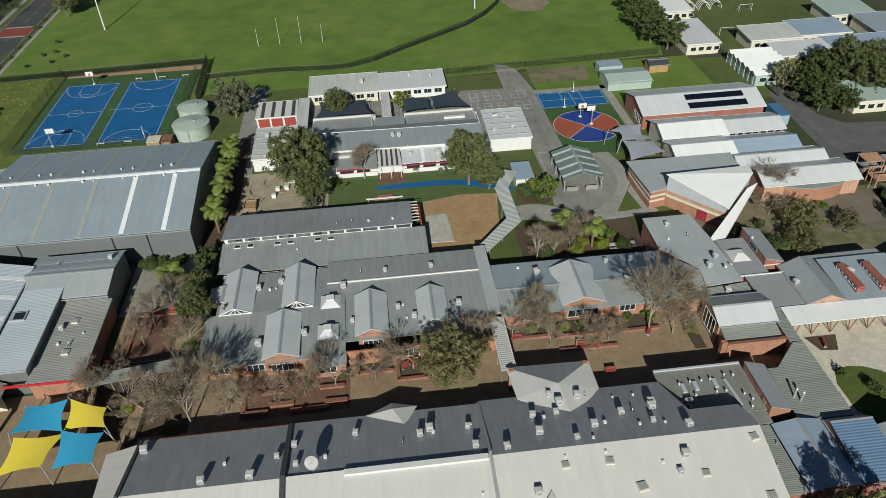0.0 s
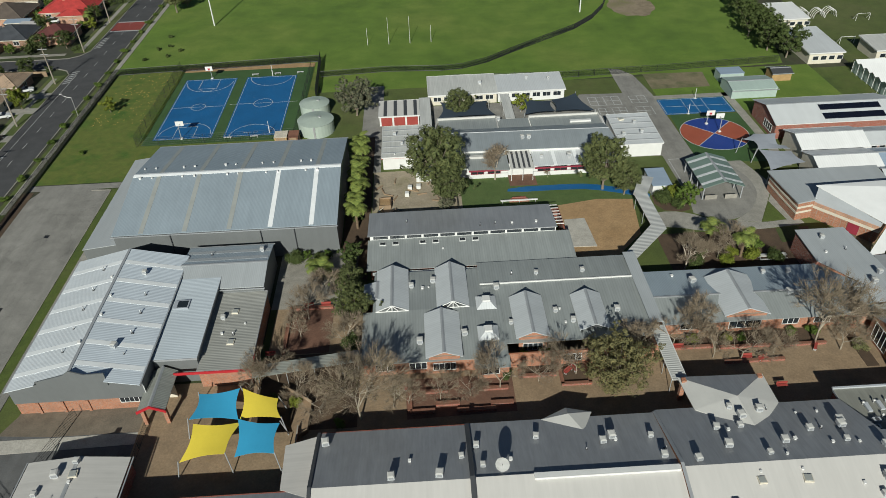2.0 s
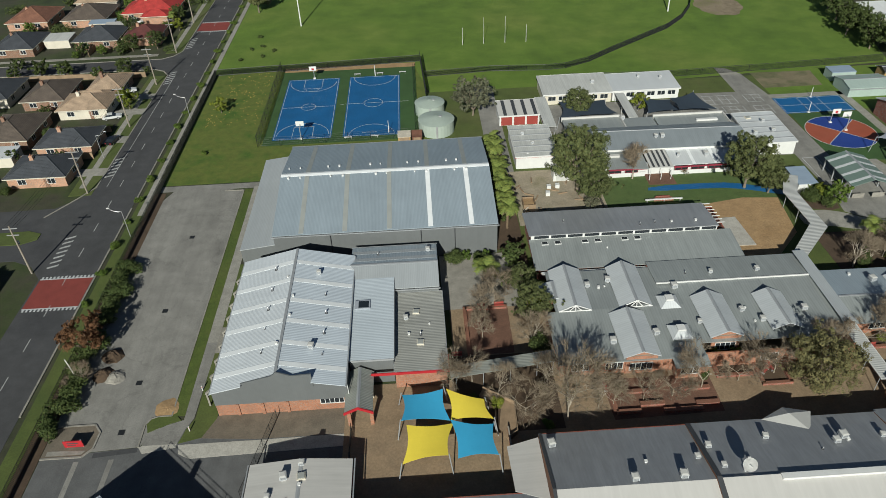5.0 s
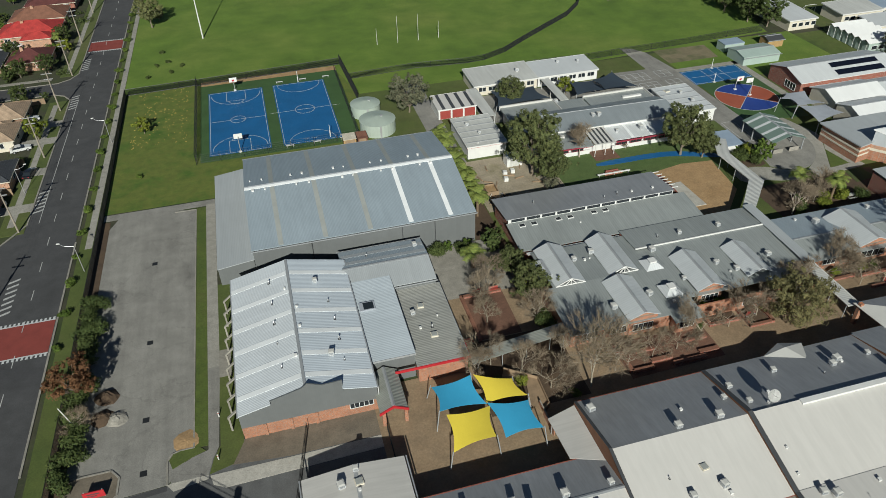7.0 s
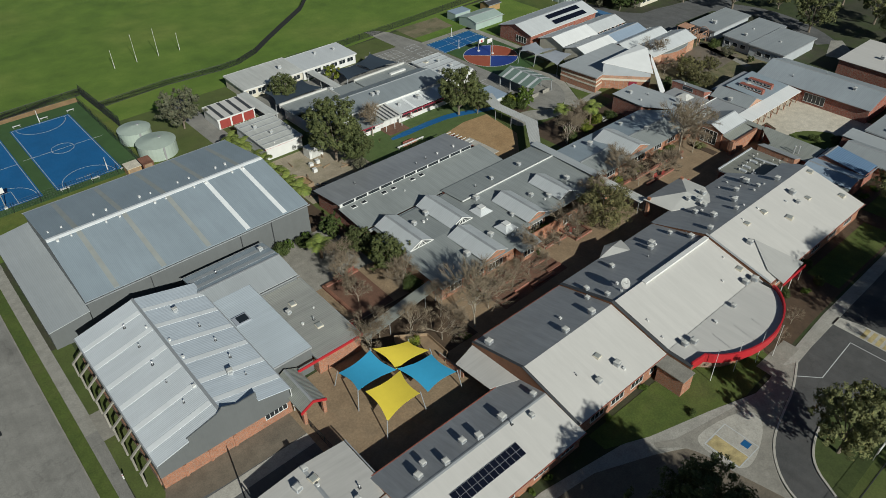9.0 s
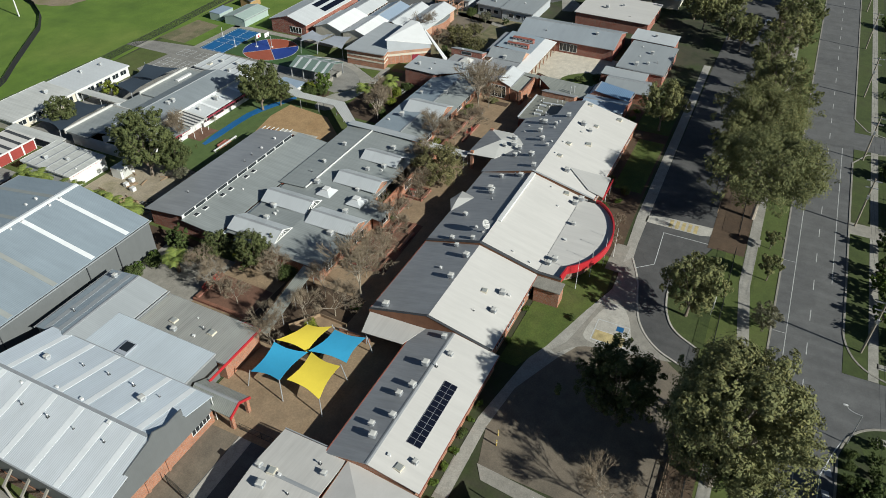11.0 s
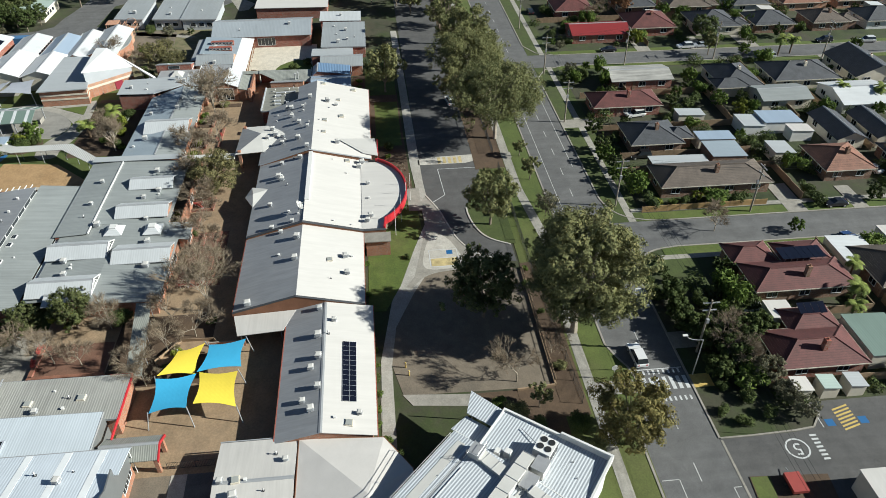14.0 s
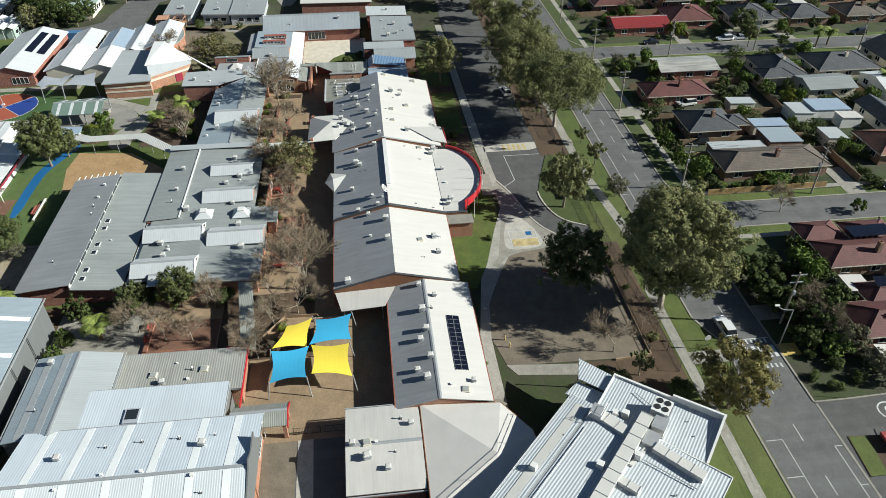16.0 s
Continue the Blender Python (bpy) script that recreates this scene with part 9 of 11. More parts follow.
for k in range(7):
    y = 157 + k * 2.5
    part("veranda_post", rod_of((92.6, y, 0), (92.6, y, 3.15), 0.06), M["white"], g)
for k in range(4):
    window(g, "S", 156.6, 94 + k * 2.3, 95.8 + k * 2.3, 1, 2.2, 1)

flat_shed(-93, -34, -72.6, -17.6, "whiteroofy", "cream", "white roofed building at the corner car park", 3.4)

# solar arrays on houses
for hx0, hy0, hx1, hy1, za, zb in ((-32.6, -35.4, -29.4, -27.0, 3.2, 3.2), (-45.5, -28.4, -43.6, -23.0, 3.0, 3.6)):
    t = thing("solar_array", ((hx0 + hx1) / 2, (hy0 + hy1) / 2, za), "dark solar array on a tiled house roof", "solar array", "house solar arrays")
    n = int((hy1 - hy0) / 1.1)
    for k in range(n):
        ya = hy0 + k * 1.1
        part("solar_panel", sheet(bmesh.new(), [(hx0, ya, za + 0.9), (hx1, ya, zb + 0.9), (hx1, ya + 1.05, zb + 0.9), (hx0, ya + 1.05, za + 0.9)], 0.05), M["solar"], t)
        part("rail", rod_of((hx0 + 0.3, ya + 0.5, za - 0.2), (hx0 + 0.3, ya + 0.5, za + 0.86), 0.04), M["galv"], t)

# ---- trees and shrubs ----
def mesh_from(name, verts, faces, mat):
    me = bpy.data.meshes.new(name)
    me.from_pydata(verts, [], faces)
    me.materials.append(mat)
    return me


def raw_part(name, verts, faces, mat, parent):
    ob = new(name, mesh_from(name, verts, faces, mat))
    ob.parent = parent
    OFF[ob] = OFF[parent]
    return ob


def limb(V, F, a, b, r0, r1, seg=5):
    a, b = np.array(a, float), np.array(b, float)
    d = (b - a) / (np.linalg.norm(b - a) + 1e-9)
    u = np.cross(d, (0.3, 0.9, 0.2)); u /= np.linalg.norm(u) + 1e-9
    w = np.cross(d, u)
    k = len(V)
    for c, r in ((a, r0), (b, r1)):
        for i in range(seg):
            t = 2 * math.pi * i / seg
            V.append(tuple(c + r * (math.cos(t) * u + math.sin(t) * w)))
    for i in range(seg):
        j = (i + 1) % seg
        F.append((k + i, k + j, k + seg + j, k + seg + i))


def leaves(rs, centres, radii, count, size, flat=0.0):
    """Leaf blades scattered in the outer part of each clump."""
    V, F = [], []
    w = np.array([r[0] * r[1] for r in radii]); w = w / w.sum()
    for c, r, share in zip(centres, radii, w):
        n = max(6, int(count * share))
        d = rs.normal(size=(n, 3)); d /= np.linalg.norm(d, axis=1)[:, None]
        rad = rs.uniform(0.45, 1.0, n) ** 0.5
        rad *= 1 + 0.22 * rs.normal(size=n) * 0.6
        p = np.array(c) + d * rad[:, None] * np.array(r)
        nn = d / np.array(r) * r[0] + 0.5 * rs.normal(size=(n, 3)) + np.array((0, 0, 0.25))
        nn /= np.linalg.norm(nn, axis=1)[:, None] + 1e-9
        a = np.cross(nn, rs.normal(size=(n, 3))); a /= np.linalg.norm(a, axis=1)[:, None] + 1e-9
        bb = np.cross(nn, a)
        s = size * rs.uniform(0.6, 1.35, n)
        for i in range(n):
            k = len(V)
            o, x, y = p[i], a[i] * s[i], bb[i] * s[i] * 0.42
            V += [tuple(o - x), tuple(o + x * 0.7 + y), tuple(o + x * 0.7 - y)]
            F.append((k, k + 1, k + 2))
    return V, F


def tufted_leaves(rs, centres, radii, count, size, per=30):
    """Leaf blades in small drooping tufts on the skin of each clump."""
    P, N = [], []
    w = np.array([r[0] * r[1] for r in radii]); w = w / w.sum()
    for c, r, share in zip(centres, radii, w):
        m = max(3, int(count * share / per))
        d = rs.normal(size=(m, 3)); d /= np.linalg.norm(d, axis=1)[:, None]
        tc = np.array(c) + d * (rs.uniform(0.5, 1.0, m) ** 0.4)[:, None] * np.array(r)
        q = (0.14 + 0.22 * r[0]) * rs.uniform(0.7, 1.35, m)
        e = rs.normal(size=(m, per, 3)); e /= np.linalg.norm(e, axis=2)[:, :, None]
        P.append((tc[:, None, :] + e * (q[:, None] * rs.uniform(0.6, 1.0, (m, per)))[:, :, None]).reshape(-1, 3))
        N.append((0.7 * e + 1.0 * d[:, None, :] + 0.35 * rs.normal(size=(m, per, 3)) + np.array((0, 0, 0.2))).reshape(-1, 3))
    P, N = np.concatenate(P), np.concatenate(N)
    N /= np.linalg.norm(N, axis=1)[:, None] + 1e-9
    a = np.cross(N, rs.normal(size=N.shape)); a /= np.linalg.norm(a, axis=1)[:, None] + 1e-9
    b = np.cross(N, a)
    s = (size * rs.uniform(0.6, 1.35, len(P)))[:, None]
    V = np.stack([P - a * s, P + a * s * 0.7 + b * s * 0.5, P + a * s * 0.7 - b * s * 0.5], 1).reshape(-1, 3)
    F = np.arange(len(P) * 3).reshape(-1, 3)
    return V.tolist(), F.tolist()


def make_gum(seed, H, R, mat, bark, n=5200, low=0.3, label="tall gum tree with grey-green foliage", size=0.36, name="gum_tree", lobes=22):
    def build():
        rs = np.random.RandomState(seed)
        t = thing(name, (0, 0, 0), label, "tree", "trees")
        V, F = [], []
        fork = H * (low * 0.75 + 0.06)
        limb(V, F, (0, 0, -0.3), (0.1, 0.1, fork), 0.026 * H, 0.017 * H, 7)
        zc, hz = H * (1 + low) / 2, H * (1 - low) / 2
        cs, rr = [], []
        for i in range(lobes):
            a = 2.39996 * i + rs.uniform(-0.4, 0.4)
            u = -0.75 + 1.65 * (i + 0.5) / lobes
            w = math.sqrt(max(0.0, 1 - u * u)) * rs.uniform(0.75, 1.12)
            k = rs.uniform(0.56, 0.84)
            tip = np.array((math.cos(a) * w * R * k, math.sin(a) * w * R * k, zc + u * hz * rs.uniform(0.68, 0.84)))
            mid = np.array((tip[0] * 0.4, tip[1] * 0.4, fork + (tip[2] - fork) * 0.5))
            if i % 2 == 0:
                limb(V, F, (0.1, 0.1, fork * 0.95), mid, 0.011 * H, 0.007 * H)
            limb(V, F, mid, tip, 0.007 * H, 0.002 * H, 4)
            q = R * rs.uniform(0.2, 0.33)
            cs.append(tuple(tip)); rr.append((q, q * rs.uniform(0.8, 1.15), q * rs.uniform(0.55, 0.8)))
            for s in range(2):
                e = tip + rs.normal(size=3) * R * np.array((0.16, 0.16, 0.11))
                q = R * rs.uniform(0.1, 0.2)
                cs.append(tuple(e)); rr.append((q, q, q * 0.7))
        raw_part("trunk", V, F, M[bark], t)
        raw_part("crown", *tufted_leaves(rs, cs, rr, int(n * 1.9), size * 0.74), M[mat], t)
        return t
    return build


def make_bare(seed, H, R, rus=0, label="bare deciduous tree with fine brown twigs", bark="greybark", leaf="russet", sprays=6):
    """A leafless tree, forked five times, with sprays of fine twigs at its tips and a few dry leaves."""
    def build():
        rs = np.random.RandomState(seed)
        t = thing("bare_tree", (0, 0, 0), label, "tree", "bare trees of the yard")
        segs, tips = [], []

        def grow(p, d, L, r, depth):
            q = p + d * L
            segs.append((p, q, r, depth))
            if depth == 0 or depth == 1 and rs.uniform() < 0.4:
                tips.append((q, d))
            if depth == 0:
                return
            n = 4 if depth in (5, 1) else 3
            for i in range(n):
                nd = d + rs.normal(size=3) * (0.5 if depth > 2 else 0.42)
                nd[2] = abs(nd[2]) * 0.85 + 0.12
                nd /= np.linalg.norm(nd)
                grow(q, nd, L * rs.uniform(0.68, 0.92), max(r * 0.62, 0.018), depth - 1)
        grow(np.array((0, 0, -0.2)), np.array((0.02, 0.03, 1.0)), 2.2, 0.17, 5)
        P = np.array([q for q, _ in tips])
        k = np.array((R / np.percentile(np.hypot(P[:, 0], P[:, 1]), 92),) * 2 + (H / P[:, 2].max(),))
        V, F, TV, TF = [], [], [], []
        for p, q, r, depth in segs:
            if depth > 1:
                limb(V, F, p * k, q * k, r, r * 0.65, 5 if depth > 2 else 4)
            else:
                limb(TV, TF, p * k, q * k, max(r, 0.034), 0.022, 3)
        for q, way in tips:
            for _ in range(sprays):
                d = way + rs.normal(size=3) * 0.42
                d *= rs.uniform(0.8, 1.9) / np.linalg.norm(d)
                s = np.cross(d, rs.normal(size=3)); s *= 0.024 / (np.linalg.norm(s) + 1e-9)
                a, m = q * k - d * 0.15, len(TV)
                TV += [tuple(a - s), tuple(a + s), tuple(a + d)]
                TF.append((m, m + 1, m + 2))
        raw_part("trunk", V, F, M[bark], t)
        tagged(raw_part("twig_spray", TV, TF, M["twig"], t), "", "", "", "stuff")
        if rus:
            pick = [tuple(tips[i][0] * k) for i in rs.choice(len(tips), min(rus, len(tips)), False)]
            LV, LF = leaves(rs, pick, [(0.45, 0.45, 0.4)] * len(pick), len(pick) * 7, 0.095)
            raw_part("dry_leaves", LV, LF, M[leaf], t)
        return t
    return build


def make_shrub(seed, H, R, mat, label="rounded green shrub in a garden", name="shrub", n=1100, size=0.2):
    def build():
        rs = np.random.RandomState(seed)
        t = thing(name, (0, 0, 0), label, "shrub", "shrubs")
        cs = [(rs.normal() * R * 0.35, rs.normal() * R * 0.35, H * rs.uniform(0.35, 0.65)) for _ in range(7)]
        rr = [(R * rs.uniform(0.4, 0.62), R * rs.uniform(0.4, 0.62), H * rs.uniform(0.25, 0.4)) for _ in range(7)]
        V, F = [], []
        for c in cs:
            limb(V, F, (0, 0, -0.1), c, 0.05, 0.015, 4)
        raw_part("woody_base", V, F, M["bark"], t)
        raw_part("foliage", *leaves(rs, cs, rr, int(n * 1.4), size * 0.85), M[mat], t)
        return t
    return build


def make_palm(seed, H, L=2.5, n=20):
    def build():
        rs = np.random.RandomState(seed)
        t = thing("palm", (0, 0, 0), "palm with ringed trunk and drooping fronds", "palm", "palms")
        V, F = [], []
        for k in range(8):
            limb(V, F, (0, 0, H * k / 8 - 0.1), (0, 0, H * (k + 1) / 8), 0.27, 0.22, 8)
        raw_part("trunk", V, F, M["palmtrunk"], t)
        for i in range(n):
            V, F = [], []
            a = 2.4 * i + rs.uniform(-0.2, 0.2)
            up = rs.uniform(-0.3, 1.2)
            p = np.array((0, 0, H))
            d = np.array((math.cos(a), math.sin(a), up)); d /= np.linalg.norm(d)
            side = np.array((-math.sin(a), math.cos(a), 0))
            pts = [p]
            for s in range(6):
                p = p + d * L / 6
                d = d + np.array((0, 0, -0.22)); d /= np.linalg.norm(d)
                pts.append(p)
            for s in range(6):
                for u in (0.0, 0.33, 0.66):
                    o = pts[s] * (1 - u) + pts[s + 1] * u
                    fwd = (pts[s + 1] - pts[s])
                    wl = 1.0 * (1 - abs((s + u) / 6 - 0.45))
                    for sd in (-1, 1):
                        k = len(V)
                        e = o + side * sd * wl + fwd * 0.7 + np.array((0, 0, -0.12))
                        V += [tuple(o - fwd * 0.2), tuple(o + fwd * 0.25), tuple(e)]
                        F.append((k, k + 1, k + 2))
            raw_part("frond", V, F, M["palmleaf"], t)
        return t
    return build


TREES = {
    "h1": make_shrub(26, 3.0, 2.0, "darkleaf", "dark green backyard bush", "bush", 620, 0.36),
    "h2": make_shrub(27, 2.6, 1.9, "greenleaf", "green backyard bush beside a fence", "bush", 620, 0.34),
    "g0": make_gum(1, 25, 9.0, "gumleaf", "palebark", 50000, 0.13, "tall broad gum tree with olive foliage", 0.28, lobes=64),
    "gx": make_gum(41, 18, 11.0, "gumleaf", "palebark", 40000, 0.34, "wide spreading gum tree with several pale limbs", 0.25, lobes=60),
    "gt": make_gum(33, 24, 6.8, "gumleaf", "bark", 11000, 0.24, "very tall slender gum tree with olive crown", 0.3, lobes=24),
    "g1": make_gum(31, 16, 8.0, "gumleaf", "bark", 7200, 0.1, "tall broad gum tree with olive foliage", 0.4),
    "g2": make_gum(2, 15, 6.6, "gumleaf", "bark", 5200, 0.1, "tall gum tree with grey-green foliage", 0.36),
    "g3": make_gum(3, 12, 5.8, "gumleaf", "bark", 8400, 0.2, "broad gum tree with olive foliage", 0.28),
    "gd": make_gum(4, 9, 4.2, "darkleaf", "bark", 2050, 0.1, "dense dark green evergreen tree", 0.55, "evergreen_tree", 16),
    "gg": make_gum(5, 9, 4.6, "greenleaf", "bark", 1900, 0.12, "leafy green evergreen garden tree", 0.52, "evergreen_tree", 16),
    "ge": make_gum(43, 8, 4.2, "darkleaf", "bark", 5000, 0.04, "dense dark green hedge tree of the corner garden", 0.46, "evergreen_tree", 22),
    "gn": make_gum(20, 13.5, 5.6, "olivegreen", "bark", 10500, 0.1, "dense olive green tree beside the old block", 0.28, "evergreen_tree", 28),
    "gk": make_gum(14, 12.5, 5.6, "darkleaf", "bark", 6200, 0.12, "dense dark green tree beside the drive", 0.34, "evergreen_tree"),
    "gy": make_gum(6, 9.5, 5.0, "greyleaf", "bark", 5200, 0.12, "grey-leaved tree with rounded crown", 0.28, "grey_gum"),
    "gb": make_gum(15, 6.4, 4.7, "olivebrown", "bark", 6500, 0.02, "low spreading tree with brownish olive foliage", 0.2, "spreading_tree", 26),
    "gw": make_gum(18, 11.5, 4.8, "goldleaf", "bark", 12000, 0.06, "dense tree with golden olive leaves at the street fence", 0.22, "street_tree", 20),
    "gc": make_gum(19, 9.4, 5.5, "olivebrown", "bark", 9000, 0.03, "large leafy tree with olive brown foliage in the yard", 0.22, "yard_tree", 30),
    "gs": make_gum(7, 6, 2.4, "gumleaf", "bark", 1900, 0.3, "small street tree with thin olive crown", 0.26, "street_tree", 12),
    "gl": make_gum(8, 5, 2.6, "limeleaf", "bark", 2200, 0.15, "small tree with yellow-green leaves", 0.24, "garden_tree", 12),
    "gr": make_gum(9, 10, 5.0, "russet", "bark", 4200, 0.2, "tree with dry brown autumn leaves", 0.3, "autumn_tree", 18),
    "b1": make_bare(11, 11.4, 6.2, 90, sprays=6),
    "b2": make_bare(12, 11.2, 6.2, 130, "bare tree with a few russet leaves", sprays=6),
    "b3": make_bare(13, 9.6, 4.0, 0, sprays=5),
    "b4": make_bare(16, 11.2, 6.4, 160, "large bare tree with some yellow-green leaves", "greybark", "olivebrown", 7),
    "b5": make_bare(17, 7.0, 2.2, 0, "slender bare tree with pale bark", "palebark", "russet", 3),
    "s1": make_shrub(21, 2.2, 1.5, "darkleaf", "dark green garden shrub"),
    "s2": make_shrub(22, 1.8, 1.3, "greenleaf"),
    "s3": make_shrub(23, 1.6, 1.1, "limeleaf", "yellow-green rounded garden shrub"),
    "s4": make_shrub(24, 3.2, 2.0, "darkleaf", "large dark green garden bush", "bush", 1900, 0.24),
    "s5": make_shrub(25, 2.6, 1.7, "gumleaf", "large olive coloured garden bush", "bush", 1600, 0.22),
    "p1": make_palm(31, 5.5),
    "p2": make_palm(32, 2.2, 2.0, 15),
}


def plant(spec):
    w = spec.split()
    for k in range(0, len(w), 4):
        kind, x, y, s = w[k], float(w[k + 1]), float(w[k + 2]), float(w[k + 3])
        put("tree_" + kind, TREES[kind], at(x, y, 0.0, (k * 53 + x * 17) % 360, s, s * (0.92 + 0.16 * ((k * 13) % 7) / 7)))


# picnic tables in the garden
for x, y in ((38.6, 97.7), (41.6, 97.8)):
    t = thing("picnic_table", (x, y, 0), "pale timber picnic table with fixed benches in the garden", "table", "picnic tables")
    part("tabletop", box_of(x - 0.95, y - 0.4, 0.7, x + 0.95, y + 0.4, 0.76), M["palesmooth"], t)
    for d in (-0.75, 0.75):
        part("bench", box_of(x - 0.95, y + d - 0.15, 0.4, x + 0.95, y + d + 0.15, 0.45), M["palesmooth"], t)
        part("leg_frame", box_of(x + d - 0.04, y - 0.75, 0.3, x + d + 0.04, y + 0.75, 0.38), M["steel"], t)
        part("leg", rod_of((x + d, y - 0.3, 0), (x + d, y - 0.3, 0.72), 0.04, None, 5), M["steel"], t)
        part("leg", rod_of((x + d, y + 0.3, 0), (x + d, y + 0.3, 0.72), 0.04, None, 5), M["steel"], t)

# street gums and front trees
plant("g0 -41.7 10.0 1.0 gn -37.0 23.6 1.04 g3 -12.0 18.6 0.95 gx 21.0 12.4 1.0 gx 46 15.0 0.85 g1 33.5 10.0 0.6 g3 39 19.5 0.9 gt 58 14 0.85 g3 68 16 1.1 gt 78 17 0.9 g1 72 8.0 0.85 g1 92 18 0.9 g2 104 14 1.0 g3 47.8 36.0 0.98 gw -63.2 8.2 1.15 gy -9.4 7.4 0.5 gs 3 8.0 0.9 gs 12.6 8.4 0.75 "
      "g2 118 12 1.0 g1 132 16 1.0 g3 104 26 0.9 g3 126 34 1.1 g2 140 30 1.0 g3 150 10 1.2 g2 112 30 0.8 gs -56 18.5 0.8 b1 -51 20.8 0.6 s5 -57 22 0.9 s1 -59.5 19 0.9 s2 -55 24 0.8 s4 -60 14 0.8 s5 -63.5 12.5 0.8 s1 -30 15.2 0.6 s2 -26 14.6 0.6 b2 -46 14.6 0.45 s5 -49 14 0.6 s1 -37 14.2 0.5")
# trees of the school grounds
plant("gc 6.0 71.4 1.0 gn -18.0 125.0 1.12 gn -15.4 120.4 0.6 gy -16.2 118.4 0.68 gn 15.8 122.8 0.9 gn 19.6 120.4 0.55 gy -36.0 161.6 2.1 gn -11.2 157.4 0.62 gl 4.2 158.9 0.9 b2 5.5 128.4 0.3 gl 28.4 117.2 0.8 gg 30.2 115.2 0.55 gs 5.6 160.2 0.7 "
      "b2 -46.3 74.0 0.9 b1 -36.7 68.6 1.02 b4 -31.0 67.3 1.0 b1 -33.5 72.6 0.85 b2 -19.7 70.0 1.0 b1 -11.0 71.3 1.0 b1 0.5 73.4 1.05 b1 16.2 77.6 1.1 b1 25.5 74.4 1.05 b1 30.8 75.3 0.8 b4 37.6 76.5 1.05 b3 20.6 79.2 0.8 b1 44.6 78.2 0.75 b3 41.0 75.2 0.9 b1 21.5 75.0 0.75 b3 9.5 76.0 0.8 b1 -26.4 69.0 0.75 b1 -40.2 72.0 0.8 b3 33.2 100.4 0.8 b5 24.2 96.2 1.0 b5 27.4 97.0 0.75 b3 30.6 98.4 0.7 b5 -5.5 128.6 1.15 b1 -15.4 70.4 0.85 b1 -5.2 72.4 0.8 b2 -24.2 69.2 0.85 b3 -40.4 88.6 0.85 b3 -33.8 82.0 0.85 b3 -41.2 84.4 0.7 b1 -38.4 93.0 0.85 b1 -43.6 75.4 0.95 p2 -39.2 98.5 1.3 gg -38.6 104.4 0.42 gg -42.2 104.4 0.4 gd -34.0 103.4 0.5 gl -33.0 88.4 1.0 b3 10.6 79.0 0.7 b1 43.4 80.4 0.8 "
      "gn -32.9 87.4 0.56 gn -33.4 94.6 0.46 gd -34.4 102.0 0.72 b2 -36.4 94.4 0.75 s4 -44.4 103.6 1.0 s4 -40.0 103.4 0.9 s4 -35.4 97.6 1.0 s4 -32.6 80.6 1.1 p1 -33.6 113.6 1.0 p1 -33.9 118 0.95 p1 -33.3 122.6 1.05 p1 -33.8 127.4 1.0 p1 -33.5 132 0.95 p1 -33.6 136.6 1.0 p1 -33.9 141.2 0.9 s1 -33.6 116 0.8 s1 -33.4 130 0.9 "
      "p1 34.8 98.6 0.95 p2 31.2 103.6 1.0 s3 33.6 99.0 1.2 s3 31.2 97.0 1.1 s3 36.2 98.2 1.2 s2 28.0 99.4 1.1 s1 26.0 96.2 1.3 s2 38.4 101.6 1.2 s4 40.2 97.0 0.9 gg 27.6 119.6 0.5 s4 26.2 116.6 1.1 s4 28.8 114.6 0.9 s2 24.4 94.6 1.0 b2 24.4 96.8 0.6 "
      "gb 73.6 98.2 0.9 gb 82.0 97.0 0.62 gd 66.6 99.4 0.5 gb 70.6 92.6 0.8 b1 75.4 109.0 1.1 b1 70.4 103.2 0.7 gd 93.4 92.0 0.5 gy 92.0 98.0 0.8 s4 62.0 97.4 1.0 s4 67.0 93.0 1.1 s2 81.0 104.0 1.0 s4 95.0 104.0 1.0 gd 61.4 63.6 0.35 s1 64.6 60.0 1.0 s4 67.4 56.4 0.8 "
      "s3 -6.2 77.0 0.9 s3 -3.6 77.2 0.8 s1 -9.6 73.6 0.7 s3 24.6 78.6 0.8 s2 27.2 78.6 0.8 s3 19.6 78.8 0.8 s2 35 79 0.9 s2 38.2 79.2 0.9 s5 44.0 75.4 0.7 s3 -40.6 70.4 0.8 s1 -43.5 71.6 0.7 s2 -34 66.6 0.8")
plant("s1 -62 38.4 0.6 s2 -59.5 39.8 0.6 s2 -57 41 0.6 s2 -54.4 40.8 0.6 s2 -51.6 40.9 0.6 s1 -48.6 40.8 0.6 s2 -46 40.8 0.5 s2 -43 40.9 0.5 s1 -20.6 34.6 0.5 s5 -3.0 35.2 0.5 b3 0.6 33.6 0.42 b3 6.2 34.6 0.4 s2 -22 42 0.6 s2 -30 41.7 0.6 s1 12 38.6 0.8 s2 15 36.6 0.7 s1 18.4 36.4 0.9 s4 21 40 0.7 s5 46 42.6 0.8 s2 50 42.6 0.9 s2 54 42.4 0.8")
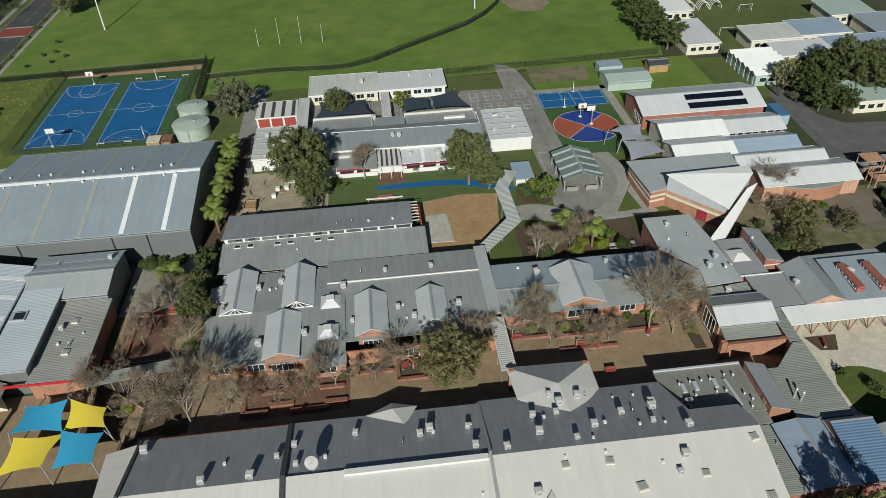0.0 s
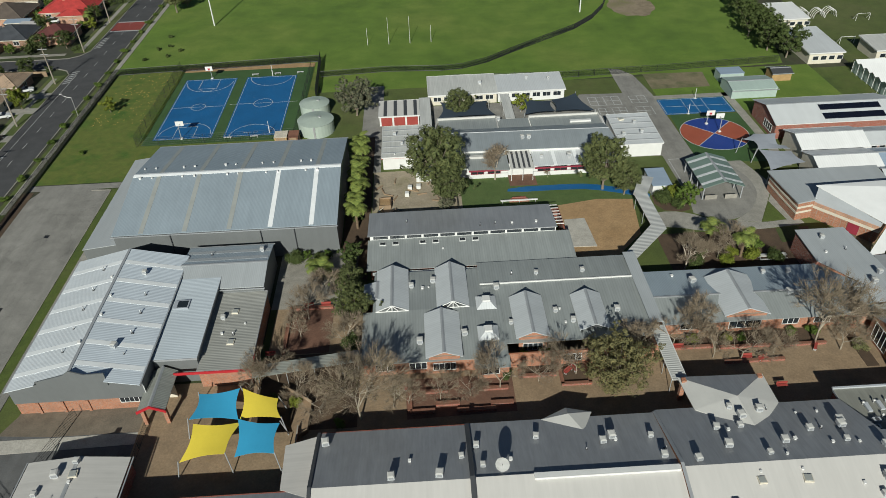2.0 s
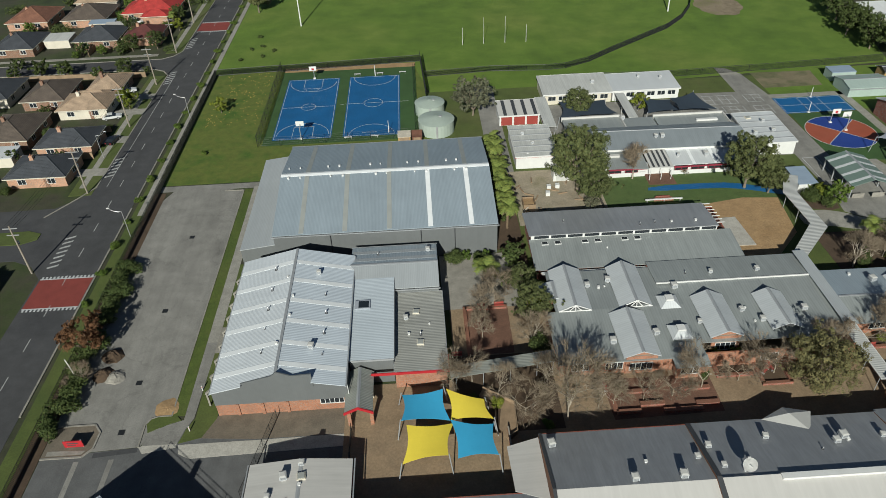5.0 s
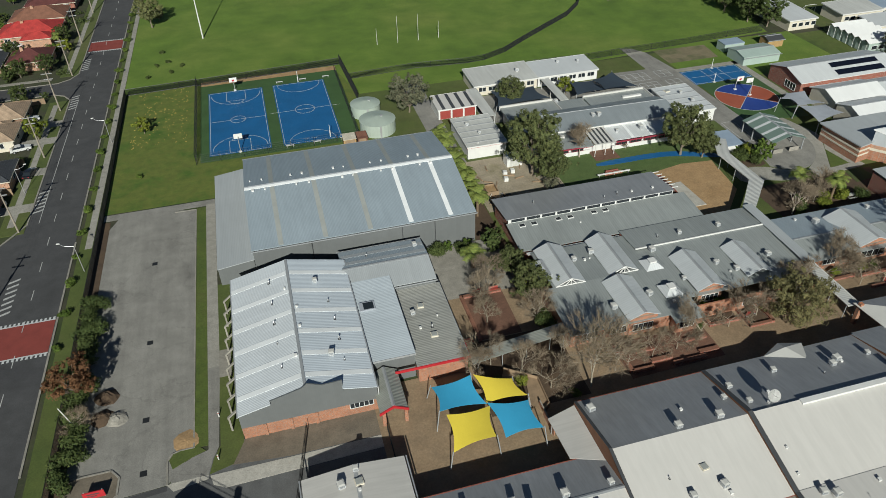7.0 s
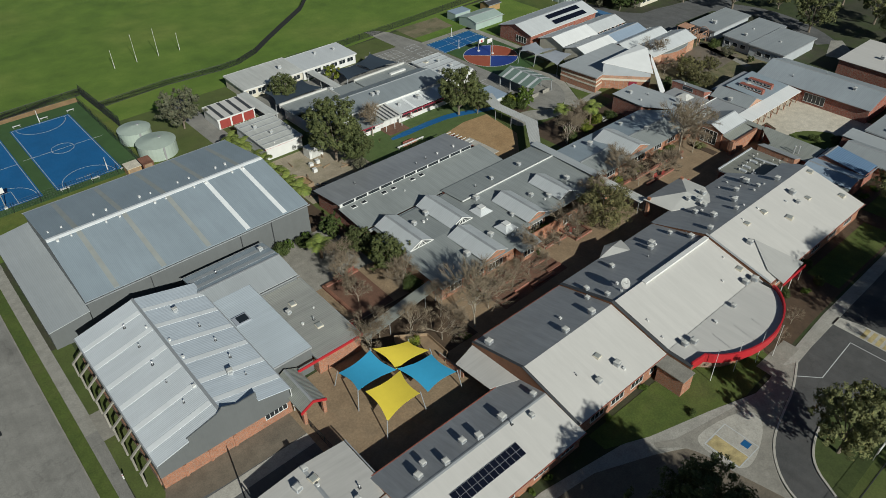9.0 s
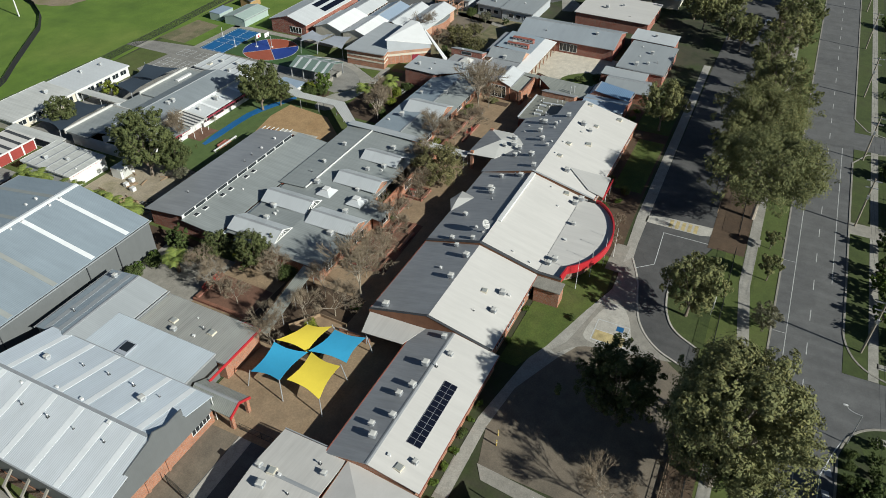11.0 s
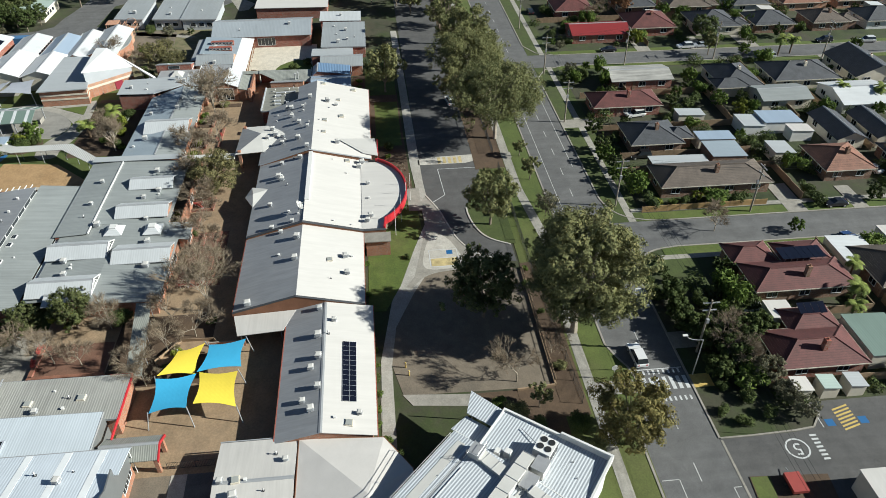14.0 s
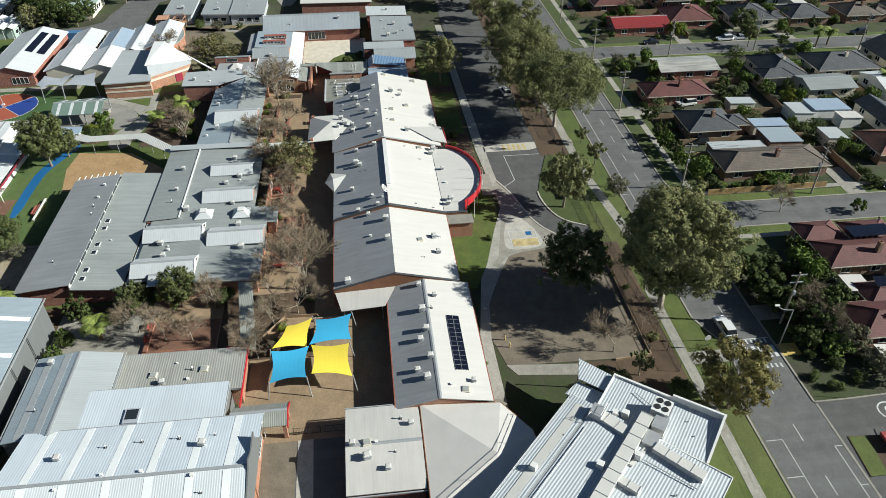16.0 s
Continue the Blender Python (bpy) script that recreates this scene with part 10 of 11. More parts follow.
# northern edge and far trees
plant("gk 80.4 183.5 0.85 gk 77.5 189 0.9 gk 80 195.5 0.85 gk 81.5 204 0.85 gk 76.5 200 0.8 gk 79.5 212 0.95 gk 82 222 1.0 gk 86 236 1.0 g1 92 250 1.0 gk 101.5 148.5 0.85 g2 99 153.5 0.65 gk 105.4 151.5 1.0 gk 104.4 145.4 0.8 gn 112.5 152 1.0 gn 119.4 151.4 1.0 gk 110 158.4 0.85 gn 127 151 1.0 gk 101.4 141.5 0.75 gk 106.4 139.4 0.7 gn 116.4 146.6 0.85 gk 133 158 0.85 gk 118.5 160.5 0.8 g1 140 150 0.75 gy 98.4 147.4 0.5 g3 -101 246 0.9 gy -99 252 0.8 "
      "g2 128 118 1.0 g1 138 108 1.0 g2 126 92 1.0 g3 134 72 1.1 g2 146 82 1.0 g1 152 60 1.0 g3 128 56 0.9 g2 156 96 1.0 g1 160 40 1.0 g2 124 42 0.9 g3 116 38 0.9 g1 168 120 1.1 g2 150 130 1.0 g3 122 132 0.9 "
      "gl -99 170.4 0.95 s2 -98.6 149 0.7")
# west street side
plant("gr -103.0 86.0 0.8 b1 -102.4 79.6 0.6 gl -123.0 174.8 1.3 gk -131 198 0.55 gk -127.4 217.2 0.6 gk -134.6 216.4 0.6 gd -125.4 199.0 0.5 gk -139.4 232.6 0.6 gk -126.6 241.4 0.6 gd -138 196 0.9 gd -148 199 1.15 gd -155 199.5 1.2 gd -126 236 0.7 gg -128 233 0.6 gd -142 236 0.8 gg -150 212 0.5 gd -124.4 214.6 0.3 gd -162 198 1.0 gd -149 215 1.0 gd -137.2 213.6 0.85 gl -124.6 232.4 0.9 gg -143 214.6 0.7 p1 -127.6 238 0.7 gg -147 256 0.8 gd -149 240 0.6 s4 -139 162 0.9 s4 -125 164 0.6 gd -144 174 0.7 gd -142 150 0.9 gg -156 160 0.9 gd -158 176 0.9 gd -164 206 0.9 gg -172 234 0.9 gd -149 268 0.9 gd -130 290 0.9 gg -150 288 0.9 g3 -126 300 0.9 gd -170 262 0.9 gd -141 110 0.9 gg -128 106 0.5 gd -124 88 0.6")
for k in range(11):
    put("tree_s1", TREES["s1"], at(-103.2 + 0.3 * (k % 3), 71.0 + k * 3.6, 0, k * 77, 1.5 + 0.25 * (k % 3), 1.4))
for k in range(24):
    put("tree_s2", TREES["s2"], at(-107.9, 98 + k * 8.1, 0, k * 67, 0.72 + 0.14 * (k % 3)))
for k, (x, y) in enumerate(((-98, 212), (-95, 214), (-100, 204), (-94, 206), (-97, 222), (-91, 210))):
    put("tree_s1", TREES["s1"], at(x, y, 0, k * 60, 0.55))
# eastern gardens
plant("gd -26.6 -8.8 0.48 gd -29.4 -8.6 0.45 gd -31.8 -8.6 0.42 gd -34.4 -8.8 0.5 ge -37.4 -7.0 0.62 ge -39.6 -7.4 0.7 ge -42.4 -7.0 0.85 ge -44.8 -8.4 0.95 ge -47.0 -9.6 1.0 ge -50.4 -11.4 1.05 ge -53.0 -8.6 0.8 ge -48.0 -13.6 1.15 b3 -48.2 -11.6 0.95 gy -54.2 -15.2 0.95 gy -58.2 -16.0 0.8 b3 -51.0 -12.6 0.8 gy -61.4 -17.0 0.8 s4 -60.8 -12.6 0.7 s4 -57.8 -10.6 0.7 s4 -55.4 -8.2 0.6 s1 -61.6 -8.6 0.9 s1 -59.6 -6.6 0.8 s4 -52.6 -10.2 0.7 s1 -50.0 -8.0 0.8 gr 96.8 -40.0 1.1 gl 73.0 -36.8 1.0 gk 72.0 -57.0 0.9 gs 62.2 -54.6 1.2 gd -35.6 -17.8 1.0 gd -30.6 -18.8 0.85 gd -41.6 -15.6 0.9 ge -46.0 -17.4 1.0 ge -36.6 -14.6 0.55 gd -55.6 -11.6 0.75 s4 -29.6 -5.8 0.55 s4 -31.6 -5.7 0.5 s4 -33.8 -5.6 0.55 s4 -36.0 -5.4 0.5 p1 -43.8 -34.2 0.7 p1 -40.4 -36.4 0.8 p1 -33.8 -40.0 0.7 gd -47.4 -35.8 0.6 "
      "b3 -18.4 -22.6 0.85 gg -20.0 -37.4 0.6 gd -12.6 -46 0.5 gd -11.4 -58 0.8 gl -8.4 -23 0.5 gd -8.6 -32 0.4 s2 -8.8 -18 0.8 s3 -8.6 -27.6 0.7 s1 -8.6 -20.6 0.9 s3 -9.0 -15.2 0.9 gg 0.4 -9.6 0.8 gd 4.8 -10.4 0.9 gg 8.0 -9.4 0.85 gd 12.6 -9.8 1.0 gy 2.4 -44.4 0.6 gg 14 -42 0.6 gd 20.6 -10.2 0.95 gd 23.8 -18.6 0.6 gg 39.6 -17.4 0.5 gd 40.6 -40 0.8 gg 44.4 -41.8 0.9 gd 33.6 -33.6 0.8 gg 37.4 -36 0.6 gl 26.2 -47.4 0.85 gg 31 -44 0.9 gd 32.4 -50.6 0.8 "
      "gy 53.6 -13.2 0.75 gd 47.6 -10.6 0.95 gg 55.8 -18 0.5 gy 70.6 -14.4 0.6 gg 73 -12.6 0.5 gd 78.4 -13.6 0.6 gl 70.8 -37.4 0.7 b2 92 -30 1.1 b2 97 -34 1.0 gd 86 -42 0.8 gd 77.8 -58.4 1.0 gd 73.2 -80.4 0.9 gg 68.4 -70 0.6 p1 60.0 -74 0.9 p1 61.0 -78 0.9 gg 61.0 -64.4 0.7 gd 57.4 -92 0.7 gg 62 -98 0.7 p1 31 -75 0.8 p1 28 -83 0.9 p1 25 -92 0.8 b3 0.6 -70 0.8 b3 -4 -72 0.8 gd 22.4 -64 0.6 gg 22.6 -80 0.7 gd -1 -66 0.7 gg -12 -70 0.6 gd 6 -86 0.8 gd -26 -60 0.8 gg -28 -78 0.8 gd -26 -96 0.8 gd -46 -50 0.9 gg -52 -48 0.7 gd -62 -46 0.8 gd -68 -46 0.9")
rt = random.Random(9)
for k in range(84):
    x, y = rt.choice((rt.uniform(68, 175), rt.uniform(-10, 58))), rt.uniform(-160, -14)
    if y > -90 and x < 58 or (58 < x < 68) or (-24 < x < -12):
        continue
    put("tree_" + ("gd", "gg", "s4", "gl", "h1")[k % 5], TREES[("gd", "gg", "s4", "gl", "h1")[k % 5]], at(x, y, 0, k * 71, rt.uniform(0.55, 0.95)))
for k in range(36):
    x, y = rt.uniform(-195, -126), rt.uniform(130, 310)
    if 198 < y < 212:
        continue
    put("tree_" + ("gd", "s4", "gg", "s1")[k % 4], TREES[("gd", "s4", "gg", "s1")[k % 4]], at(x, y, 0, k * 71, rt.uniform(0.5, 0.8)))


def free(x, y, gap):
    return all(x < a - gap or x > c + gap or y < b - gap or y > d + gap for a, b, c, d in TAKEN)


count = 0
while count < 92:
    x, y = rt.uniform(-60, 150), rt.uniform(-90, -11.5)
    if -25 < x < -10.5 or 57 < x < 69 or x < -28 and y < -50 or not free(x, y, 1.3):
        continue
    kind = "h1" if count % 2 else "h2"
    put("tree_" + kind, TREES[kind], at(x, y, 0, count * 71, rt.uniform(0.8, 1.6), rt.uniform(0.8, 1.5)))
    count += 1

# low hedges and garden bushes between the houses, grown together
rs = np.random.RandomState(61)
for zone, (xa, xb, ya, yb), many in (("east", (-60, 150, -92, -11), 210), ("west", (-190, -124, 132, 300), 110)):
    cs, rr = [], []
    while len(cs) < many:
        x, y = rs.uniform(xa, xb), rs.uniform(ya, yb)
        if not free(x, y, 0.6) or -26 < x < -9 or 56 < x < 70 or 196 < y < 214 or x < -28 and -92 < y < -50:
            continue
        r = rs.uniform(0.7, 1.9)
        for j in range(3):
            if free(x + j * r * 0.8, y, 0.4):
                cs.append((x + j * r * 0.8, y + rs.uniform(-0.6, 0.6), r * 0.55)); rr.append((r, r, r * rs.uniform(0.7, 1.2)))
    ob = new("garden_bushes", mesh_from("garden_bushes", *leaves(rs, cs, rr, many * 95, 0.3), M["darkleaf"]))
    tagged(ob, "dense dark green bushes grown together between the houses", "bushes", "", "stuff")

# ---- fences ----
def fence(name, pts, h, gap, label, post_gap=4.0, mat=None, wires=0, r=0.018):
    """Posts as parts; the many pickets or wires in one mesh."""
    mt = mat or M["black"]
    f = thing(name, (pts[0][0], pts[0][1], 0), label, "fence")
    V, F = [], []
    for (xa, ya), (xb, yb) in zip(pts, pts[1:]):
        L = math.hypot(xb - xa, yb - ya)
        n = max(1, int(L / post_gap))
        for i in range(n + 1):
            x, y = xa + (xb - xa) * i / n, ya + (yb - ya) * i / n
            part("post", rod_of((x, y, -0.1), (x, y, h + 0.05), 0.04, None, 4), mt, f)
        for z in ([0.15, h - 0.05] if not wires else [h * k / wires for k in range(1, wires + 1)]):
            limb(V, F, (xa, ya, z), (xb, yb, z), r * 1.3 if not wires else r, r * 1.3 if not wires else r, 4)
        m = int(L / gap)
        for i in range(m):
            x, y = xa + (xb - xa) * i / m, ya + (yb - ya) * i / m
            limb(V, F, (x, y, 0.05), (x, y, h), r, r, 3)
    V = [tuple(Vector(v) - OFF[f]) for v in V]
    tagged(raw_part("infill", V, F, mt, f), "", "", "", "stuff")
    return f


fence("picket_fence", [(-104.7, -20), (-104.7, 133), (-105.0, 194)], 1.9, 0.18, "black steel picket fence along the street", 4, None, 0, 0.03)
fence("picket_fence", [(-105, 194), (-86.8, 195)], 1.9, 0.14, "dark picket fence at the edge of the oval", 4, None, 0, 0.05)
fence("mesh_fence", [(-86.8, 194.5), (-48, 197)], 2.0, 0.14, "dark picket fence behind the courts", 4, None, 0, 0.05)
fence("mesh_fence", [(-86.8, 151), (-86.8, 194.5)], 3.0, 0.4, "tall dark mesh fence round the courts", 4, None, 8, 0.018)
fence("mesh_fence", [(-48, 197), (-47, 172)], 3.0, 0.3, "tall dark mesh fence round the courts", 4, None, 10, 0.03)
fence("mesh_fence", [(-50.2, 192), (-50.2, 152), (-86.8, 151)], 2.4, 0.5, "tall dark mesh fence round the courts", 5, None, 5, 0.014)
oval = [(-47, 186), (-29, 187.4), (-14, 186.2), (-8.3, 186.8), (-1, 190.4), (6.2, 196.2), (17, 204.4), (27.7, 212.4), (35, 220.6), (40.5, 230), (43.9, 239.4), (46, 252), (44, 270)]
fence("oval_fence", oval, 1.7, 0.16, "black picket fence curving round the oval", 4, None, 0, 0.045)
fence("mesh_fence", [(-12, 179), (17.8, 177.6), (47.7, 179), (77, 181)], 1.9, 0.2, "dark picket fence along the school boundary", 4, None, 0, 0.035)
fence("mesh_fence", [(95, 176), (96, 150)], 1.8, 0.35, "dark mesh fence beside the lane", 4, None, 6, 0.03)
fence("front_fence", [(-56, 12.4), (-26, 13.6), (8, 13.8)], 1.8, 0.2, "black steel picket fence in front of the school")
fence("front_fence", [(14, 14), (150, 16.2)], 1.8, 0.2, "black steel picket fence in front of the school")
fence("timber_rail_fence", [(-51.6, 15.2), (-26, 15.2)], 0.9, 1.5, "low timber rail fence beside the gravel parking", 2.5, M["wood"], 2, 0.05)
fence("bollard_rail", [(20, 18.6), (42, 18.8)], 0.8, 2.0, "low timber rail beside the drive", 2.5, M["wood"], 1, 0.07)
fence("gym_gate_fence", [(-74.4, 58), (-71.6, 70.8)], 2.0, 0.2, "tall dark steel fence beside the gym", 2.5)
fence("yard_rail", [(-61, 60.9), (-61, 68)], 1.4, 0.2, "dark steel rail fence", 2.5)
fence("play_fence", [(-14, 127), (-14, 115), (3, 115)], 1.1, 0.2, "dark low fence round the play lawn", 2.5)


def board_fence(pts, h, label, mat="fencewood"):
    f = thing("paling_fence", (pts[0][0], pts[0][1], 0), label, "fence", "paling fences")
    for (xa, ya), (xb, yb) in zip(pts, pts[1:]):
        L = math.hypot(xb - xa, yb - ya)
        n = max(1, int(L / 2.4))
        for i in range(n):
            a, c = i / n, (i + 1) / n
            p, q = (xa + (xb - xa) * a, ya + (yb - ya) * a), (xa + (xb - xa) * c, ya + (yb - ya) * c)
            dx, dy = (q[0] - p[0]), (q[1] - p[1])
            l = math.hypot(dx, dy); nx, ny = -dy / l * 0.05, dx / l * 0.05
            hh = h * (1 + 0.03 * ((i * 7) % 3 - 1))
            part("panel", prism(bmesh.new(), [(p[0] - nx, p[1] - ny), (q[0] - nx, q[1] - ny), (q[0] + nx, q[1] + ny), (p[0] + nx, p[1] + ny)], 0, hh), M[mat], f)
            part("post", box_of(p[0] - 0.06, p[1] - 0.06, 0, p[0] + 0.06, p[1] + 0.06, hh + 0.1), M["wood"], f)


board_fence([(-11.0, -11.2), (-10.8, -36.4)], 1.3, "new orange timber paling fence round a corner garden")
for pts in ([(3, -12), (2.6, -44), (-10, -44)], [(9, -13), (9, -42)], [(21.6, -12), (21.6, -60)], [(39, -12), (39, -44), (22, -44)], [(52, -24), (40, -24)], [(-24, -39), (-42, -39), (-42, -14)], [(-56, -15), (-56, -42), (-40, -42)], [(22, -60), (58, -60)], [(7, -69), (34, -69)], [(70, -40), (92, -40)], [(92, -12), (92, -60)], [(-140, 163), (-124, 163)], [(-140, 150), (-124, 150)], [(-140, 181), (-126, 181)], [(-125, 196), (-165, 197)], [(-147, 214), (-147, 240)], [(-127, 234), (-148, 234)]):
    board_fence(pts, 1.6, "grey weathered paling fence between gardens", "wood")

# ---- poles and wires ----
def make_pole():
    t = thing("utility_pole", (0, 0, 0), "timber power pole with steel crossarms", "power pole", "power poles")
    part("shaft", rod_of((0, 0, -0.2), (0, 0, 10.5), 0.19, 0.13, 8), M["polewood"], t)
    for z, w in ((10.0, 1.25), (8.6, 1.05)):
        part("crossarm", box_of(-w, -0.07, z - 0.08, w, 0.07, z + 0.08), M["galv"], t)
    part("transformer_box", box_of(-0.2, 0.15, 6.4, 0.2, 0.5, 7.1), M["steel"], t)
    return t


def span(pts, label):
    """Wires that sag from pole to pole."""
    t = thing("power_line", pts[0][:2] + (0,), label, "power line", "power lines")
    o = OFF[t]
    for dx in (-1.1, -0.5, 0.5, 1.1):
        for z in (10.3,):
            V, F = [], []
            for (xa, ya, rz), (xb, yb, _) in zip(pts, pts[1:]):
                c, s = math.cos(radians(rz)), math.sin(radians(rz))
                prev = None
                for i in range(9):
                    u = i / 8
                    p = (xa + (xb - xa) * u + dx * c - o.x, ya + (yb - ya) * u + dx * s - o.y, z - 2.4 * u * (1 - u))
                    if prev:
                        limb(V, F, prev, p, 0.018, 0.018, 3)
                    prev = p
            raw_part("wire", V, F, M["black"], t)


WP = [(-121.0, 108.0, 0), (-120.2, 134.8, 0), (-120.4, 165.2, 0), (-120.6, 190.2, 0), (-120.8, 213.2, 0), (-121.4, 239, 0), (-121.4, 268, 0), (-121.4, 300, 0)]
EP = [(-86, -6.4, 90), (-48.0, -7.4, 90), (-8.3, -6.8, 90), (27.0, -5.2, 90), (54.2, -6.2, 90), (88, -6.0, 90), (122, -6, 90), (156, -6, 90)]
SP = [(54.2, -6.2, 0), (58.0, -29.3, 0), (59.6, -55.1, 0), (57.0, -85.4, 0), (58, -115, 0)]
QP = [(-8.3, -6.8, 0), (-12.9, -32.1, 0), (-12.6, -62, 0), (-12.6, -92, 0)]
for x, y, rz in WP + EP + SP[1:] + QP[1:]:
    put("pole", make_pole, at(x, y, 0, rz))
span(WP, "thin power wires along the street")
span(EP, "thin power wires along the street")
span(SP, "thin power wires along the side street")
span(QP, "thin power wires along the side street")


def make_street_lamp():
    t = thing("street_lamp", (0, 0, 0), "tall grey street lamp with curved arm", "street lamp", "street lamps")
    part("pole", rod_of((0, 0, 0), (0, 0, 7.2), 0.1, 0.07), M["galv"], t)
    bm = bmesh.new()
    pr = (0, 0, 7.2)
    for k in range(1, 7):
        p = (2.6 * math.sin(k * 15 * math.pi / 180), 0, 7.2 + 1.2 * (1 - math.cos(k * 15 * math.pi / 180)))
        rod(bm, pr, p, 0.05, None, 6)
        pr = p
    part("arm", bm, M["galv"], t)
    part("lamp_head", box_of(2.5, -0.16, 8.3, 3.2, 0.16, 8.45), M["white"], t)
    return t


put("lamp", make_street_lamp, at(-52.4, -5.0, 0, 90))
for x, y, rz in ((-27.4, -5.4, 90), (-121.8, 150, 0), (-106.2, 118, 180), (-106.2, 168, 180), (34, 8.6, -90)):
    put("lamp", make_street_lamp, at(x, y, 0, rz, 0.8))


def light_tower(x, y, h):
    t = thing("light_tower", (x, y, 0), "tall thin pale floodlight mast on the oval", "light mast", "oval floodlights")
    part("mast", rod_of((x, y, 0), (x, y, h), 0.22, 0.12, 8), M["white"], t)
    part("lamp_bar", box_of(x - 1.6, y - 0.15, h, x + 1.6, y + 0.15, h + 0.3), M["galv"], t)


light_tower(-85.3, 231, 24)
light_tower(32.6, 227.4, 22)
for x, h in ((-35.0, 5.2), (-28.7, 8), (-22.4, 8), (-16.1, 5.2)):
    t = thing("goal_post", (x, 207.8, 0), "tall white football goal post", "goal post", "football goal posts")
    part("post", rod_of((x, 207.8, -0.2), (x, 207.8, h), 0.055, None, 8), M["palesmooth"], t)
    part("padding", rod_of((x, 207.8, 0), (x, 207.8, 1.9), 0.09, None, 8), M["palesmooth"], t)


def make_hoop():
    t = thing("basketball_hoop", (0, 0, 0), "basketball stand with white backboard", "basketball hoop", "basketball stands")
    part("pole", rod_of((0, -1.2, 0), (0, -1.2, 3.2), 0.09), M["galv"], t)
    part("arm", rod_of((0, -1.2, 3.1), (0, 0, 3.3), 0.06), M["galv"], t)
    bd = part("backboard", box_of(-0.95, -0.03, 2.8, 0.95, 0.03, 4.0), M["white"], t)
    part("target_square", box_of(-0.3, 0.03, 3.05, 0.3, 0.04, 3.5), M["red"], bd)
    bm = bmesh.new()
    for k in range(12):
        a, c = 2 * math.pi * k / 12, 2 * math.pi * (k + 1) / 12
        rod(bm, (0.23 * math.cos(a), 0.3 + 0.23 * math.sin(a), 3.05), (0.23 * math.cos(c), 0.3 + 0.23 * math.sin(c), 3.05), 0.02, None, 4)
    part("rim", bm, M["red"], t)
    part("base", box_of(-0.3, -1.5, 0, 0.3, -0.9, 0.25), M["white"], t)
    return t


for x, y, rz in ((-77.1, 155.2, 0), (-77.1, 187.4, 180), (47.6, 145.2, 0), (46.0, 146.8, 180)):
    put("hoop", make_hoop, at(x, y, 0.05, rz))
for x, y in ((43.6, 153.6), (47.9, 161.6)):
    t = thing("volleyball_post", (x, y, 0), "white net post at the blue court", "net post", "net posts")
    part("post", rod_of((x, y, 0), (x, y, 2.6), 0.07), M["white"], t)
    part("base_plate", box_of(x - 0.3, y - 0.3, 0, x + 0.3, y + 0.3, 0.12), M["white"], t)
for x in (-60.5, -56.5):
    t = thing("netball_post", (x, 155 if x > -58 else 188.6, 0), "pale netball post at the court end", "net post", "netball posts")
    yy = 155 if x > -58 else 188.6
    part("post", rod_of((x, yy, 0), (x, yy, 3.1), 0.06), M["white"], t)
    part("padding", rod_of((x, yy, 0), (x, yy, 1.6), 0.12), M["white"], t)
for k in range(6):
    t = thing("court_bench", (-66 + k * 0.2 + (k % 3) * 6, 153 + (k // 3) * 36.4, 0), "white bench at the edge of the court", "bench", "court benches")
    x, y = t.location.x, t.location.y
    part("seat", box_of(x - 0.9, y - 0.2, 0.42, x + 0.9, y + 0.2, 0.48), M["white"], t)
    for d in (-0.7, 0.7):
        part("leg", box_of(x + d - 0.05, y - 0.15, 0, x + d + 0.05, y + 0.15, 0.42), M["galv"], t)

# water tanks
for x, y, r, h in ((-46.4, 164.3, 3.6, 2.8), (-45.2, 154.8, 4.2, 3.0)):
    t = thing("water_tank", (x, y, 0), "large round pale green steel water tank", "water tank", "water tanks")
    part("shell", rod_of((x, y, 0), (x, y, h), r, None, 32), M["tank"], t)
    part("lid", rod_of((x, y, h), (x, y, h + 0.7), r + 0.1, 0.3, 32), M["tank"], t)
    part("hatch", rod_of((x + 1, y, h + 0.4), (x + 1, y, h + 0.75), 0.35, None, 10), M["galv"], t)
    part("ladder", box_of(x - 0.2, y - r - 0.12, 0, x + 0.2, y - r - 0.04, h), M["galv"], t)
for x0, y0, x1, y1, mt in ((-54.2, 148.4, -51.4, 151.2, "fencewood"), (-51.0, 148.2, -48.8, 151.2, "tileterra")):
    t = thing("storage_box", ((x0 + x1) / 2, (y0 + y1) / 2, 0), "tan storage container behind the hall", "container", "storage containers")
    part("body", box_of(x0, y0, 0, x1, y1, 2.0), M[mt], t)
    part("lid", sheet(bmesh.new(), [(x0 - 0.1, y0 - 0.1, 2.1), (x1 + 0.1, y0 - 0.1, 2.1), (x1 + 0.1, y1 + 0.1, 2.25), (x0 - 0.1, y1 + 0.1, 2.25)], 0.1), M["sand"] if mt == "fencewood" else M[mt], t)
    part("door", box_of(x0 + 0.3, y0 - 0.05, 0.1, x1 - 0.3, y0, 1.9), M["wood"], t)

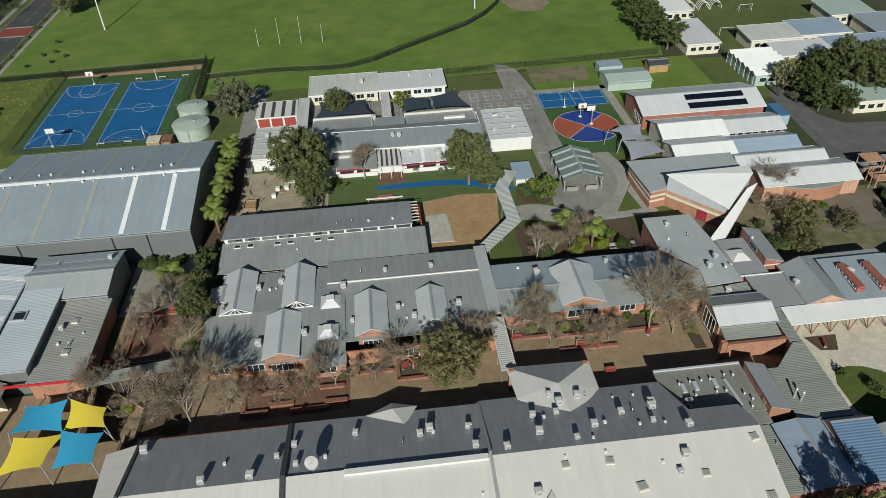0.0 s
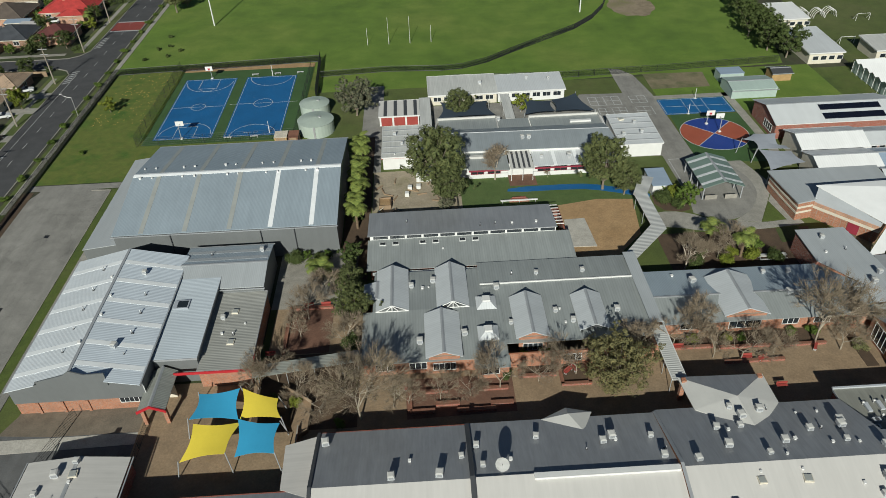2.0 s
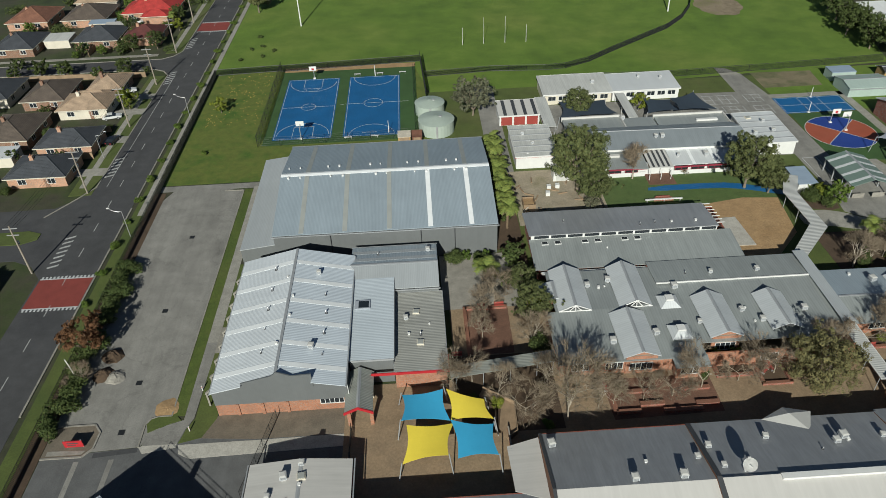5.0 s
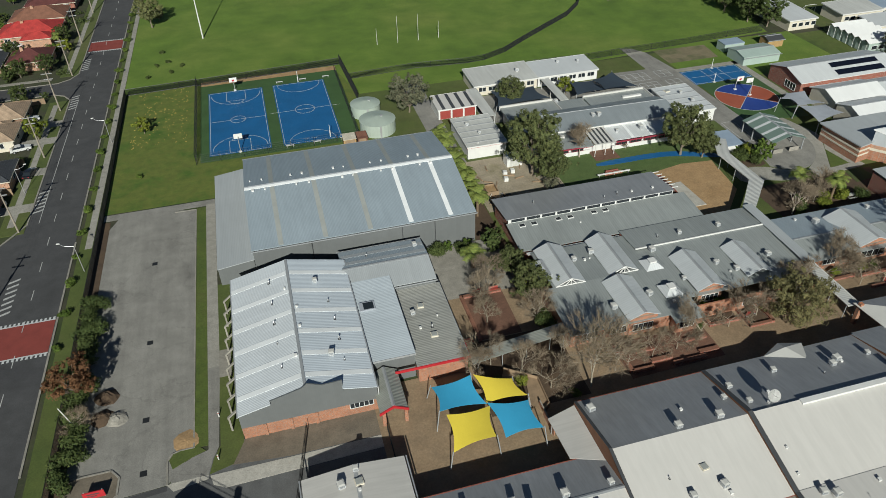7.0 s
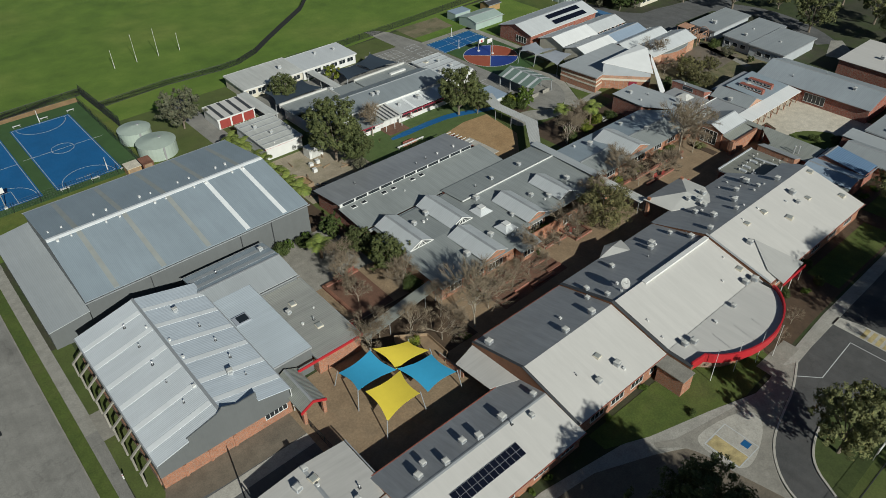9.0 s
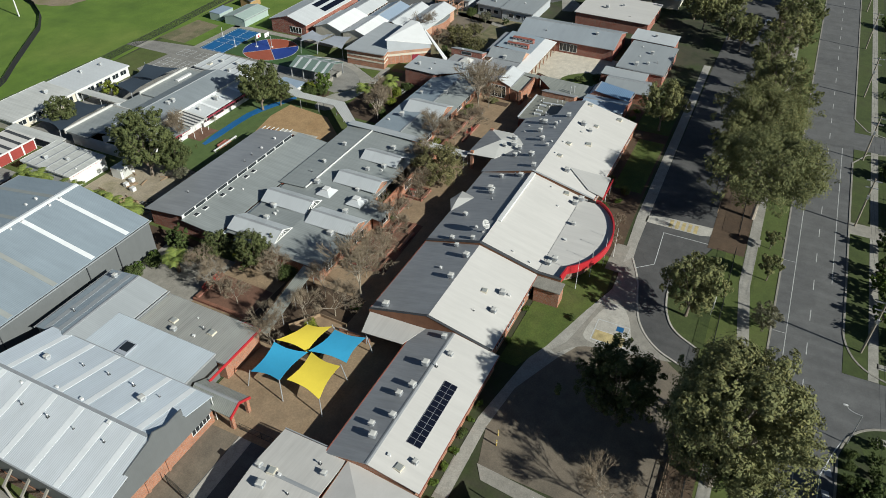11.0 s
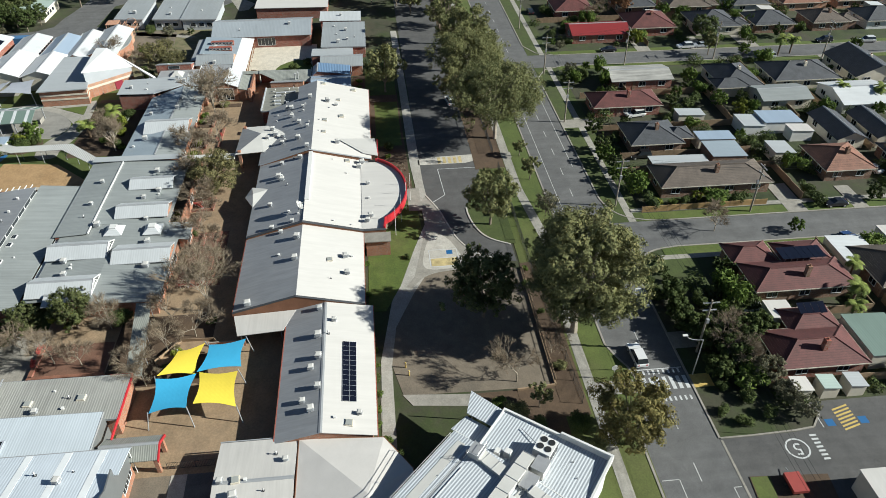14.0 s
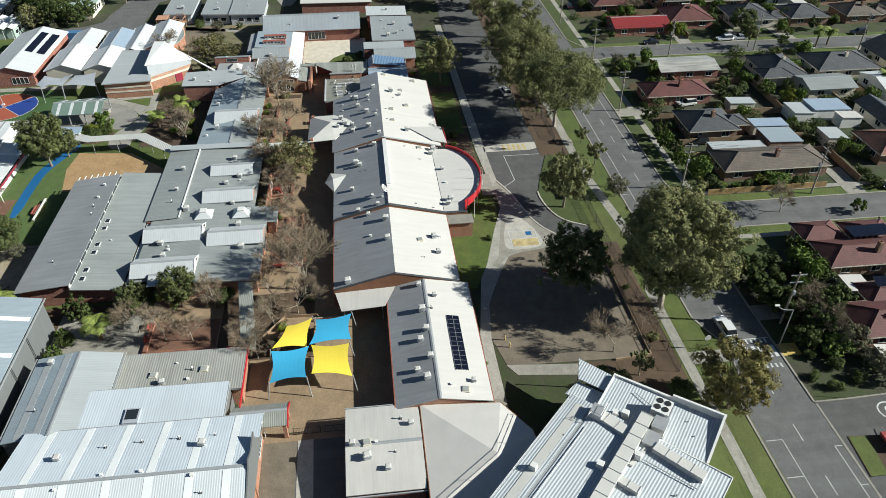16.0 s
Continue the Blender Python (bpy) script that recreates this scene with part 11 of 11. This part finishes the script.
# ---- cars ----
def car_maker(col, kind, label):
    def build():
        m = M["car_" + col]
        t = thing("car", (0, 0, 0), label, "car", "parked cars")
        L, W, H = (4.5, 1.8, 1.45) if kind == "sedan" else (4.7, 1.88, 1.72)
        prof = [(-L / 2, 0.35), (-L / 2, 0.85), (-L / 2 + 0.2, 0.95), (-0.9, 1.0), (L / 2 - 1.2, 0.98), (L / 2 - 0.15, 0.8), (L / 2, 0.65), (L / 2, 0.35)]
        bm = bmesh.new()
        lo = [bm.verts.new((x, -W / 2, z)) for x, z in prof]
        hi = [bm.verts.new((x, W / 2, z)) for x, z in prof]
        bm.faces.new(lo); bm.faces.new(hi[::-1])
        for i in range(len(prof)):
            j = (i + 1) % len(prof)
            bm.faces.new((lo[j], lo[i], hi[i], hi[j]))
        bmesh.ops.bevel(bm, geom=bm.edges[:], offset=0.06, segments=1, affect='EDGES')
        part("body", bm, m, t)
        back = -L / 2 + (0.5 if kind == "sedan" else 0.12)
        bm = bmesh.new()
        v = [bm.verts.new(p) for p in ((back, -W / 2 + 0.06, 0.95), (1.05, -W / 2 + 0.06, 0.95), (1.05, W / 2 - 0.06, 0.95), (back, W / 2 - 0.06, 0.95), (back + (0.7 if kind == "sedan" else 0.3), -W / 2 + 0.25, H - 0.05), (0.2, -W / 2 + 0.25, H - 0.05), (0.2, W / 2 - 0.25, H - 0.05), (back + (0.7 if kind == "sedan" else 0.3), W / 2 - 0.25, H - 0.05))]
        for f in ((4, 5, 6, 7), (0, 1, 5, 4), (1, 2, 6, 5), (2, 3, 7, 6), (3, 0, 4, 7)):
            bm.faces.new([v[i] for i in f])
        part("glazing", bm, M["glass"], t)
        part("roof", box_of(back + (0.75 if kind == "sedan" else 0.3), -W / 2 + 0.24, H - 0.06, 0.25, W / 2 - 0.24, H), m, t)
        for x in (-L / 2 + 0.8, L / 2 - 0.85):
            for y in (-W / 2 + 0.1, W / 2 - 0.1):
                w = part("wheel", rod_of((x, y - 0.11, 0.33), (x, y + 0.11, 0.33), 0.33, None, 12), M["rubber"], t)
                s = 1 if y > 0 else -1
                part("rim", rod_of((x, y + s * 0.1, 0.33), (x, y + s * 0.125, 0.33), 0.2, None, 10), M["galv"], w)
        for y in (-W / 2 + 0.3, W / 2 - 0.3):
            part("headlight", box_of(L / 2 - 0.06, y - 0.16, 0.62, L / 2 + 0.02, y + 0.16, 0.74), M["clear"], t)
            part("tail_light", box_of(-L / 2 - 0.02, y - 0.14, 0.68, -L / 2 + 0.04, y + 0.14, 0.84), M["red"], t)
        return t
    return build


for nm, c in (("white", (0.75, 0.75, 0.74)), ("silver", (0.5, 0.53, 0.57)), ("black", (0.015, 0.015, 0.018)), ("blue", (0.03, 0.07, 0.2)), ("red", (0.3, 0.02, 0.02))):
    M["car_" + nm] = plain("car_paint_" + nm, c, 0.25, 0.2, 0.03, 0.5, 4, 0.0)
    M["car_" + nm].node_tree.nodes["Principled BSDF"].inputs["Coat Weight"].default_value = 0.6
CARS = ("white sedan -126.2 170.4 15", "black sedan -122.0 157.6 80", "white suv 67.9 -50.2 90", "silver sedan 68.2 -54.8 90", "white suv 80.4 -65.6 10", "white suv 66.9 -104.4 85", "white suv 28.2 -22.6 100", "black sedan -12.6 -49.6 90", "white sedan -0.9 -64.3 20", "black suv 9.3 -17.6 95", "black sedan 67.6 -27.7 90",
        "white sedan -39.9 -19.4 100", "white suv -48.2 2.0 2", "white suv 40 20.4 8", "silver sedan 84.0 -47 100", "black suv 68.1 -92 90", "white sedan -127 186 20", "blue sedan -24 -46 5", "silver suv 58.6 -70 90", "black sedan 101 -12 0", "white suv -140.6 242 0", "silver sedan 130 21 2")
for s in CARS:
    c, k, x, y, rz = s.split()
    put("car_%s_%s" % (c, k), car_maker(c, k, "%s %s parked beside the street" % (c, "sedan" if k == "sedan" else "four-wheel drive")), at(float(x), float(y), 0.03, float(rz)))

# ---- small things of the grounds ----
for x in (-13.5, -9.4, -5.4, -2.2):
    y = 36.4 - 0.5 * (x + 13.5) * 0.6
    t = thing("flagpole", (x, y, 0), "slim white flagpole on the front lawn", "flagpole", "flagpoles")
    part("pole", rod_of((x, y, 0), (x, y, 6.2), 0.06, 0.03), M["white"], t)
    part("finial", rod_of((x, y, 6.2), (x, y, 6.32), 0.07, 0.03), M["galv"], t)


def make_bench():
    t = thing("red_bench", (0, 0, 0), "red steel bench in the yard", "bench", "red benches")
    part("seat", box_of(-0.8, -0.22, 0.42, 0.8, 0.22, 0.48), M["dullred"], t)
    part("backrest", box_of(-0.8, 0.2, 0.55, 0.8, 0.26, 0.95), M["dullred"], t)
    for x in (-0.65, 0.65):
        part("leg", box_of(x - 0.04, -0.2, 0, x + 0.04, 0.24, 0.42), M["galv"], t)
    return t


for x, y, rz in ((16.9, 77.2, 0), (26.3, 74.4, 0), (28.6, 74.0, 20), (-0.6, 73.8, 40), (0.4, 74.4, 100), (29.1, 68.6, 0), (37.4, 75.8, 60), (62.4, 69.6, 80), (-24.6, 72.6, 90), (-37.8, 91.4, 0), (-40.6, 91.4, 10), (-31.6, 26.4, 60), (-45.5, 80.6, 0)):
    put("bench", make_bench, at(x, y, 0.06, rz))
for k, (x0, y0, x1, y1) in enumerate(((-24.4, 68.0, -23.8, 72.4), (-24.0, 67.6, -20.6, 68.2), (-20.4, 68.8, -17.0, 69.4), (-17.4, 67.4, -12.0, 68.0), (-12.6, 68.4, -9.4, 69.0), (-21.8, 71.2, -18.6, 71.7), (-13.4, 71.2, -9.8, 71.7), (-8.0, 73.2, -7.5, 76.4), (-7.6, 73.2, -2.4, 73.6), (-2.0, 71.2, 2.4, 71.6), (2.0, 71.4, 2.4, 75.8), (-2.0, 71.4, -1.6, 75.8), (-43.8, 80.6, -43.3, 91.4), (-43.4, 90.9, -36.6, 91.4), (15.4, 77.0, 22.2, 77.4), (23.0, 76.6, 31.8, 77.0), (22.8, 73.6, 31.8, 74.0), (33.0, 76.4, 39.4, 76.8))):
    t = thing("planter_wall", ((x0 + x1) / 2, (y0 + y1) / 2, 0), "low red brick seat wall in the yard", "low wall", "brick seat walls")
    part("brickwork", box_of(x0, y0, 0, x1, y1, 0.42), M["redbrick"], t)
    part("coping", box_of(x0 - 0.04, y0 - 0.04, 0.42, x1 + 0.04, y1 + 0.04, 0.5), M["tileterra"], t)
# curved timber seat near the sails
t = thing("timber_platform", (-39.6, 69, 0), "low bent timber seating deck beside the sails", "platform")
DECK = [(-42.2, 73.6), (-38.0, 70.5), (-38.2, 65.5), (-39.6, 64.4), (-40.6, 66.6), (-40.0, 70.0), (-42.9, 72.4)]
part("deck", prism(bmesh.new(), DECK, 0.0, 0.42), M["wood"], t)
for (xa, ya), (xb, yb) in zip(DECK[:3], DECK[1:4]):
    n = Vector((yb - ya, -(xb - xa), 0)).normalized() * 0.12
    part("back_board", prism(bmesh.new(), [(xa, ya), (xb, yb), (xb + n.x, yb + n.y), (xa + n.x, ya + n.y)], 0.0, 0.95), M["wood"], t)
for (xa, ya), (xb, yb) in zip(DECK[4:6], DECK[5:7]):
    n = Vector((yb - ya, -(xb - xa), 0)).normalized() * 0.45
    part("step", prism(bmesh.new(), [(xa, ya), (xb, yb), (xb + n.x, yb + n.y), (xa + n.x, ya + n.y)], 0.0, 0.2), M["wood"], t)
part("screen", box_of(-39.6, 60.6, 0, -39.4, 66.0, 1.2), M["brick"], t)
# shade-structure swing and slide on the play lawn
t = thing("play_boat", (-1.7, 120.3, 0), "low dark red timber play boat on the lawn", "play equipment")
for k in range(4):
    part("plank", prism(bmesh.new(), [(-3.6 + 0.2 * k, 119.7 + 0.3 * k), (0.4 - 0.2 * k, 119.7 + 0.3 * k), (0.4 - 0.2 * k, 119.92 + 0.3 * k), (-3.6 + 0.2 * k, 119.92 + 0.3 * k)], 0.0, 0.45 + 0.12 * (k % 2)), M["redbrick"], t)
t = thing("timber_crate", (-28.4, 121.0, 0), "open timber crate full of loose materials", "crate")
for a in ((-29.6, 119.6, -29.5, 122.4), (-27.3, 119.6, -27.2, 122.4), (-29.6, 119.5, -27.2, 119.6), (-29.6, 122.4, -27.2, 122.5)):
    part("side", box_of(a[0], a[1], 0, a[2], a[3], 1.0), M["wood"], t)
part("contents", box_of(-29.4, 119.7, 0.05, -27.4, 122.3, 0.7), M["dirt"], t)
for x, y in ((-23.4, 126.6), (-21.6, 126.9), (-24.0, 124.2)):
    t = thing("bulk_bag", (x, y, 0), "white bulk bag standing on bare earth", "bag", "bulk bags")
    part("bag", prism(bmesh.new(), [(x - 0.45, y - 0.4), (x + 0.4, y - 0.45), (x + 0.45, y + 0.4), (x - 0.4, y + 0.45)], 0.0, 0.85), M["white"], t)
t = thing("white_beam", (-1.5, 119.6, 0), "long white balance beam on the play lawn", "play equipment")
part("beam", box_of(-5.4, 119.4, 0.5, 2.0, 119.7, 0.7), M["white"], t)
for x in (-5, -1.6, 1.6):
    part("leg", box_of(x - 0.08, 119.45, 0, x + 0.08, 119.65, 0.5), M["galv"], t)
t = thing("storage_cube", (-15.0, 129.4, 0), "white storage container beside the old block", "container")
part("body", box_of(-22.0, 129.2, 0, -18.6, 131.8, 2.2), M["white"], t)
part("door", box_of(-21.4, 129.12, 0.1, -19.2, 129.2, 2.0), M["offwhite"], t)
rj = random.Random(3)
for k in range(12):
    x, y = rj.uniform(-30, -15), rj.uniform(115, 130)
    t = thing("timber_log", (x, y, 0), "pale log lying on the bare earth", "log", "loose logs")
    a = rj.uniform(0, 3.1)
    part("log", rod_of((x - math.cos(a), y - math.sin(a), 0.18), (x + math.cos(a), y + math.sin(a), 0.18), 0.16, 0.13, 8), M["wood"], t)
t = thing("rubble_heap", (-27.5, 117.4, 0), "heap of timber and pipes beside the long block", "heap")
for k in range(16):
    a = rj.uniform(0, 3.1)
    x, y, z = rj.uniform(-29.6, -25.8), rj.uniform(115.6, 119), rj.uniform(0.1, 0.6)
    part("length", rod_of((x - math.cos(a), y - math.sin(a), z), (x + math.cos(a), y + math.sin(a), z + 0.1), 0.09, None, 6), M[("wood", "cream", "darkgrey")[k % 3]], t)
for x, y in ((-83.4, 77), (-83.6, 69.6)):
    t = thing("bollard", (x, y, 0), "white bollard beside the gym path", "bollard", "bollards")
    part("post", rod_of((x, y, 0), (x, y, 1.0), 0.09), M["white"], t)
    part("band", rod_of((x, y, 0.75), (x, y, 0.85), 0.1), M["red"], t)
for x, y in ((-46.6, 36.6), (-48.2, 36.2)):
    t = thing("bollard", (x, y, 0), "yellow bollard at the gravel parking", "bollard", "bollards")
    part("post", rod_of((x, y, 0), (x, y, 1.1), 0.1), M["yellowline"], t)
    part("band", rod_of((x, y, 0.8), (x, y, 0.9), 0.11), M["white"], t)
t = thing("school_sign", (-9.0, 15.0, 0), "white sign board on posts behind the fence", "sign")
part("board", box_of(-10.1, 14.9, 1.6, -7.9, 15.0, 2.6), M["white"], t)
for x in (-9.9, -8.1):
    part("post", rod_of((x, 15.06, 0), (x, 15.06, 2.6), 0.05), M["galv"], t)
t = thing("crossing_sign", (-52.0, 6.8, 0), "round white crossing sign on a post", "sign")
part("post", rod_of((-52, 6.8, 0), (-52, 6.8, 2.6), 0.04), M["galv"], t)
part("disc", rod_of((-52.03, 6.8, 2.4), (-51.97, 6.8, 2.4), 0.5, None, 16), M["white"], t)
t = thing("trailer", (-71.7, -10.6, 0), "small red trailer in the corner car park", "trailer")
part("tray", box_of(-73.1, -11.6, 0.6, -70.3, -9.6, 1.1), M["dullred"], t)
for y in (-11.7, -9.55):
    part("wheel", rod_of((-71.7, y, 0.33), (-71.7, y + 0.16, 0.33), 0.33, None, 12), M["rubber"], t)
part("drawbar", rod_of((-70.3, -10.6, 0.6), (-69.2, -10.6, 0.45), 0.05), M["galv"], t)
for x, y in ((100.8, 190.6), (114.6, 208)):
    t = thing("soccer_goal", (x, y, 0), "white steel soccer goal frame", "goal", "soccer goals")
    for a, c in (((x - 2, y, 0), (x - 2, y, 2.2)), ((x + 2, y, 0), (x + 2, y, 2.2)), ((x - 2, y, 2.2), (x + 2, y, 2.2)), ((x - 2, y, 2.2), (x - 2, y + 1.6, 0)), ((x + 2, y, 2.2), (x + 2, y + 1.6, 0))):
        part("bar", rod_of(a, c, 0.06), M["white"], t)
t = thing("pink_playset", (97, 115, 0), "pink steel climbing set in the far yard", "play equipment")
for x in (95.4, 97.2, 99):
    for y in (113.4, 116.4):
        part("post", rod_of((x, y, 0), (x, y, 3.2), 0.1), M["palebrick"], t)
part("deck", box_of(95.4, 113.4, 1.4, 99, 116.4, 1.5), M["steel"], t)
part("hoop_top", box_of(95.2, 113.2, 3.1, 99.2, 116.6, 3.25), M["palebrick"], t)
t = thing("blue_container", (90, 139.2, 0), "blue shipping container in the service yard", "container")
part("body", box_of(88.8, 136.2, 0, 91.3, 142.3, 2.5), M["containerblue"], t)
part("door", box_of(89.0, 136.1, 0.1, 91.1, 136.2, 2.4), M["bluesteel"], t)
# yellow flowers in the weedy lawn
rs = np.random.RandomState(4)
V, F = [], []
for k in range(150):
    x, y = rs.uniform(-102, -89), rs.uniform(163, 194)
    for j in range(2):
        q = rs.uniform(-0.2, 0.2, 2)
        limb(V, F, (x + q[0], y + q[1], 0.0), (x + q[0], y + q[1], 0.12), 0.05, 0.07, 5)
fl = new("weed_flowers", mesh_from("weed_flowers", V, F, M["yellowline"]))
tagged(fl, "scattered yellow weed flowers in the grass", "flowers", "", "stuff")


def tube_arch(x0, x1, y, h):
    bm = bmesh.new()
    c, r = (x0 + x1) / 2, (x1 - x0) / 2
    p = [(c - r * math.cos(math.pi * i / 8), y, 0.02 + h * math.sin(math.pi * i / 8)) for i in range(9)]
    rings = []
    for i, (x, y0, z) in enumerate(p):
        u = Vector((math.cos(math.pi * i / 8) * -1, 0, math.sin(math.pi * i / 8)))
        rings.append([bm.verts.new(Vector((x, y0, z)) + 0.08 * (math.cos(q * 1.2566) * u + math.sin(q * 1.2566) * Vector((0, 1, 0)))) for q in range(5)])
    for a, b2 in zip(rings, rings[1:]):
        for q in range(5):
            bm.faces.new((a[q], a[(q + 1) % 5], b2[(q + 1) % 5], b2[q]))
    return bm


def heap(name, x, y, r, h, mat, label, seed):
    rs = random.Random(seed)
    bm = bmesh.new()
    rows = []
    for i in range(6):
        q = 1 - i / 5
        rows.append([bm.verts.new((x + r * q * math.cos(a * math.pi / 7) * rs.uniform(0.85, 1.12), y + r * q * math.sin(a * math.pi / 7) * rs.uniform(0.8, 1.1), 0.02 + h * (1 - q ** 1.4) * rs.uniform(0.85, 1.1))) for a in range(14)])
    for i in range(5):
        for a in range(14):
            c2 = (a + 1) % 14
            bm.faces.new((rows[i][a], rows[i][c2], rows[i + 1][c2], rows[i + 1][a]))
    whole(name, bm, mat, label, "heap")


heap("soil_mound", -87.8, 73.9, 2.0, 0.22, M["dirt"], "heap of bare soil at the car park island", 3)
heap("gravel_mound", -97.4, 80.8, 1.7, 0.7, M["concrete"], "pale gravel heap on the car park asphalt", 4)
heap("bark_mound", -99.4, 81.4, 1.7, 0.8, M["mulch"], "brown bark heap on the car park asphalt", 5)
heap("loam_mound", -99.2, 85.3, 1.8, 1.0, M["mulch"], "dark loam heap on the car park asphalt", 6)
# red notice board on the entry island
t = thing("notice_board", (-98.8, 67.9, 0), "low red notice board on the entry island", "sign")
part("board", box_of(-100.1, 67.85, 0.3, -97.5, 67.97, 1.5), M["red"], t)
part("lettering", box_of(-99.6, 67.83, 1.0, -98.1, 67.847, 1.2), M["darkgrey"], t)
part("lettering", box_of(-99.6, 67.83, 0.65, -98.5, 67.847, 0.8), M["darkgrey"], t)
for x in (-99.9, -97.7):
    part("post", box_of(x - 0.06, 67.98, 0, x + 0.06, 68.1, 1.55), M["steel"], t)
# leaning sapling stakes by the street fence
t = thing("leaning_pole", (-102.2, 79.7, 0), "thin pale pole leaning over the fence", "pole")
part("shaft", rod_of((-102.2, 79.7, 0), (-104.4, 82.0, 3.2), 0.06), M["white"], t)
# white tube frames in the far yard
for x, y in ((98.5, 214), (103, 213), (107, 213.6)):
    t = thing("tube_climber", (x, y, 0), "white steel tube climbing frame in the far yard", "play equipment", "tube climbers")
    for k in range(4):
        part("hoop", tube_arch(x - 1.8, x + 1.8, y - 1.5 + k, 2.4), M["white"], t)
    part("rail", rod_of((x, y - 1.5, 2.4), (x, y + 1.5, 2.4), 0.08), M["white"], t)
